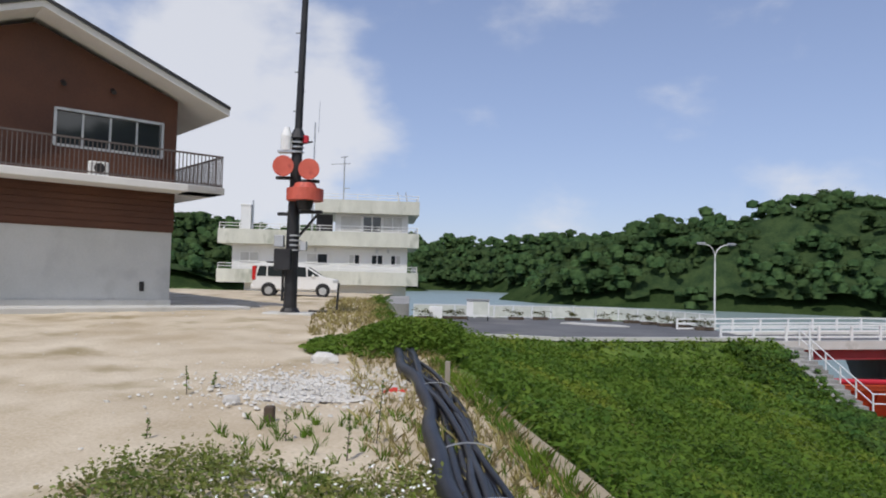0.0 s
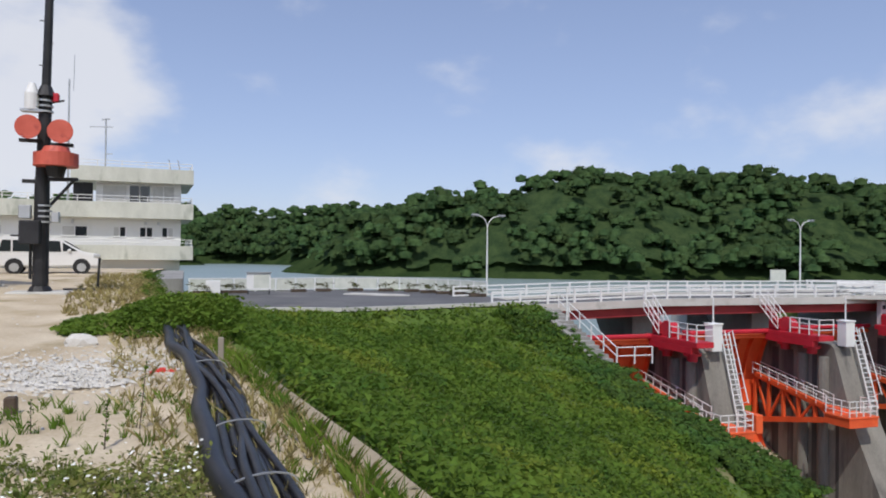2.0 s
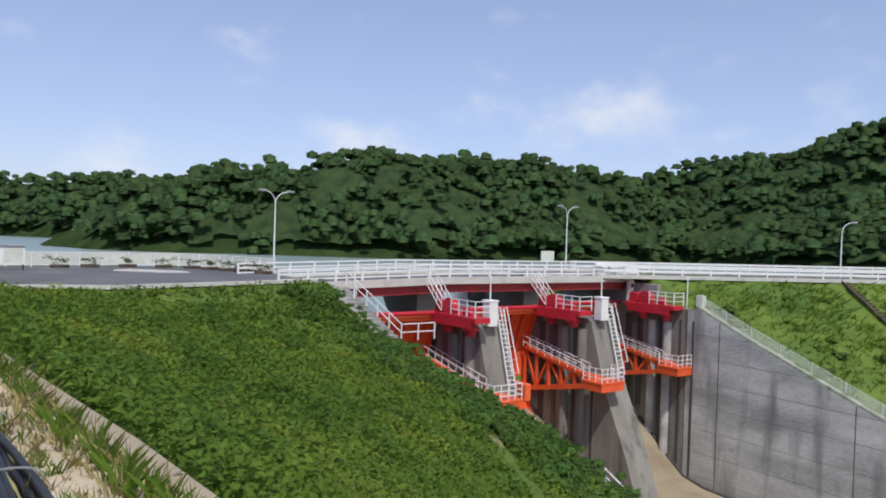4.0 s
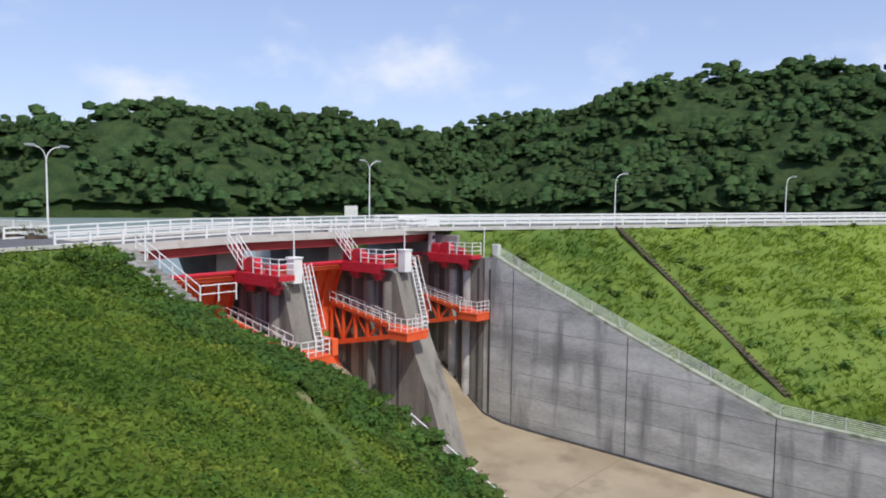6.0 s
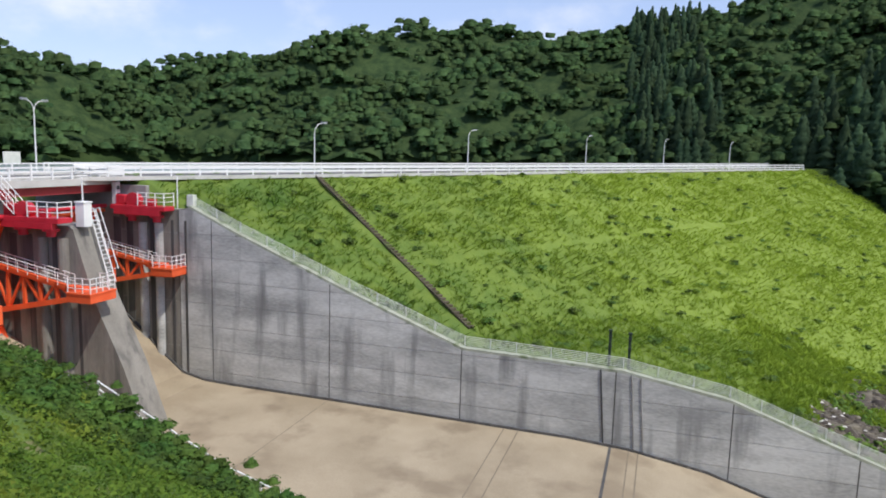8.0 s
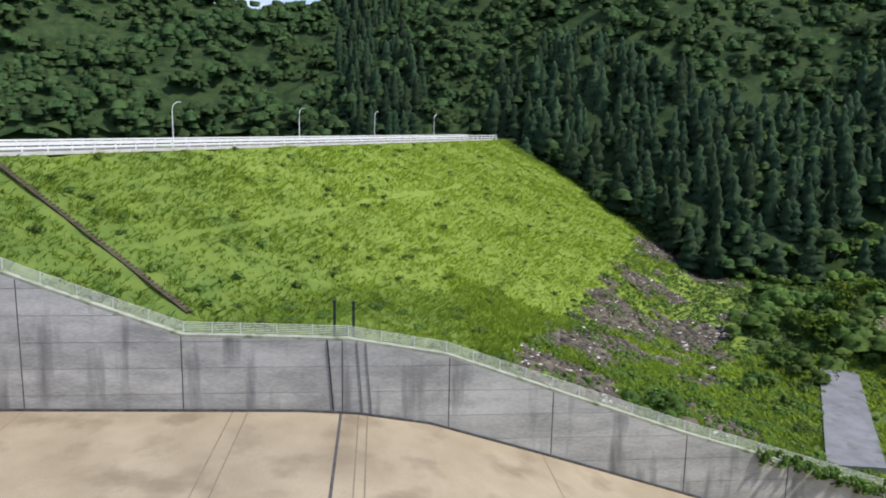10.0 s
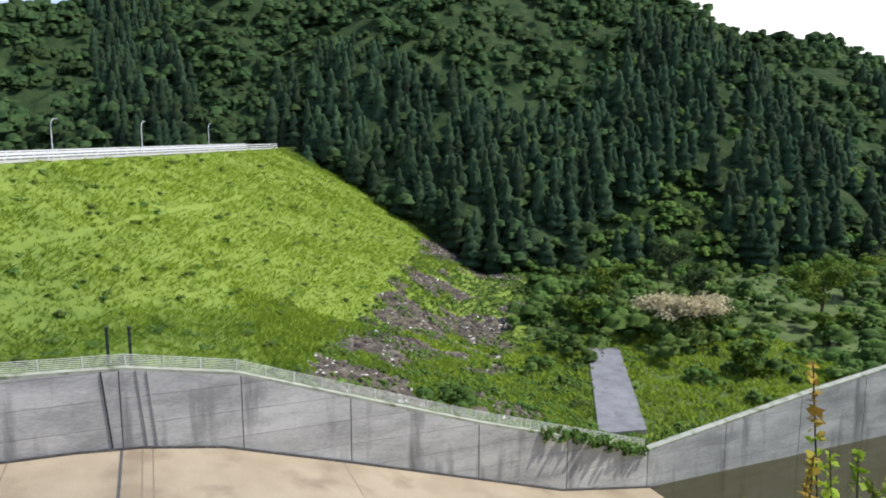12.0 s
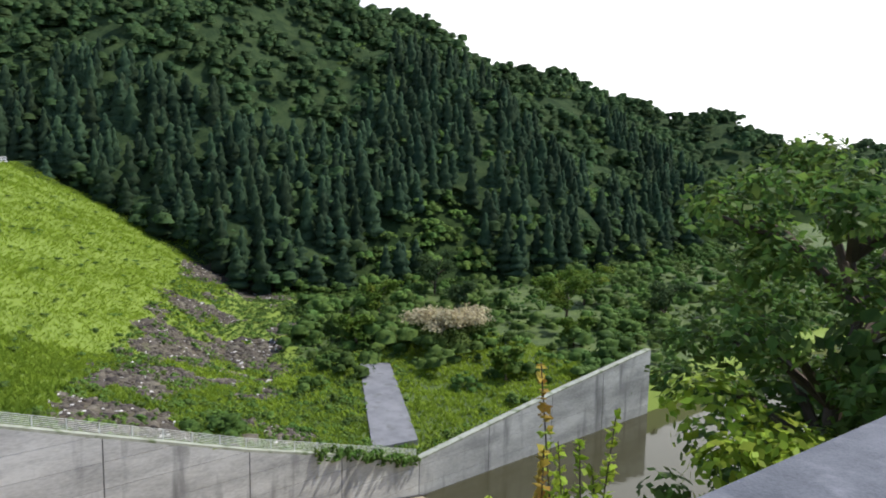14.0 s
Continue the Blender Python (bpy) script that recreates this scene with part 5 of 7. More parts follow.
def street_lamp(arms, words):
    lamp = thing("street_lamp", (0, 0, 0), words, "street lamp", group="street lamps")
    part("post", bar(bmesh.new(), (0, 0, 0), (0, 0, 5.6), 0.075, 10, 0.05), M_WHITE, lamp)
    for sx, reach in arms:
        bm = bmesh.new()
        p = [Vector((sx * reach * (1 - math.cos(t)), 0, 5.6 + 1.1 * math.sin(t) ** 0.8)) for t in np.linspace(0, math.pi / 2, 8)]
        for a, b in zip(p, p[1:]):
            bar(bm, a, b, 0.035, 6)
        arm = part("arm", bm, M_WHITE, lamp)
        hd = boxes(((min(sx * reach, sx * (reach + 0.6)), -0.14, 6.7), (max(sx * reach, sx * (reach + 0.6)), 0.14, 6.84)), bevel=0.04)
        head = part("lamp_head", hd, M_STEEL, lamp, "grey lamp head")
        part("lens", boxes(((min(sx * (reach + 0.05), sx * (reach + 0.5)), -0.1, 6.67), (max(sx * (reach + 0.05), sx * (reach + 0.5)), 0.1, 6.7))), M_DRAPE, head)
    return lamp


lamp = street_lamp(((-1, 0.75), (1, 0.95)), "slim white street lamp with two curved arms")
lamp.matrix_world = pose(19.65, 51.0, ROAD - 0.75, 0, 0, 8)
copy_thing(lamp, pose(48.15, 50.0, ROAD - 0.5, 0, 0, 5))
single = street_lamp(((1, 0.95),), "slim white street lamp with one curved arm")
for k, s in enumerate((39.7, 60.8, 84.2, 105.3, 128.6)):
    m = Matrix.Translation(crest(s, CREST_Q + 0.6, -1.75)) @ pose(0, 0, 0, 0, 0, -20)
    if k:
        copy_thing(single, m)
    else:
        single.matrix_world = m
sign = thing("notice_board", (46.0, 50.0, ROAD + 0.1), "pale blue-grey notice board on posts by the bridge end", "sign")
part("board", boxes(((-1.0, -0.04, 0.9), (0.6, 0.04, 1.9)), bevel=0.01), M_ANNEX, sign)
for x in (-0.8, 0.4):
    part("post", boxes(((x - 0.04, -0.03, -0.1), (x + 0.04, 0.03, 0.95))), M_STEEL, sign)
kiosk = thing("gauge_cabin", (38.2, 50.4, LAKE - 1), "low white railed gauge platform beyond the bridge", "platform")
part("base", boxes(((-1.6, -0.6, 0), (1.6, 1.6, 4.2)), bevel=0.05), M_CONC_LIGHT, kiosk)
rail_run(kiosk, [(-1.6, -0.6, 4.2), (1.6, -0.6, 4.2), (1.6, 1.6, 4.2)], (0.2, 0.4, 0.6, 0.8, 1.0), 0.5, 0.04, 0.05, M_WHITE, 1.02)

# marker posts behind the east wall
for y in (2.6, 1.3):
    mp_ = thing("marker_post", (XR + 1.6, y, float(wall_top_right(y)) - 0.4), "dark green steel marker post by the wall", "post", group="marker posts")
    part("shaft", boxes(((-0.09, -0.09, 0), (0.09, 0.09, 2.7)), bevel=0.015), M_GREENPOST, mp_)
    part("cap", boxes(((-0.14, -0.14, 2.7), (0.14, 0.14, 2.78)), bevel=0.015), M_GREENPOST, mp_)
    for z in (0.8, 1.6, 2.3):
        part("collar", boxes(((-0.12, -0.12, z), (0.12, 0.12, z + 0.08))), M_DARK, mp_)

# slab by the valley wall
v = [(x, y, float(land(x, y)) + 0.35) for x, y in SLAB]
zs = sum(p[2] for p in v) / 4 - 0.1
bm = bmesh.new()
prism(bm, SLAB, "z", zs - 1.2, zs)
tagged(part("slab", bm, M_SLAB), "weathered grey concrete slab among the bushes", "slab", "", "structure")
# ---- community hall: grey base, brown cladding, gabled roof, balcony ----
def community_hall():
    h = thing("community_hall", (-8.7, 23.46, 0.45), "brown-clad gabled hall with grey base and balcony", "building", turn=40)
    W_, D_ = 8.4, 14.0
    part("base_wall", boxes(((-W_, 0, -0.3), (0, D_, 2.45))), M_GREYWALL, h, "pale grey rendered base wall")
    part("plinth", boxes(((-W_ - 0.03, -0.04, -0.3), (0.04, D_, 0.28))), M_CONC_LIGHT, h)
    # upper walls with a gable, window opening left free
    wx0, wx1, wz0, wz1 = -3.57, -0.42, 4.85, 5.95
    bm = boxes(((-W_, -0.03, 2.45), (wx0, 0.2, 6.05)), ((wx1, -0.03, 2.45), (0.03, 0.2, 6.05)), ((wx0, -0.03, 2.45), (wx1, 0.2, wz0)), ((wx0, -0.03, wz1), (wx1, 0.2, 6.05)))
    part("front_wall", bm, M_BROWN, h)
    part("gable", prism(bmesh.new(), [(-W_, 6.05), (0.03, 6.05), (0.03, 6.75), (-W_ / 2, 8.35), (-W_, 6.75)], "y", -0.03, 0.2), M_BROWN, h)
    part("side_wall", boxes(((-0.2, 0.2, 2.45), (0.03, D_, 6.6))), M_BROWN, h)
    part("far_wall", boxes(((-W_, 0.2, 2.45), (-W_ + 0.2, D_, 6.6))), M_BROWN, h)
    part("back_wall", boxes(((-W_, D_ - 0.2, 2.45), (0, D_, 6.05))), M_BROWN, h)
    # cladding boards
    bd = box(bmesh.new(), (-W_, -0.055, 0), (0.035, -0.03, 0.17))
    first = part("board", bd, M_BROWN, h)
    first.location = (0, 0, 2.5)
    for i in range(1, 12):
        ob = new("board", first.data)
        ob.parent, ob.location = h, (0, 0, 2.5 + i * 0.19)
    # roof: two slopes with white soffit and dark sheet
    tilt = math.tan(radians(21.5))
    for nm, x0, x1 in (("roof_slope", 1.35, -W_ / 2), ("roof_slope", -W_ - 1.35, -W_ / 2)):
        zr, ze = 8.72, 8.72 - abs(x0 - x1) * tilt
        part(nm, prism(bmesh.new(), [(x0, ze), (x1, zr), (x1, zr + 0.1), (x0, ze + 0.1)], "y", -1.15, D_ + 0.8), M_ROOF, h, "dark metal roof sheet")
        part("soffit", prism(bmesh.new(), [(x0, ze - 0.2), (x1, zr - 0.2), (x1, zr), (x0, ze)], "y", -1.08, D_ + 0.7), M_SOFFIT, h, "white soffit and bargeboard")
    # window
    win = part("window", boxes(((wx0, -0.06, wz1 - 0.05), (wx1, 0.1, wz1 + 0.03)), ((wx0, -0.06, wz0 - 0.03), (wx1, 0.1, wz0 + 0.05)), ((wx0 - 0.03, -0.06, wz0), (wx0 + 0.05, 0.1, wz1)), ((wx1 - 0.05, -0.06, wz0), (wx1 + 0.03, 0.1, wz1))), M_STEEL, h, "aluminium window frame")
    n = 4
    for i in range(n):
        a, b = wx0 + (wx1 - wx0) * i / n, wx0 + (wx1 - wx0) * (i + 1) / n
        part("pane", boxes(((a + 0.03, 0.06 + 0.02 * (i % 2), wz0 + 0.04), (b - 0.03, 0.075 + 0.02 * (i % 2), wz1 - 0.04))), M_PANE, win)
        part("mullion", boxes(((b - 0.03, 0.02, wz0 + 0.04), (b + 0.03, 0.11, wz1 - 0.04))), M_STEEL, win)
    # balcony
    bal = part("balcony_slab", boxes(((-W_, -1.15, 3.72), (1.25, -0.03, 3.95)), ((0.03, -1.15, 3.72), (1.25, 6.0, 3.95)), bevel=0.02), M_SOFFIT, h, "white balcony slab")
    for a, b, gap in (((-W_, -1.08), (1.18, -1.08), 0.12), ((1.18, -1.08), (1.18, 6.0), 0.12)):
        bm = bmesh.new()
        beam(bm, (*a, 4.95), (*b, 4.95), 0.06, 0.05)
        beam(bm, (*a, 4.02), (*b, 4.02), 0.04, 0.04)
        part("balcony_rail", bm, M_BALRAIL, bal, "thin brown-grey balcony rail")
        ln = math.dist(a, b)
        bar_mesh = None
        for i in range(int(ln / gap)):
            t = i * gap / ln
            p = (a[0] + (b[0] - a[0]) * t, a[1] + (b[1] - a[1]) * t, 3.95)
            if bar_mesh is None:
                ob = part("baluster", boxes(((-0.012, -0.012, 0), (0.012, 0.012, 1.0))), M_BALRAIL, bal)
                bar_mesh = ob.data
            else:
                ob = new("baluster", bar_mesh)
                ob.parent = bal
            ob.location = p
    part("down_pipe", bar(bmesh.new(), (-4.95, -0.08, 0), (-4.95, -0.08, 3.7), 0.045, 8), M_GREYWALL, h)
    part("meter_box", boxes(((-5.35, -0.16, 0.9), (-5.05, 0.0, 1.6)), bevel=0.01), M_DARK, h)
    part("tap_box", boxes(((-0.95, -0.1, 0.55), (-0.83, 0.0, 0.85)), bevel=0.01), M_DARK, h)
    unit = part("air_conditioner", boxes(((-2.75, -0.75, 3.97), (-2.2, -0.45, 4.4)), bevel=0.03), M_WHITE, h, "small white outdoor unit")
    part("fan_grille", bar(bmesh.new(), (-2.47, -0.78, 4.2), (-2.47, -0.74, 4.2), 0.15, 14), M_DARK, unit)
    for x in (-3.4, -2.0):
        part("spotlight", bar(bmesh.new(), (x, -0.22, 6.65), (x, -0.03, 6.75), 0.07, 10), M_DARK, h)


M_BALRAIL = surface("brown_grey_rail_paint", (0.1, 0.08, 0.075), (0.15, 0.125, 0.115), size=0.5, fine=0.02, bump=0.02, rough=0.5)
community_hall()
apron = boxes(((-30, -1.2, -0.4), (2.5, 0.15, 0.0)), bevel=0.02)
apron_ob = tagged(part("pavement", apron, M_CONC_LIGHT), "pale concrete apron along the hall", "pavement", "", "structure")
apron_ob.matrix_world = pose(-8.85, 23.2, 0.55, 0, 0, 40)


# ---- dam office: white stepped building with deep fascias ----
def dam_office():
    o = thing("dam_office", (-1.6, 57.5, -0.4), "white three-level dam office with weathered concrete fascias", "building", turn=5)
    L = 15.7
    part("basement_wall", boxes(((-L + 2, 0.9, -2.5), (-0.9, 9, 1.4))), M_PLASTER, o)
    part("middle_wall", boxes(((-L + 1.0, 0.8, 1.4), (-0.85, 9, 4.5))), M_PLASTER, o)
    part("upper_wall", boxes(((-6.7, 0.8, 5.5), (-0.85, 9, 7.1))), M_PLASTER, o)
    for z0, z1, x0 in ((1.4, 2.45, -L), (4.45, 5.6, -L), (7.1, 8.15, -8.3)):
        f = part("fascia", boxes(((x0, 0, z0), (0, 0.15, z1)), ((-0.15, 0.15, z0), (0, 9.6, z1)), ((x0, 0.15, z0), (x0 + 0.15, 9.6, z1))), M_FASCIA, o, "weathered grey-green concrete fascia")
        part("floor_slab", boxes(((x0 + 0.15, 0.15, z0), (-0.15, 9.6, z0 + 0.2))), M_FASCIA, o)
        rail_run(f, [(x0 + 0.1, 0.07, z1), (-0.1, 0.07, z1), (-0.1, 9, z1)], (0.22, 0.45), 1.6, 0.025, 0.025, M_WHITE, 0.47)
    part("roof_slab", boxes(((-8.1, 0.15, 7.7), (-0.15, 9.4, 7.85))), M_FASCIA, o)
    # windows
    def win(x0, x1, z0, z1, n, blind):
        w = part("window", boxes(((x0, 0.74, z0), (x1, 0.82, z0 + 0.06)), ((x0, 0.74, z1 - 0.06), (x1, 0.82, z1)), ((x0, 0.74, z0), (x0 + 0.06, 0.82, z1)), ((x1 - 0.06, 0.74, z0), (x1, 0.82, z1))), M_WHITE, o)
        for i in range(n):
            a, b = x0 + (x1 - x0) * i / n, x0 + (x1 - x0) * (i + 1) / n
            part("pane", boxes(((a + 0.05, 0.77, z0 + 0.05), (b - 0.05, 0.795, z1 - 0.05))), M_DRAPE if i in blind else M_PANE, w)
            if i:
                part("mullion", boxes(((a - 0.03, 0.73, z0), (a + 0.03, 0.8, z1))), M_WHITE, w)
    for x0, x1, bl in ((-14.1, -12.6, (0, 1)), (-8.9, -7.2, (0,)), (-5.55, -4.65, (0,)), (-3.75, -2.8, ()), (-2.2, -1.35, (1,))):
        win(x0, x1, 3.05, 3.85, 2, bl)
    win(-6.3, -4.6, 5.65, 6.95, 1, (0,))
    win(-4.5, -3.0, 5.65, 6.95, 2, ())
    win(-2.9, -1.3, 5.65, 6.95, 2, (0, 1))
    part("louvre", boxes(((-8.2, 0.9, 5.6), (-6.9, 1.0, 7.0))), M_DARK, o)
    part("chimney", boxes(((-14.35, 2.0, 4.6), (-13.55, 2.8, 7.6)), ((-14.4, 1.95, 7.6), (-13.5, 2.85, 7.75)), bevel=0.02), M_PLASTER, o, "white chimney block")
    part("flue", boxes(((-13.5, 2.3, 5.6), (-13.38, 2.42, 8.1))), M_STEEL, o)
    for x in (-1.6, -0.95):
        part("roof_bracket", bar(bmesh.new(), (x, 1.0, 8.1), (x - 0.15, 1.0, 9.0), 0.04, 6), M_STEEL, o)
    a = part("aerial", bar(bmesh.new(), (-6.2, 3, 7.7), (-6.2, 3, 12.0), 0.06, 8), M_STEEL, o, "grey aerial mast with cross arm")
    part("cross_arm", bar(bmesh.new(), (-7.3, 3, 11.4), (-5.7, 3, 11.5), 0.035, 6), M_STEEL, a)
    part("wind_vane", bar(bmesh.new(), (-6.5, 3, 12.0), (-5.9, 3, 12.1), 0.05, 6), M_STEEL, a)
    part("side_arm", bar(bmesh.new(), (-6.2, 3, 9.4), (-5.7, 3, 9.45), 0.035, 6), M_STEEL, a)
    part("tall_aerial", bar(bmesh.new(), (-8.9, 5, 5.6), (-8.9, 5, 15.3), 0.09, 8, 0.06), M_STEEL, o)
    part("whip", bar(bmesh.new(), (-8.6, 5, 14.4), (-8.55, 5, 17.2), 0.025, 6), M_STEEL, o)
    for x in (-8.2, -3.3, -2.4):
        part("wall_lamp", boxes(((x - 0.1, 0.55, 4.0), (x + 0.1, 0.8, 4.25)), bevel=0.03), M_STEEL, o)


dam_office()


# ---- siren pole ----
def siren_pole():
    p = thing("siren_pole", (-4.54, 22.3, 0.42), "black steel warning pole with red siren and horns", "siren pole")
    part("footing", boxes(((-0.75, -0.5, -0.1), (0.75, 0.5, 0.06)), bevel=0.03), M_CONC_LIGHT, p)
    part("base_flange", bar(bmesh.new(), (0, 0, 0.06), (0, 0, 0.2), 0.32, 16, 0.24), M_DARK, p)
    part("lower_shaft", bar(bmesh.new(), (0, 0, 0.05), (0.02, 0, 3.2), 0.21, 16, 0.19), M_DARK, p)
    part("upper_shaft", bar(bmesh.new(), (0.02, 0, 3.2), (0.08, 0, 5.6), 0.18, 16, 0.16), M_DARK, p)
    part("flange", bar(bmesh.new(), (0.08, 0, 5.45), (0.08, 0, 5.75), 0.26, 14, 0.13), M_DARK, p)
    part("top_shaft", bar(bmesh.new(), (0.08, 0, 5.6), (0.22, 0, 12.5), 0.12, 12, 0.09), M_DARK, p)
    for i in range(9):
        z = 6.3 + i * 0.62
        part("step_bolt", bar(bmesh.new(), (0.0 + 0.013 * i, 0, z), (0.0 + (0.25 if i % 2 else -0.1), 0, z + 0.01), 0.015, 5), M_DARK, p)
    for z in (1.95, 2.1, 2.25, 2.4, 5.15, 5.3, 5.0):
        part("band", bar(bmesh.new(), (0.06, 0, z), (0.06, 0, z + 0.045), 0.215, 16), M_STEEL, p, "steel band")
    # motor siren: hood, drum, cone
    sx, sy = 0.42, -0.35
    hood = part("siren_hood", bar(bmesh.new(), (sx, sy, 3.82), (sx, sy, 4.02), 0.4, 20, 0.3), M_SIREN, p, "faded red siren hood")
    part("siren_drum", bar(bmesh.new(), (sx, sy, 3.48), (sx, sy, 3.84), 0.56, 24), M_SIREN, p, "faded red siren drum")
    part("siren_base", bar(bmesh.new(), (sx, sy, 3.2), (sx, sy, 3.5), 0.2, 18, 0.27), M_DARK, p)
    bm = bmesh.new()
    beam(bm, (0, 0, 3.15), (0.95, -0.35, 3.15), 0.1, 0.1)
    beam(bm, (0.85, -0.3, 3.12), (0.15, 0, 2.35), 0.06, 0.06)
    beam(bm, (-0.45, -0.1, 3.08), (0.1, -0.1, 3.08), 0.1, 0.1)
    part("bracket", bm, M_DARK, p)
    for x, z in ((-0.22, 4.5), (0.56, 4.42)):
        bm = bmesh.new()
        bar(bm, (x, -0.62, z), (x, -0.3, z), 0.31, 22, 0.12)
        bar(bm, (x, -0.3, z), (x, 0.1, z), 0.1, 14)
        horn = part("horn", bm, M_HORN, p, "orange-red loudspeaker horn")
        rim = bmesh.new()
        bar(rim, (x, -0.64, z), (x, -0.6, z), 0.32, 22)
        part("rim", rim, M_SIREN, horn)
        part("bracket", boxes(((x - 0.3, -0.25, z - 0.36), (x + 0.25, -0.1, z - 0.27))), M_DARK, p)
    bm = bmesh.new()
    bar(bm, (-0.25, -0.1, 5.05), (-0.25, -0.1, 5.5), 0.18, 14)
    bar(bm, (-0.25, -0.1, 5.5), (-0.25, -0.1, 5.78), 0.18, 14, 0.08)
    part("beacon", bm, M_WHITE, p, "white capped antenna housing")
    part("beacon_shelf", boxes(((-0.5, -0.25, 4.98), (0.05, 0.05, 5.05))), M_STEEL, p)
    part("side_lamp", boxes(((0.25, -0.12, 5.3), (0.42, 0.05, 5.55)), bevel=0.03), M_RED, p, "small red lamp")
    part("side_lamp_arm", bar(bmesh.new(), (0.05, 0, 5.25), (0.55, -0.1, 5.35), 0.03, 6), M_DARK, p)
    part("control_cabinet", boxes(((-0.45, -0.45, 1.35), (0.05, -0.15, 2.0)), bevel=0.02), M_DARK, p, "dark control cabinet")
    part("junction_box", boxes(((-0.5, -0.3, 2.05), (-0.2, -0.1, 2.42)), bevel=0.02), M_STEEL, p, "grey junction box")
    part("floodlight", boxes(((0.3, -0.3, 1.95), (0.5, -0.1, 2.25)), bevel=0.02), M_STEEL, p)
    part("cable_duct", bar(bmesh.new(), (-0.24, -0.05, 0.4), (-0.24, -0.05, 1.4), 0.04, 8), M_DARK, p)


siren_pole()
stand = thing("hose_stand", (-3.2, 23.0, 0.45), "thin black bent pipe standing by the pole", "pipe")
bm = bmesh.new()
for a, b in (((0, 0, 0), (0.05, 0, 0.95)), ((0, 0, 0.04), (-0.9, 0.1, 0.04))):
    bar(bm, a, b, 0.035, 8)
part("pipe", bm, M_DARK, stand)


# ---- parked car ----
def parked_car():
    c = thing("car", (-7.15, 36.65, 0.56), "white compact minivan parked on the plot", "car", turn=8)
    side = [(-2.1, 0.32), (2.0, 0.32), (2.12, 0.5), (2.1, 0.78), (1.95, 0.92), (1.35, 1.02), (0.55, 1.5), (0.2, 1.6), (-1.5, 1.66), (-1.85, 1.6), (-2.08, 0.95), (-2.15, 0.5)]
    bm = prism(bmesh.new(), side, "y", -0.82, 0.82)
    bmesh.ops.bevel(bm, geom=[e for e in bm.edges if abs(e.verts[0].co.y - e.verts[1].co.y) < 1e-4], offset=0.07, segments=2, affect="EDGES")
    part("body", bm, M_CARPAINT, c)
    for a in ([(-1.92, 1.0), (-1.45, 1.0), (-1.45, 1.5), (-1.78, 1.5)], [(-1.38, 1.0), (-0.45, 1.0), (-0.45, 1.5), (-1.38, 1.5)], [(-0.38, 1.0), (0.5, 1.0), (0.45, 1.48), (-0.38, 1.5)], [(0.57, 1.02), (1.15, 1.04), (0.55, 1.42)]):
        for y0, y1 in ((-0.835, -0.815), (0.815, 0.835)):
            part("side_window", prism(bmesh.new(), a, "y", y0, y1), M_PANE, c)
    part("windscreen", prism(bmesh.new(), [(1.22, 1.1), (1.27, 1.12), (0.66, 1.5), (0.61, 1.47)], "y", -0.68, 0.68), M_PANE, c)
    part("rear_window", prism(bmesh.new(), [(-2.06, 1.02), (-2.02, 1.02), (-1.9, 1.5), (-1.94, 1.52)], "y", -0.66, 0.66), M_PANE, c)
    for y in (-0.84, 0.72):
        part("tail_lamp", boxes(((-2.14, y, 0.8), (-1.95, y + 0.12, 1.5)), bevel=0.03), M_TAIL, c, "tall red tail lamp")
        part("headlight", boxes(((1.8, y, 0.72), (2.1, y + 0.12, 0.9)), bevel=0.04), M_STEEL, c)
        part("mirror", boxes(((0.75, y - 0.06 if y < 0 else y + 0.12, 0.98), (0.9, y + 0.03 if y < 0 else y + 0.22, 1.12)), bevel=0.03), M_CARPAINT, c)
    part("bumper", boxes(((-2.2, -0.8, 0.34), (-2.0, 0.8, 0.6)), bevel=0.05), M_CARPAINT, c)
    part("roof_rack", boxes(((-1.5, -0.6, 1.66), (-1.0, 0.6, 1.74)), bevel=0.03), M_DARK, c)
    for x in (-1.32, 1.32):
        for y in (-0.83, 0.63):
            tyre = part("wheel", bar(bmesh.new(), (x, y, 0.3), (x, y + 0.2, 0.3), 0.31, 20), M_TYRE, c, "black tyre")
            ys_ = y - 0.015 if y < 0 else y + 0.2
            part("hub", bar(bmesh.new(), (x, ys_, 0.3), (x, ys_ + 0.015, 0.3), 0.19, 16), M_STEEL, tyre)
            part("arch", bar(bmesh.new(), (x, y - 0.004 if y < 0 else y + 0.01, 0.34), (x, y + 0.1 if y < 0 else y + 0.204, 0.34), 0.36, 20), M_DARK, c)


parked_car()

# ---- forecourt at the bridge end ----
court = [(-2.2, 40), (6.4, 37.6), (18.6, 41.0), (19.0, 49.6), (15.5, 57.5), (9.0, 60), (-1.5, 58)]
bm = prism(bmesh.new(), court, "z", ROAD - 0.6, ROAD)
tagged(part("forecourt", bm, M_ASPH), "grey asphalt forecourt at the bridge end", "forecourt", "", "structure")
bm = bmesh.new()
for a, b in zip(court[:3], court[1:3]):
    beam(bm, (*a, ROAD + 0.06), (*b, ROAD + 0.06), 0.3, 0.2)
tagged(part("forecourt_kerb", bm, M_CONC_LIGHT), "pale kerb along the forecourt", "kerb", "", "structure")
cf = thing("court_fence", (0, 0, ROAD), "white panel fence round the forecourt", "fence")
line = [(-1.8, 56.6), (3.0, 57.6), (9.3, 59.0), (14.7, 58.4), (17.0, 55.5), (19.3, 50.0)]
fp = bmesh.new()
rail_run(cf, [(x, y, 0) for x, y in line], (0.12, 1.02), 1.6, 0.045, 0.035, M_WHITE, 1.06)
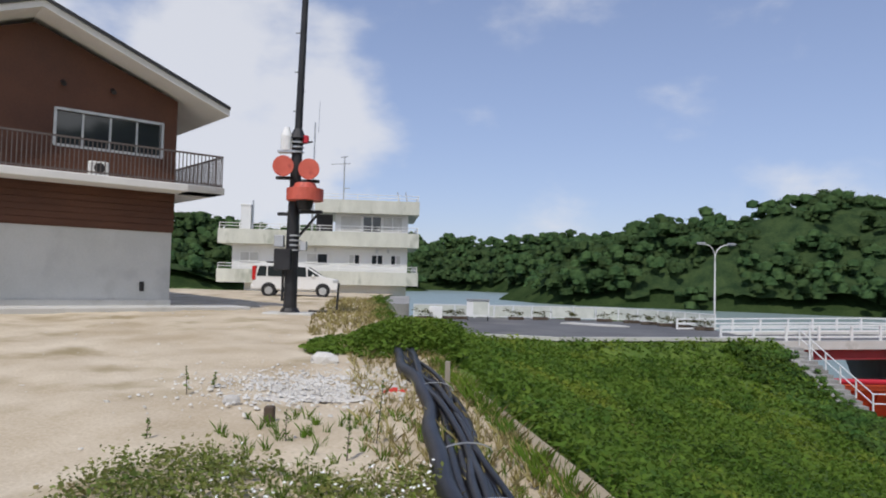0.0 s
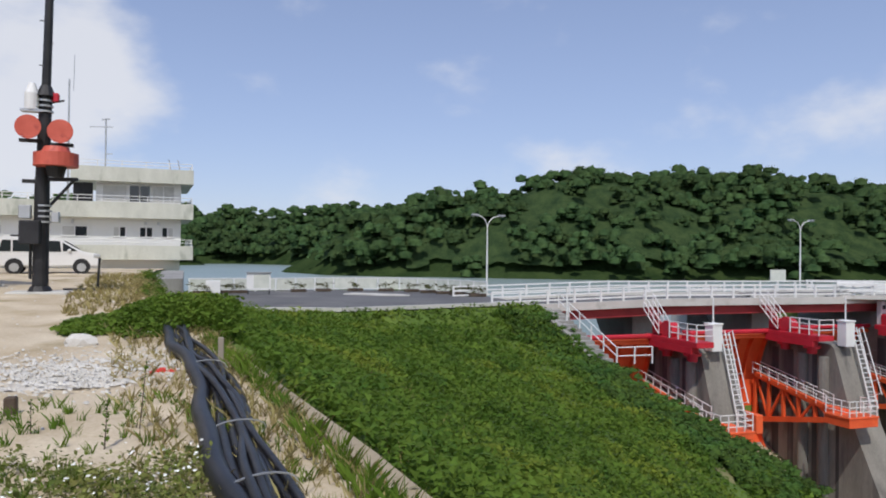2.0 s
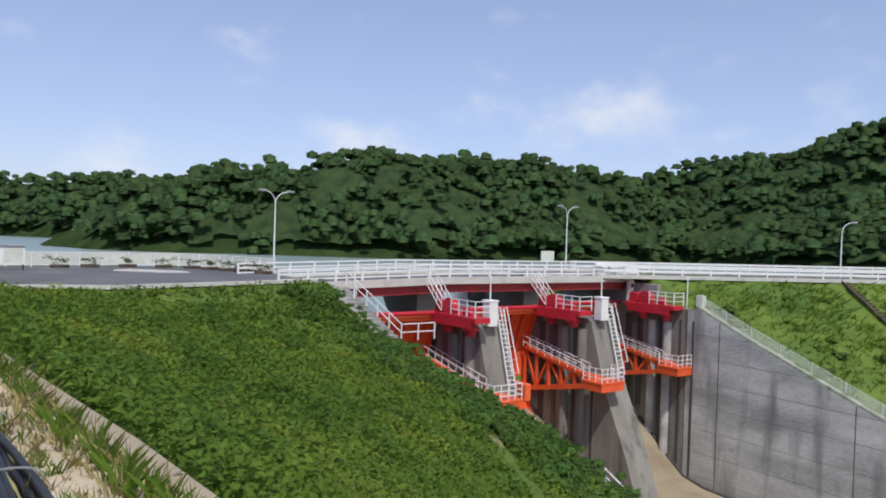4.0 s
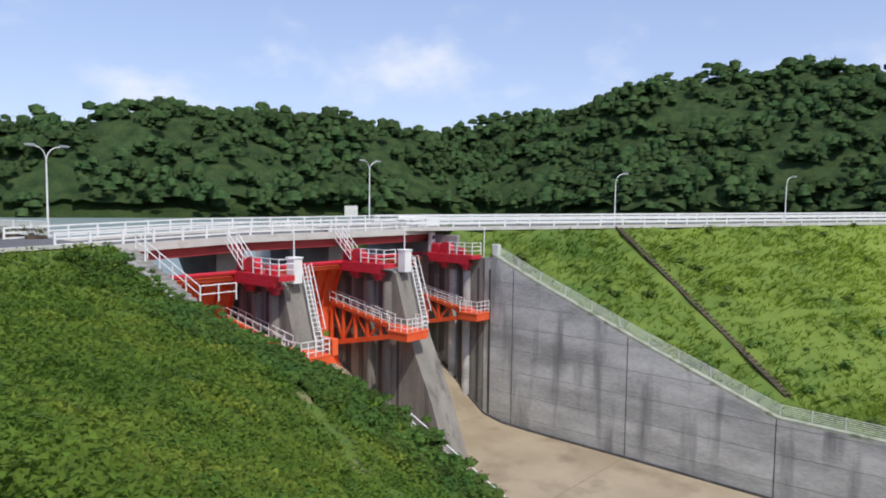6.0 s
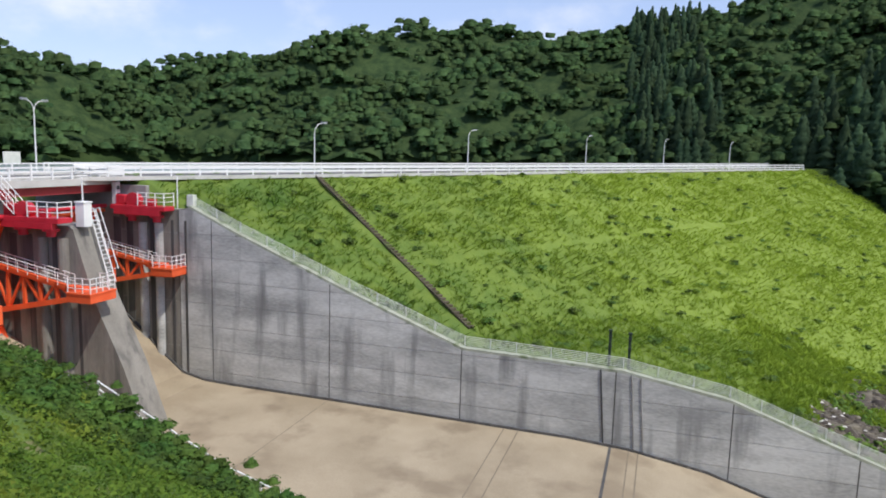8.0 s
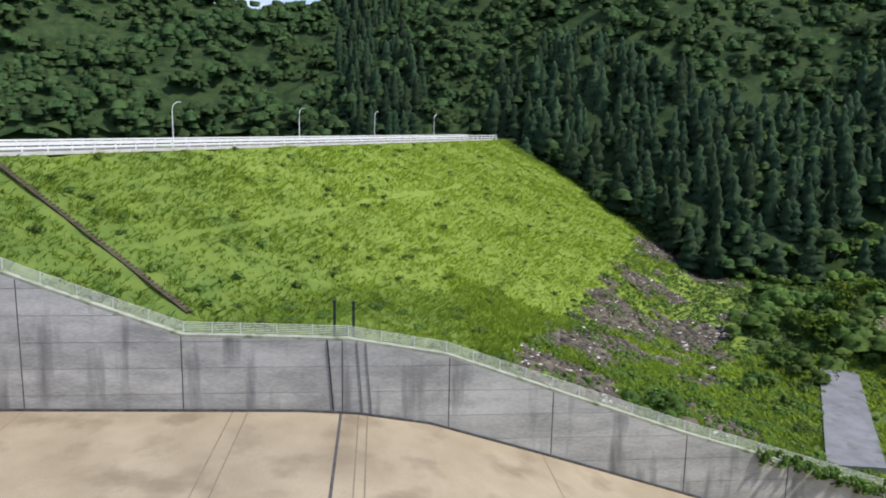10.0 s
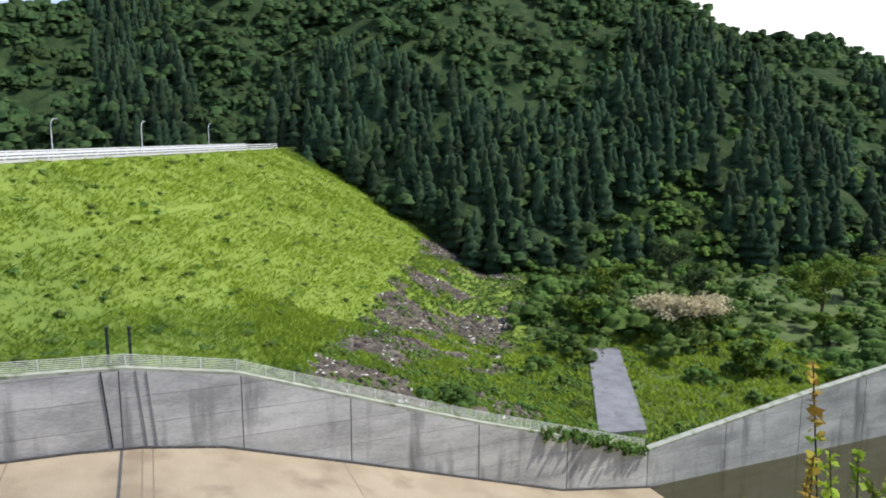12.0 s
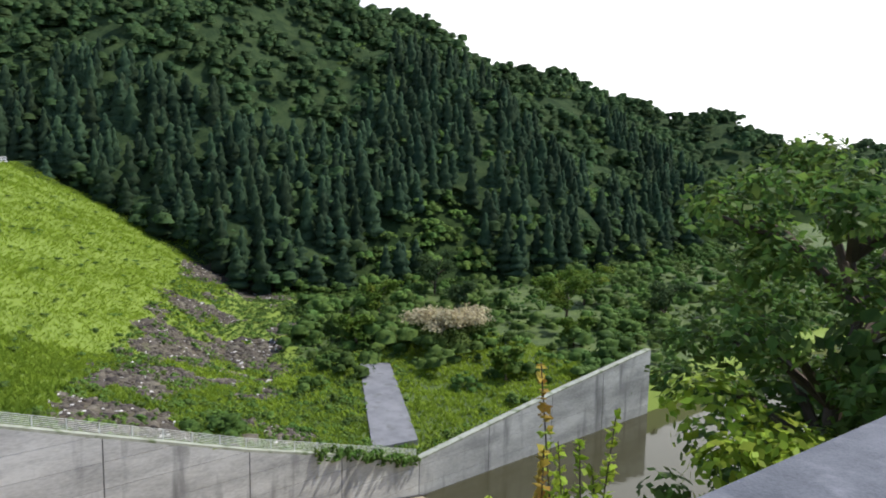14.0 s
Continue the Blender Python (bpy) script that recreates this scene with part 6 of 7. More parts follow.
for (x0, y0), (x1, y1) in zip(line, line[1:]):
    n = max(1, round(math.dist((x0, y0), (x1, y1)) / 1.6))
    for i in range(n):
        a = Vector((x0, y0, 0.57)).lerp(Vector((x1, y1, 0.57)), (i + 0.05) / n)
        b = Vector((x0, y0, 0.57)).lerp(Vector((x1, y1, 0.57)), (i + 0.95) / n)
        part("panel", beam(bmesh.new(), a, b, 0.02, 0.8), M_ANNEX, cf)
board = thing("information_board", (3.05, 53.9, ROAD), "white information board on dark legs", "sign")
part("panel", boxes(((-0.85, -0.05, 0.35), (0.85, 0.05, 1.55)), bevel=0.01), M_WHITE, board)
part("roof_strip", boxes(((-0.92, -0.15, 1.55), (0.92, 0.15, 1.62))), M_STEEL, board)
part("printed_field", boxes(((-0.35, -0.056, 0.45), (0.75, -0.05, 1.45))), M_ANNEX, board, "faded pale printed field")
for x in (-0.75, 0.75):
    part("leg", boxes(((x - 0.04, -0.04, 0), (x + 0.04, 0.04, 0.36))), M_DARK, board)
cab = thing("storage_box", (-0.1, 54.9, ROAD), "small plain white storage box by the fence", "box")
part("body", boxes(((-0.5, -0.3, 0), (0.5, 0.3, 0.95)), bevel=0.03), M_WHITE, cab)
isl = prism(bmesh.new(), [(9.0, 52.6), (11.5, 50.6), (13.4, 50.2), (13.0, 51.4), (10.0, 53.6)], "z", 0, 0.08)
o_ = tagged(part("pale_patch", isl, M_CONC_LIGHT), "pale concrete patch on the forecourt", "patch", "", "structure")
o_.location.z = ROAD
crowns_small = [three(broad_crown(160, 0.09)) for _ in range(3)]
for i, (x, y) in enumerate([(-0.9, 54.8), (0.9, 55.3), (1.7, 55.4), (6.2, 56.6), (8.2, 57.2), (10.8, 57.4), (13.2, 56.8), (15.0, 55.6), (15.9, 54.0), (16.7, 52.4), (17.3, 51.0), (17.8, 49.8), (18.1, 48.8)]):
    pot = thing("planter", (x, y, ROAD), "brown planter box with clipped shrub", "planter", group="forecourt planters")
    part("box", boxes(((-0.6, -0.25, 0), (0.6, 0.25, 0.22)), bevel=0.03), M_BARK, pot)
    v = plant([crowns_small[i % 3]], np.array([0.0]), np.array([0.0]), np.array([0.12]), np.array([1.25]), np.array([0.65]))
    s_ = quick_mesh("shrub", v, np.arange(len(v)), M_HEDGE, "", "", sides=3)
    s_.parent = pot
# ---- board-marked panels of the east wall, each cast lift by itself ----
joints = [43.9, 35.6, 32.7, 22.7, 12.55, 2.0, -5.3, -12.65, -22.6, -30.5, -38.5, -47.0, -56.0, -64.5, -73.4]
for y in joints[1:-1]:
    part("joint", boxes(((XR - 0.012, y - 0.05, foot_right(y) + 1.0), (XR, y + 0.05, float(wall_top_right(y)) - 0.06))), M_STREAK, wall_east, "dark construction joint")
for y1, y0 in zip(joints, joints[1:]):
    for k in range(18):
        z1 = -3.45 - 1.8 * k
        z0 = z1 - 1.8
        low = min(float(chute_floor(y0)), float(chute_floor(y1))) if y0 > -42 else RIVER
        if y0 < -30:
            low = min(low, RIVER)
        steps_y = [y0 + 0.04 + (y1 - y0 - 0.08) * i / 24 for i in range(25)]
        seen = [(yy, min(z1 - 0.04, float(wall_top_right(yy)) - 0.04)) for yy in steps_y]
        seen = [p for p in seen if p[1] > z0 + 0.03]
        if len(seen) < 2 or z1 < low:
            continue
        line_ = [seen[0]] + [q_ for p_, q_, r_ in zip(seen, seen[1:], seen[2:]) if abs((q_[1] - p_[1]) - (r_[1] - q_[1])) > 1e-4] + [seen[-1]]
        out = [(seen[0][0], z0), (seen[-1][0], z0)] + line_[::-1]
        part("panel", prism(bmesh.new(), out, "x", XR - 0.022, XR + 0.01), M_PIER if y0 > 34 else M_PANEL, wall_east)
for y in (38.9, 37.4):
    part("half_column", bar(bmesh.new(), (XR - 0.05, y, -4.6), (XR - 0.05, y, -15.5), 0.36, 12), M_PANEL, wall_east)
for y, w in ((41.4, 0.35), (40.2, 0.3), (38.1, 0.2), (36.2, 0.12), (35.0, 0.1)):
    part("wet_streak", boxes(((XR - 0.05, y - w, float(chute_floor(y))), (XR, y + w, -4.3))), M_STREAK, wall_east, "dark water-stained concrete streak")
for y in (3.0, 1.0, 0.4):
    bm = bmesh.new()
    bar(bm, (XR - 0.06, y, float(wall_top_right(y))), (XR - 0.06, y - 0.4, float(chute_floor(y)) + 0.1), 0.045, 6)
    part("drain_pipe", bm, M_CONC if y < 3 else M_DARK, wall_east, "thin dark drain pipe down the wall")

# ---- concrete steps down the dam face ----
stair = thing("dam_stair", (0, 0, 0), "weathered concrete stair down the grassy dam face", "stair")
top_p, ang = crest(39.6, CREST_Q - 0.3, 0.1), 29
step_mesh = None
n_steps = 52
for i in range(n_steps):
    q = CREST_Q - 0.4 - i * 0.4
    s_ = 39.6
    p = crest(s_, q)
    p.z = float(crest_z(s_)) - (CREST_Q - q) / 1.95 + 0.22
    if step_mesh is None:
        ob = part("step", boxes(((-0.26, -0.2, -0.3), (0.26, 0.2, -0.12)), bevel=0.015), M_DEBRIS, stair)
        step_mesh = ob.data
    else:
        ob = new("step", step_mesh)
        ob.parent = stair
    ob.matrix_world = Matrix.Translation(p) @ pose(0, 0, 0, 0, 0, -ang)
bm = bmesh.new()
for ds in (-0.33,):
    a, b = crest(39.6 + ds, CREST_Q - 0.3), crest(39.6 + ds, CREST_Q - 21)
    a.z, b.z = float(crest_z(39.6)) + 0.1, float(crest_z(39.6)) - 21 / 1.95 + 0.2
    a.z, b.z = a.z - 0.16, b.z - 0.16
    beam(bm, a, b, 0.1, 0.18)
part("gutter_edge", bm, M_DEBRIS, stair, "dark mossy gutter edge")

# ---- loose stone on the dam toe ----
def stones(name, x, y, z, r, mat, words, kind="stuff"):
    """Angular stones, four-sided lumps joined in one mesh."""
    base = np.array([[1, 1, -0.5], [-1, 1, -0.5], [-1, -1, -0.5], [1, -1, -0.5], [0.7, 0.6, 0.6], [-0.6, 0.8, 0.5], [-0.7, -0.6, 0.7], [0.6, -0.7, 0.45]])
    q = np.array([[4, 5, 6, 7], [0, 1, 5, 4], [1, 2, 6, 5], [2, 3, 7, 6], [3, 0, 4, 7]])
    n = len(x)
    v = base[None] * (1 + 0.35 * RNG.normal(size=(n, 8, 3))) * r[:, None, None] * np.stack([RNG.uniform(0.6, 1.2, n), RNG.uniform(0.5, 1.0, n), RNG.uniform(0.3, 0.8, n)], 1)[:, None]
    a = RNG.random(n) * 6.28
    c, s = np.cos(a)[:, None], np.sin(a)[:, None]
    px, py = v[..., 0] * c - v[..., 1] * s + x[:, None], v[..., 0] * s + v[..., 1] * c + y[:, None]
    pz = v[..., 2] + z[:, None]
    verts = np.stack([px, py, pz], -1).reshape(-1, 3)
    quads = (q[None] + 8 * np.arange(n)[:, None, None]).reshape(-1, 4)
    return quick_mesh(name, verts, quads, mat, words, "stones", kind)


x, y = RNG.uniform(50, 140, 40000), RNG.uniform(-85, 0, 40000)
m = rubble_at(x, y)
x, y = x[m][:6000], y[m][:6000]
stones("rubble", x, y, land(x, y) + 0.05, RNG.uniform(0.1, 0.42, len(x)) * (1 + (RNG.random(len(x)) < 0.05)), M_RUBBLE, "grey-brown broken rubble on the dam toe")
stones("pale_rubble", x[::9] + 0.2, y[::9] + 0.1, land(x[::9], y[::9]) + 0.12, RNG.uniform(0.08, 0.26, len(x[::9])), M_ROCK, "pale broken stones scattered over the dark rubble")

# ---- valley trees that stand apart ----
def tree(name, at, height, spread, mat, words, leaves, leaf, limbs=7, bare=0.35, sides=4, seed=1, blossom=None, tuft=0.3):
    """A tapered trunk with limbs and a crown of leaf sprays round the limb ends."""
    rng = random.Random(seed)
    t = thing(name, at, words, "tree")
    trunk = bmesh.new()
    p, r = Vector((0, 0, -0.4)), 0.035 * height
    pts = [p]
    for i in range(6):
        p = p + Vector((rng.uniform(-0.03, 0.03) * height, rng.uniform(-0.03, 0.03) * height, height * 0.13))
        pts.append(p)
    for i, (a, b) in enumerate(zip(pts, pts[1:])):
        bar(trunk, a, b, r * (1 - i * 0.13), 8, r * (1 - (i + 1) * 0.13))
    part("trunk", trunk, M_BARK, t)
    ends = []
    for i in range(limbs):
        a0 = pts[2 + i % 5]
        ang = i * 2.4 + rng.uniform(-0.4, 0.4)
        e = a0 + Vector((math.cos(ang) * spread * rng.uniform(0.55, 1.0), math.sin(ang) * spread * rng.uniform(0.55, 1.0), height * rng.uniform(0.1, 0.38)))
        mid = a0.lerp(e, 0.5) + Vector((0, 0, 0.05 * height))
        limb = bmesh.new()
        bar(limb, a0, mid, r * 0.45, 6, r * 0.3)
        bar(limb, mid, e, r * 0.3, 6, r * 0.1)
        part("limb", limb, M_BARK, t)
        ends += [e, mid.lerp(e, 0.4), e.lerp(pts[-1], 0.35) + Vector((0, 0, 0.1 * height))]
    ends.append(pts[-1] + Vector((0, 0, 0.08 * height)))
    c = np.array([tuple(e) for e in ends])
    k = RNG.integers(0, len(c), leaves)
    d = RNG.normal(size=(leaves, 3))
    d /= np.linalg.norm(d, axis=1, keepdims=True)
    rad = spread * tuft * RNG.random((leaves, 1)) ** 0.4
    pos = c[k] + d * rad * (1, 1, 0.6)
    v = leaf_quads(pos, d * 0.5 + RNG.normal(size=d.shape) * 0.5 + (0, 0, 0.8), leaf * RNG.uniform(0.6, 1.3, leaves), 0.3)
    if blossom:
        up = pos[:, 2] > np.quantile(pos[:, 2], 0.5)
        w = v[up].reshape(-1, 3)
        quick_mesh("blossom", w, np.arange(len(w)), blossom, "", "").parent = t
        v = v[~up]
    v = v.reshape(-1, 3)
    crown = quick_mesh("crown", v, np.arange(len(v)), mat, "", "")
    crown.parent = t
    return t


tree("blossoming_tree", (75.6, -65.4, float(land(75.6, -65.4))), 6.0, 6.6, M_THICKET, "wide tree topped with pale cream blossom", 7000, 0.26, limbs=11, seed=4, blossom=M_BLOSSOM)
tree("willow_tree", (79.7, -97.0, float(land(79.7, -97.0))), 8.5, 5.5, M_WEED, "rounded pale green willow by the river", 3200, 0.3, seed=6)
for k, (x, y, h) in enumerate(((92, -84, 6.0), (66, -82, 4.5), (88, -112, 8.0), (70, -112, 7.0), (98, -70, 6.5), (84, -56, 5.0), (110, -92, 8.0), (60, -62, 4.0))):
    tree("valley_tree", (x, y, float(land(x, y))), h, h * 0.62, M_WEED if k % 3 else M_FOREST, "green broadleaved tree on the valley floor", 1700, 0.3, seed=10 + k)

g = Grove()
iy = RNG.uniform(-38.2, -28, 90)
g.add([lumps(6, 5, 2, 60, 0.08, 0.12) for _ in range(4)], np.where(RNG.random(90) < 0.6, XR - 0.15, XR + 0.4), iy, wall_top_right(iy) - 0.75 * RNG.random(90), RNG.uniform(0.6, 1.3, 90), RNG.uniform(0.5, 1.1, 90))
g.link("wall_ivy", M_VINE, "green creeper hanging over the wall corner", "ivy")
g = Grove()
g.add([lumps(12, 6, 2, 260, 0.06, 0.1)], np.array([52.6]), np.array([-22.4]), np.array([float(land(52.6, -22.4)) - 0.6]), np.array([4.4]), np.array([3.0]))
g.link("round_bush", M_BRIER, "round dark green bush at the edge of the rubble", "bush")

# ---- bank to the south: tree, bushes, parapet ----
tree("bank_tree", (5.3, -13.9, -5.0), 7.0, 3.5, M_BANKLEAF, "dark glossy broadleaved tree on the steep bank", 9000, 0.1, limbs=18, seed=3, tuft=0.2)
for k, (x, y, z, w, h) in enumerate(((4.3, -10.6, -4.0, 2.2, 2.6), (3.3, -11.0, -3.6, 2.4, 2.7), (2.3, -10.8, -3.2, 2.2, 2.4), (3.9, -9.6, -4.4, 2.0, 2.0), (3.1, -8.6, -3.8, 2.0, 1.9), (5.6, -14.0, -6.0, 3.0, 3.2), (5.6, -17.5, -6.0, 4.0, 4.4), (2.2, -15.0, -4.0, 4.0, 4.2))):
    b = thing("bank_bush", (x, y, z), "leafy green bush with glossy leaves on the bank", "bush", group="bank bushes")
    v = plant([broad_crown(1500, 0.036)], np.array([0.0]), np.array([0.0]), np.array([0.0]), np.array([w * 1.25]), np.array([h]))
    quick_mesh("foliage", v, np.arange(len(v)), M_BRIGHTLEAF if k in (0, 3) else M_BANKLEAF, "", "").parent = b
    st = bmesh.new()
    for j in range(4):
        bar(st, (0, 0, -0.5), (0.5 * math.cos(j * 1.6), 0.5 * math.sin(j * 1.6), h * 0.5), 0.03, 5)
    part("stems", st, M_BARK, b)
par = thing("parapet", (1.4, -2.44, 0), "rough grey concrete parapet block at the plot edge", "parapet", turn=-4.06)
bm = box(bmesh.new(), (-0.95, -14, -0.6), (0, 0.5, 0.56), 0.05)
part("block", bm, M_PARAPET, par)


def weed_stalk(at, h, mat_low, mat_top, words, n, size, seed):
    rng = random.Random(seed)
    w = thing("tall_weed", at, words, "weed")
    st = bmesh.new()
    lean = (rng.uniform(-0.12, 0.12) * h, rng.uniform(-0.12, 0.12) * h)
    bar(st, (0, 0, -0.1), (*lean, h), 0.007, 6, 0.003)
    part("stem", st, M_BARK, w)
    for nm, lo, hi, mat in (("leaves", 0.08, 0.75, mat_low), ("tip_leaves", 0.72, 1.0, mat_top)):
        m_ = int(n * (hi - lo))
        t = RNG.uniform(lo, hi, m_)
        a = RNG.random(m_) * 6.28
        r = size * (1.25 - t) * 1.3
        c = np.stack([lean[0] * t + np.cos(a) * r, lean[1] * t + np.sin(a) * r, h * t], 1)
        nr = np.stack([-np.cos(a) * 0.5, -np.sin(a) * 0.5, np.full(m_, 1.0)], 1) + RNG.normal(size=(m_, 3)) * 0.4
        v = leaf_quads(c, nr, size * RNG.uniform(0.5, 1.0, m_), 0.4).reshape(-1, 3)
        quick_mesh(nm, v, np.arange(len(v)), mat, "", "").parent = w


for k, (x, y, z, h) in enumerate(((2.25, -2.98, -0.55, 1.25), (2.33, -2.9, -0.6, 0.95), (2.05, -3.12, -0.6, 0.85), (2.5, -2.7, -0.7, 0.8), (2.18, -3.05, -0.6, 1.1), (2.12, -3.0, -0.6, 1.0), (2.28, -3.1, -0.6, 0.9))):
    weed_stalk((x, y, z), h, M_BRIGHTLEAF, M_REDLEAF if k < 2 else M_BRIGHTLEAF, "tall weed stalk with yellow-green and reddish leaves", 110, 0.036, k)
for k, (x, y, h) in enumerate(((-0.55, 6.9, 0.62), (-3.1, 9.1, 0.36), (-2.72, 6.9, 0.2), (-2.9, 9.5, 0.22), (-0.75, 6.3, 0.4), (-1.4, 6.9, 0.3))):
    weed_stalk((x, y, float(site_z(y))), h, M_WEED, M_WEED, "thin green weed stalk on the sandy plot", 40, 0.026, 20 + k)

# ---- plot edge: kerb, hoses, weeds, stones ----
bm = bmesh.new()
ky = [2.5, 4.5, 5.5, 6.6, 7.9, 9, 10, 11.2, 12.5, 14]
for a, b in zip(ky, ky[1:]):
    beam(bm, (float(pad_edge(a)), a, -0.05), (float(pad_edge(b)), b, -0.05), 0.2, 0.2)
tagged(part("edge_kerb", bm, M_FLOOR), "low pale concrete kerb at the plot edge", "kerb", "", "structure")


def hose(pts, r, name, words, ribs):
    """A bent tube through pts; ribbed when corrugated."""
    cu = bpy.data.curves.new(name, "CURVE")
    cu.dimensions, cu.bevel_depth, cu.bevel_resolution, cu.resolution_u = "3D", r, 3, 10
    sp = cu.splines.new("BEZIER")
    sp.bezier_points.add(len(pts) - 1)
    for bp, p in zip(sp.bezier_points, pts):
        bp.co = p
        bp.handle_left_type = bp.handle_right_type = "AUTO"
    tmp = bpy.data.objects.new("tmp", cu)
    me = bpy.data.meshes.new_from_object(tmp)
    bpy.data.objects.remove(tmp)
    me.materials.clear()
    me.materials.append(M_HOSE)
    me.shade_smooth()
    ob = tagged(new(name, me), words, "hose", "black site hoses")
    return ob


def spine(y, off, lift):
    x = float(lerp(y, [3.2, 4.9, 7.1, 9.4, 11.5, 13.5], [0.5, 0.35, 0.2, -0.05, -0.35, -0.6]))
    return (x + off, y, float(site_z(y)) + lift)


ys_h = [3.2, 4.2, 5.2, 6.2, 7.2, 8.2, 9.2, 10.2, 11.2, 12.2, 13.2, 13.9]
rh = random.Random(5)
offs = [(-0.16, 0.085, 0.09), (-0.05, 0.05, 0.06), (0.03, 0.045, 0.05), (0.1, 0.05, 0.055), (0.17, 0.04, 0.045), (0.06, 0.035, 0.13), (-0.02, 0.035, 0.14), (0.13, 0.03, 0.12)]
for off, r, lift in offs:
    ph = rh.uniform(0, 6)
    pts = [spine(y, off * lerp(y, [3, 9, 14], [1.15, 1.1, 0.6]) + 0.06 * math.sin(y * 1.15 + ph) + 0.02 * math.sin(y * 3.1 + 2 * ph), lift + 0.02 * math.sin(y * 1.7 + ph)) for y in ys_h]
    hose(pts, r, "site_hose", "thick black corrugated hose" if r > 0.07 else "black cable hose in a tied bundle along the kerb", r > 0.07)
for y in (4.75, 6.3, 9.3):
    tie = thing("hose_tie", spine(y, 0.03, 0.1), "white plastic tie round the hose bundle", "tie", group="hose ties")
    bm = bmesh.new()
    n = 16
    for i in range(n):
        a, b = 2 * math.pi * i / n, 2 * math.pi * (i + 1) / n
        beam(bm, (0.23 * math.cos(a), 0.06 * math.cos(a), 0.085 * math.sin(a)), (0.23 * math.cos(b), 0.06 * math.cos(b), 0.085 * math.sin(b)), 0.014, 0.01)
    part("strap", bm, M_STEEL, tie)
stake = thing("wooden_stake", (0.16, 9.5, 0.05), "weathered grey wooden stake by the hoses", "stake")
part("post", boxes(((-0.035, -0.03, -0.1), (0.035, 0.03, 0.48)), bevel=0.006), M_WOOD, stake)
stump = thing("broken_post", (-1.75, 7.75, 0.05), "short broken brown post stub", "post")
part("stub", boxes(((-0.06, -0.05, -0.05), (0.05, 0.05, 0.16)), bevel=0.015), M_BARK, stump)
scrap = thing("red_scrap", (-0.54, 9.5, float(site_z(9.5))), "crumpled red plastic scrap on the soil", "litter")
bm = bmesh.new()
for i in range(5):
    box(bm, (-0.14 + 0.06 * i, -0.05 + 0.02 * (i % 2), 0.01), (-0.07 + 0.06 * i, 0.04 + 0.03 * (i % 2), 0.03 + 0.02 * (i % 3)))
part("sheet", bm, M_REDPLASTIC, scrap)


def boulder(at, size, words, seed):
    rng = random.Random(seed)
    bm = bmesh.new()
    bmesh.ops.create_icosphere(bm, subdivisions=2, radius=1.0)
    for v in bm.verts:
        v.co *= 1 + rng.uniform(-0.14, 0.14)
        v.co.x, v.co.y, v.co.z = v.co.x * size[0], v.co.y * size[1], max(v.co.z, -0.5) * size[2]
    ob = part("boulder", bm, M_ROCK)
    ob.location = at
    return tagged(ob, words, "stone", "white stones on the plot")


boulder((-1.85, 11.95, 0.22), (0.24, 0.16, 0.14), "white broken boulder on the sandy plot", 1)
boulder((-2.4, 8.6, 0.1), (0.11, 0.09, 0.08), "small pale stone on the sandy plot", 2)
boulder((-0.95, 13.0, 0.2), (0.09, 0.08, 0.07), "small pale stone on the sandy plot", 3)
n = 2000
gx_, gy_ = RNG.normal(-1.7, 0.75, n), RNG.normal(9.8, 0.7, n)
stones("white_gravel", gx_, gy_, site_z(gy_) + 0.03, 0.008 + 0.03 * RNG.random(n) ** 3, M_ROCK, "patch of broken white stone on the soil")
n = 320
gy_ = RNG.uniform(3.5, 30, n)
gx_ = pad_edge(gy_) - 0.2 - 11 * RNG.random(n) ** 1.5
stones("loose_pebbles", gx_, gy_, site_z(gy_) + 0.005, RNG.uniform(0.005, 0.016, n) * (1 + gy_ * 0.05), M_ROCK, "scattered pale pebbles on the sandy plot")
pv_ = sheet("gravel_bed", [(-1.65 + 1.15 * math.cos(a) * (1 + 0.15 * math.sin(3 * a)), 9.75 + 1.15 * math.sin(a) * (1 + 0.2 * math.cos(2 * a)), 0.0) for a in np.linspace(0, 6.1, 26)], [tuple(range(26))], M_CHALK, "chalky white crushed stone bed", "gravel bed", "structure")
for v in pv_.data.vertices:
    v.co.z = float(site_z(v.co.y)) - 0.004


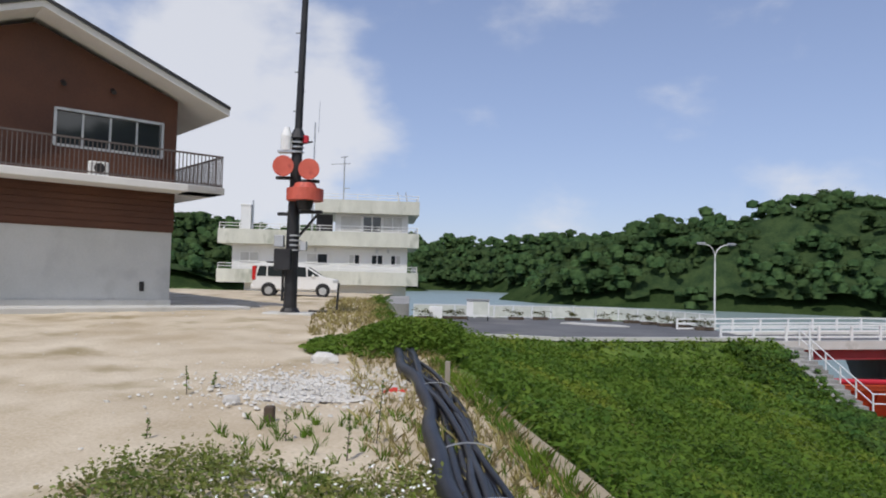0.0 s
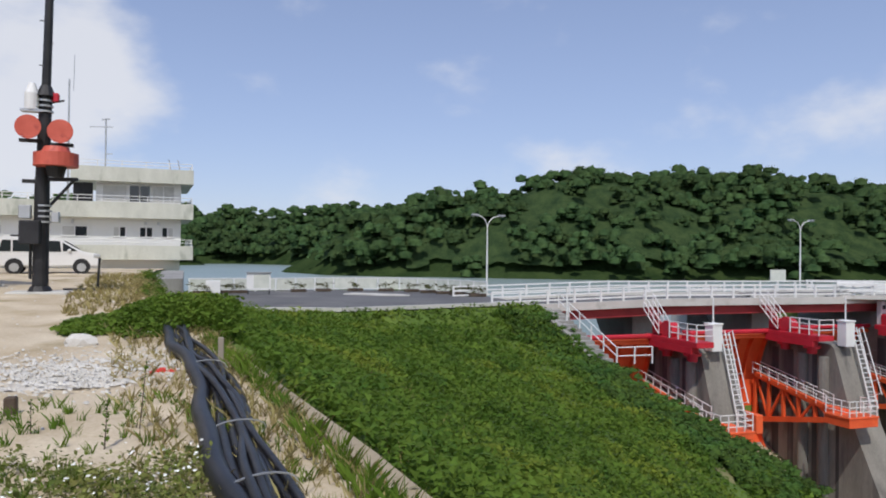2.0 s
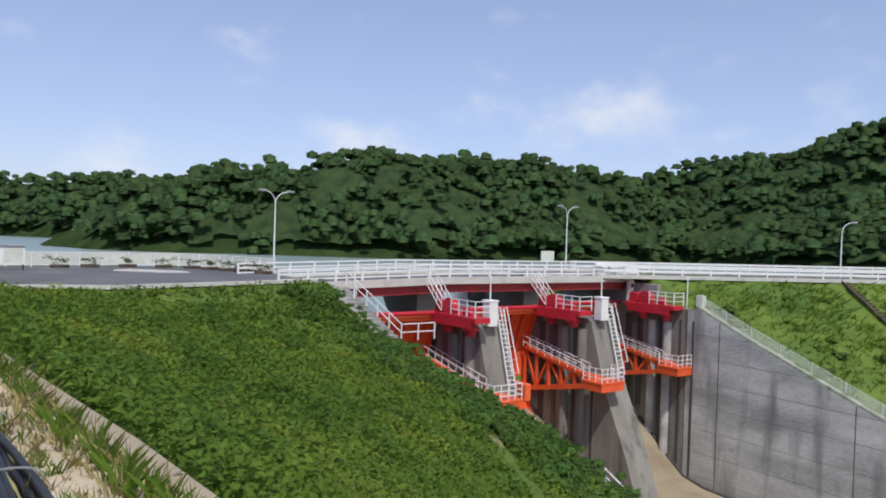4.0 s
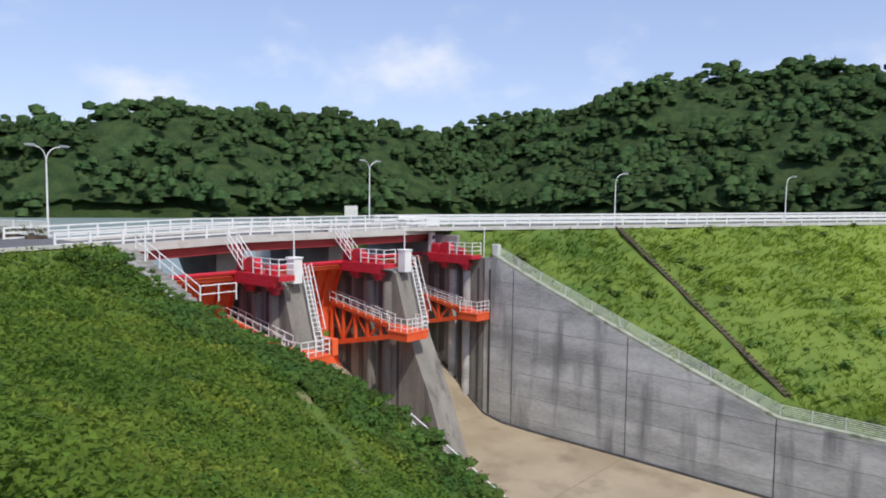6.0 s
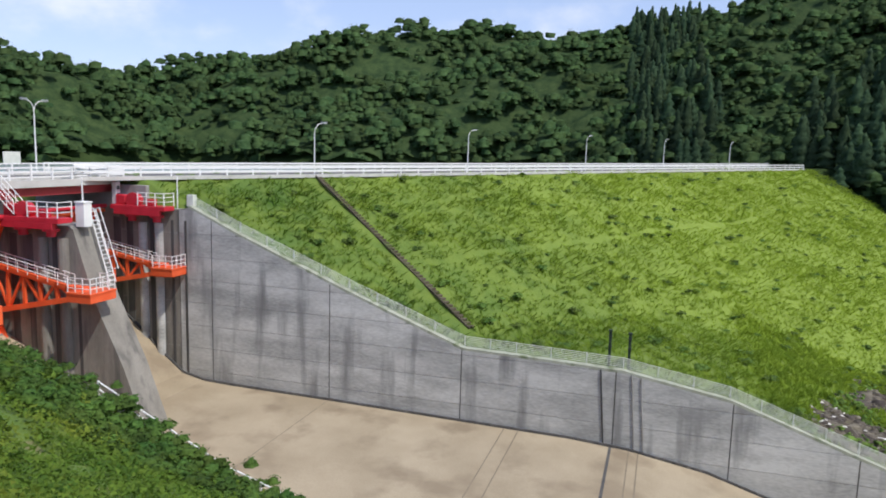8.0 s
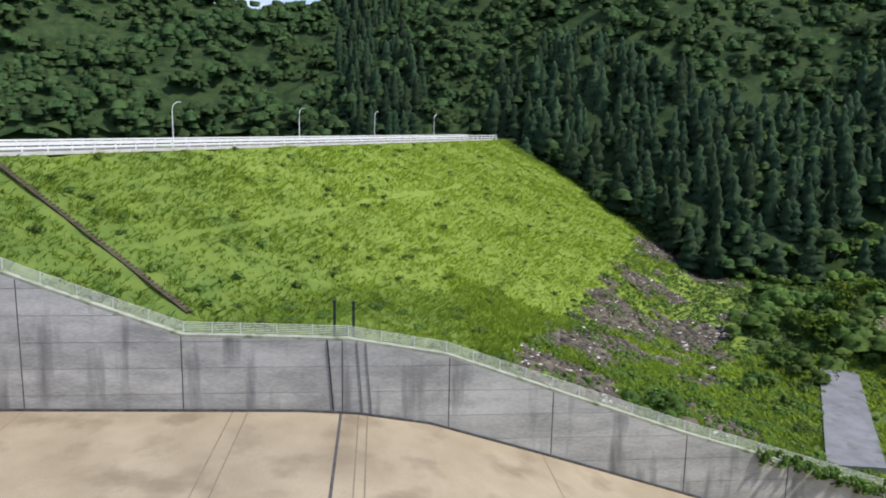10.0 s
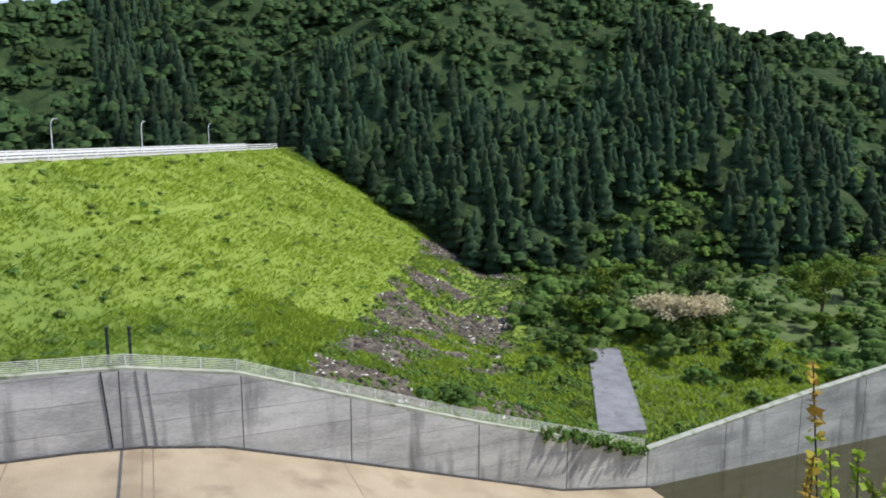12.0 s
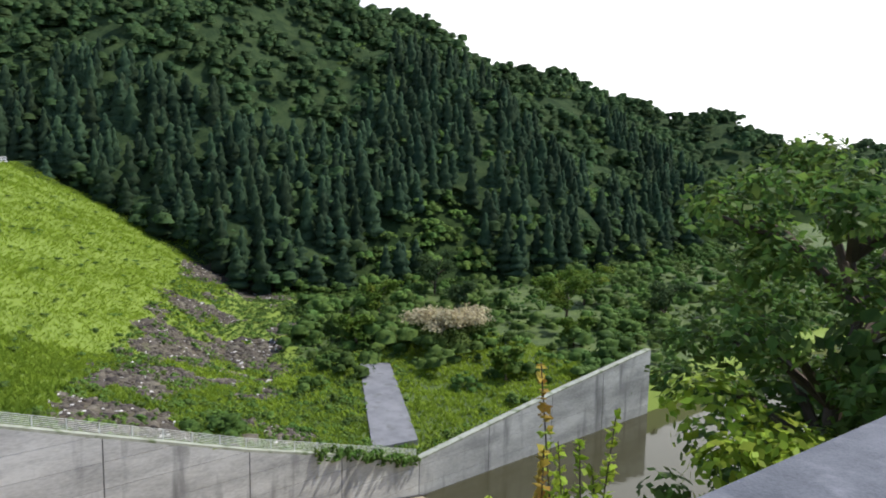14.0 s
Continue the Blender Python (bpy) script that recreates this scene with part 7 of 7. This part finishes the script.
def site_weeds():
    """Low weeds: a leafy bed with daisies close by, a mound at the hose end, sparse tufts between."""
    bx, by = RNG.uniform(-2.6, 0.1, 6500), RNG.uniform(3.2, 6.9, 6500)
    m = (by < 6.2 + 0.5 * np.sin(bx * 2.2) - 0.35 * np.abs(bx + 1.0)) & (bx < 0.05 + 0.0 * by) & (rough_noise(bx, by, 0.6, 3.0) > -0.35)
    bx, by = bx[m], by[m]
    bz = site_z(by)
    h = 0.05 + 0.2 * RNG.random(len(bx))
    per = 3
    c = np.stack([np.repeat(bx, per) + RNG.normal(size=len(bx) * per) * 0.03, np.repeat(by, per) + RNG.normal(size=len(bx) * per) * 0.03, np.repeat(bz, per) + np.repeat(h, per) * RNG.uniform(0.2, 1, len(bx) * per)], 1)
    v = leaf_quads(c, RNG.normal(size=c.shape) * 0.5 + (0, 0, 1), RNG.uniform(0.012, 0.03, len(c)), 0.2).reshape(-1, 3)
    quick_mesh("weed_bed", v, np.arange(len(v)), M_BEDLEAF, "low leafy weeds spreading over the sandy soil", "weeds")
    k = RNG.choice(len(bx), 210)
    k = k[(bx[k] > -1.5)]
    c = np.stack([bx[k], by[k], bz[k] + h[k] + 0.05], 1)
    v = np.concatenate([leaf_quads(c + RNG.normal(size=c.shape) * 0.004, RNG.normal(size=c.shape) * 0.25 + (0, -0.4, 1), RNG.uniform(0.009, 0.016, len(c)), 0) for _ in range(2)]).reshape(-1, 3)
    quick_mesh("daisies", v, np.arange(len(v)), M_PETAL, "small white daisies among the weeds", "flowers")
    mx, my = RNG.uniform(-2.5, 0.5, 5000), RNG.uniform(12.6, 16.5, 5000)
    ok = ((mx + 0.8) / 1.7) ** 2 + ((my - 14.4) / 1.7) ** 2 < 1 + 0.3 * np.sin(mx * 5)
    mx, my = mx[ok], my[ok]
    top = 0.55 * np.clip(1.1 - ((mx + 0.3) / 1.7) ** 2 - ((my - 14.6) / 2.0) ** 2, 0.15, 1)
    c = np.repeat(np.stack([mx, my, site_z(my)], 1), 3, 0)
    c[:, :2] += RNG.normal(size=(len(c), 2)) * 0.06
    c[:, 2] += np.repeat(top, 3) * RNG.uniform(0.05, 1.0, len(c))
    v = leaf_quads(c, RNG.normal(size=c.shape) * 0.5 + (0, 0, 1), RNG.uniform(0.03, 0.07, len(c)), 0.2).reshape(-1, 3)
    quick_mesh("weed_mound", v, np.arange(len(v)), M_WEED, "mound of bright leafy weeds at the hose end", "weeds")
    # grass tufts between the hoses, along the kerb, and sparse on the soil; dry grass on the far edge
    ty = np.concatenate([RNG.uniform(3.3, 12, 130), RNG.uniform(4, 8, 150)])
    tx = np.concatenate([pad_edge(ty[:130]) - 0.12 - 0.2 * RNG.random(130), pad_edge(ty[130:]) - 0.5 - 2.6 * RNG.random(150)])
    v = blades(tx, ty, site_z(ty), np.where(np.arange(280) < 130, 0.22, 0.13) * RNG.uniform(0.5, 1.3, 280), np.full(280, 0.006), per=12, lean=0.9)
    quick_mesh("soil_grass", v, np.arange(len(v)), M_GRASS, "thin green grass tufts along the kerb and hoses", "grass")
    ty = RNG.uniform(4, 34, 2600)
    tx = pad_edge(ty) - 0.1 - np.where(ty > 16, 2.2, 1.6) * RNG.random(2600) ** 2
    v = blades(tx, ty, site_z(ty), RNG.uniform(0.05, 0.2, 2600) * np.where(ty > 16, 1.1, 1.0), np.full(2600, 0.008) * np.where(ty > 16, 2, 1), per=6, lean=1.2)
    quick_mesh("dry_grass", v, np.arange(len(v)), M_DRY, "straw-coloured dry grass on the plot edge", "grass")
    ey = RNG.uniform(15, 36, 420)
    ex = pad_edge(ey) + RNG.uniform(-0.3, 1.6, 420)
    r = RNG.uniform(0.18, 0.42, 420)
    v = plant([three(broad_crown(130, 0.09)) for _ in range(4)], ex, ey, land(ex, ey) - 0.1, 1.4 * r, 1.1 * r)
    quick_mesh("edge_bushes", v, np.arange(len(v)), M_WEED, "leafy weeds along the far plot edge", "weeds", sides=3)


site_weeds()
# earth bank rising beside the office drive
bm = bmesh.new()
prism(bm, [(-1.4, 36.0), (-3.6, 36.0), (-3.6, 52.0), (-2.0, 52.0)], "z", -2.0, 0.35)
tagged(part("drive_wall", bm, M_CONC), "grey concrete drive wall below the office", "wall", "", "structure")
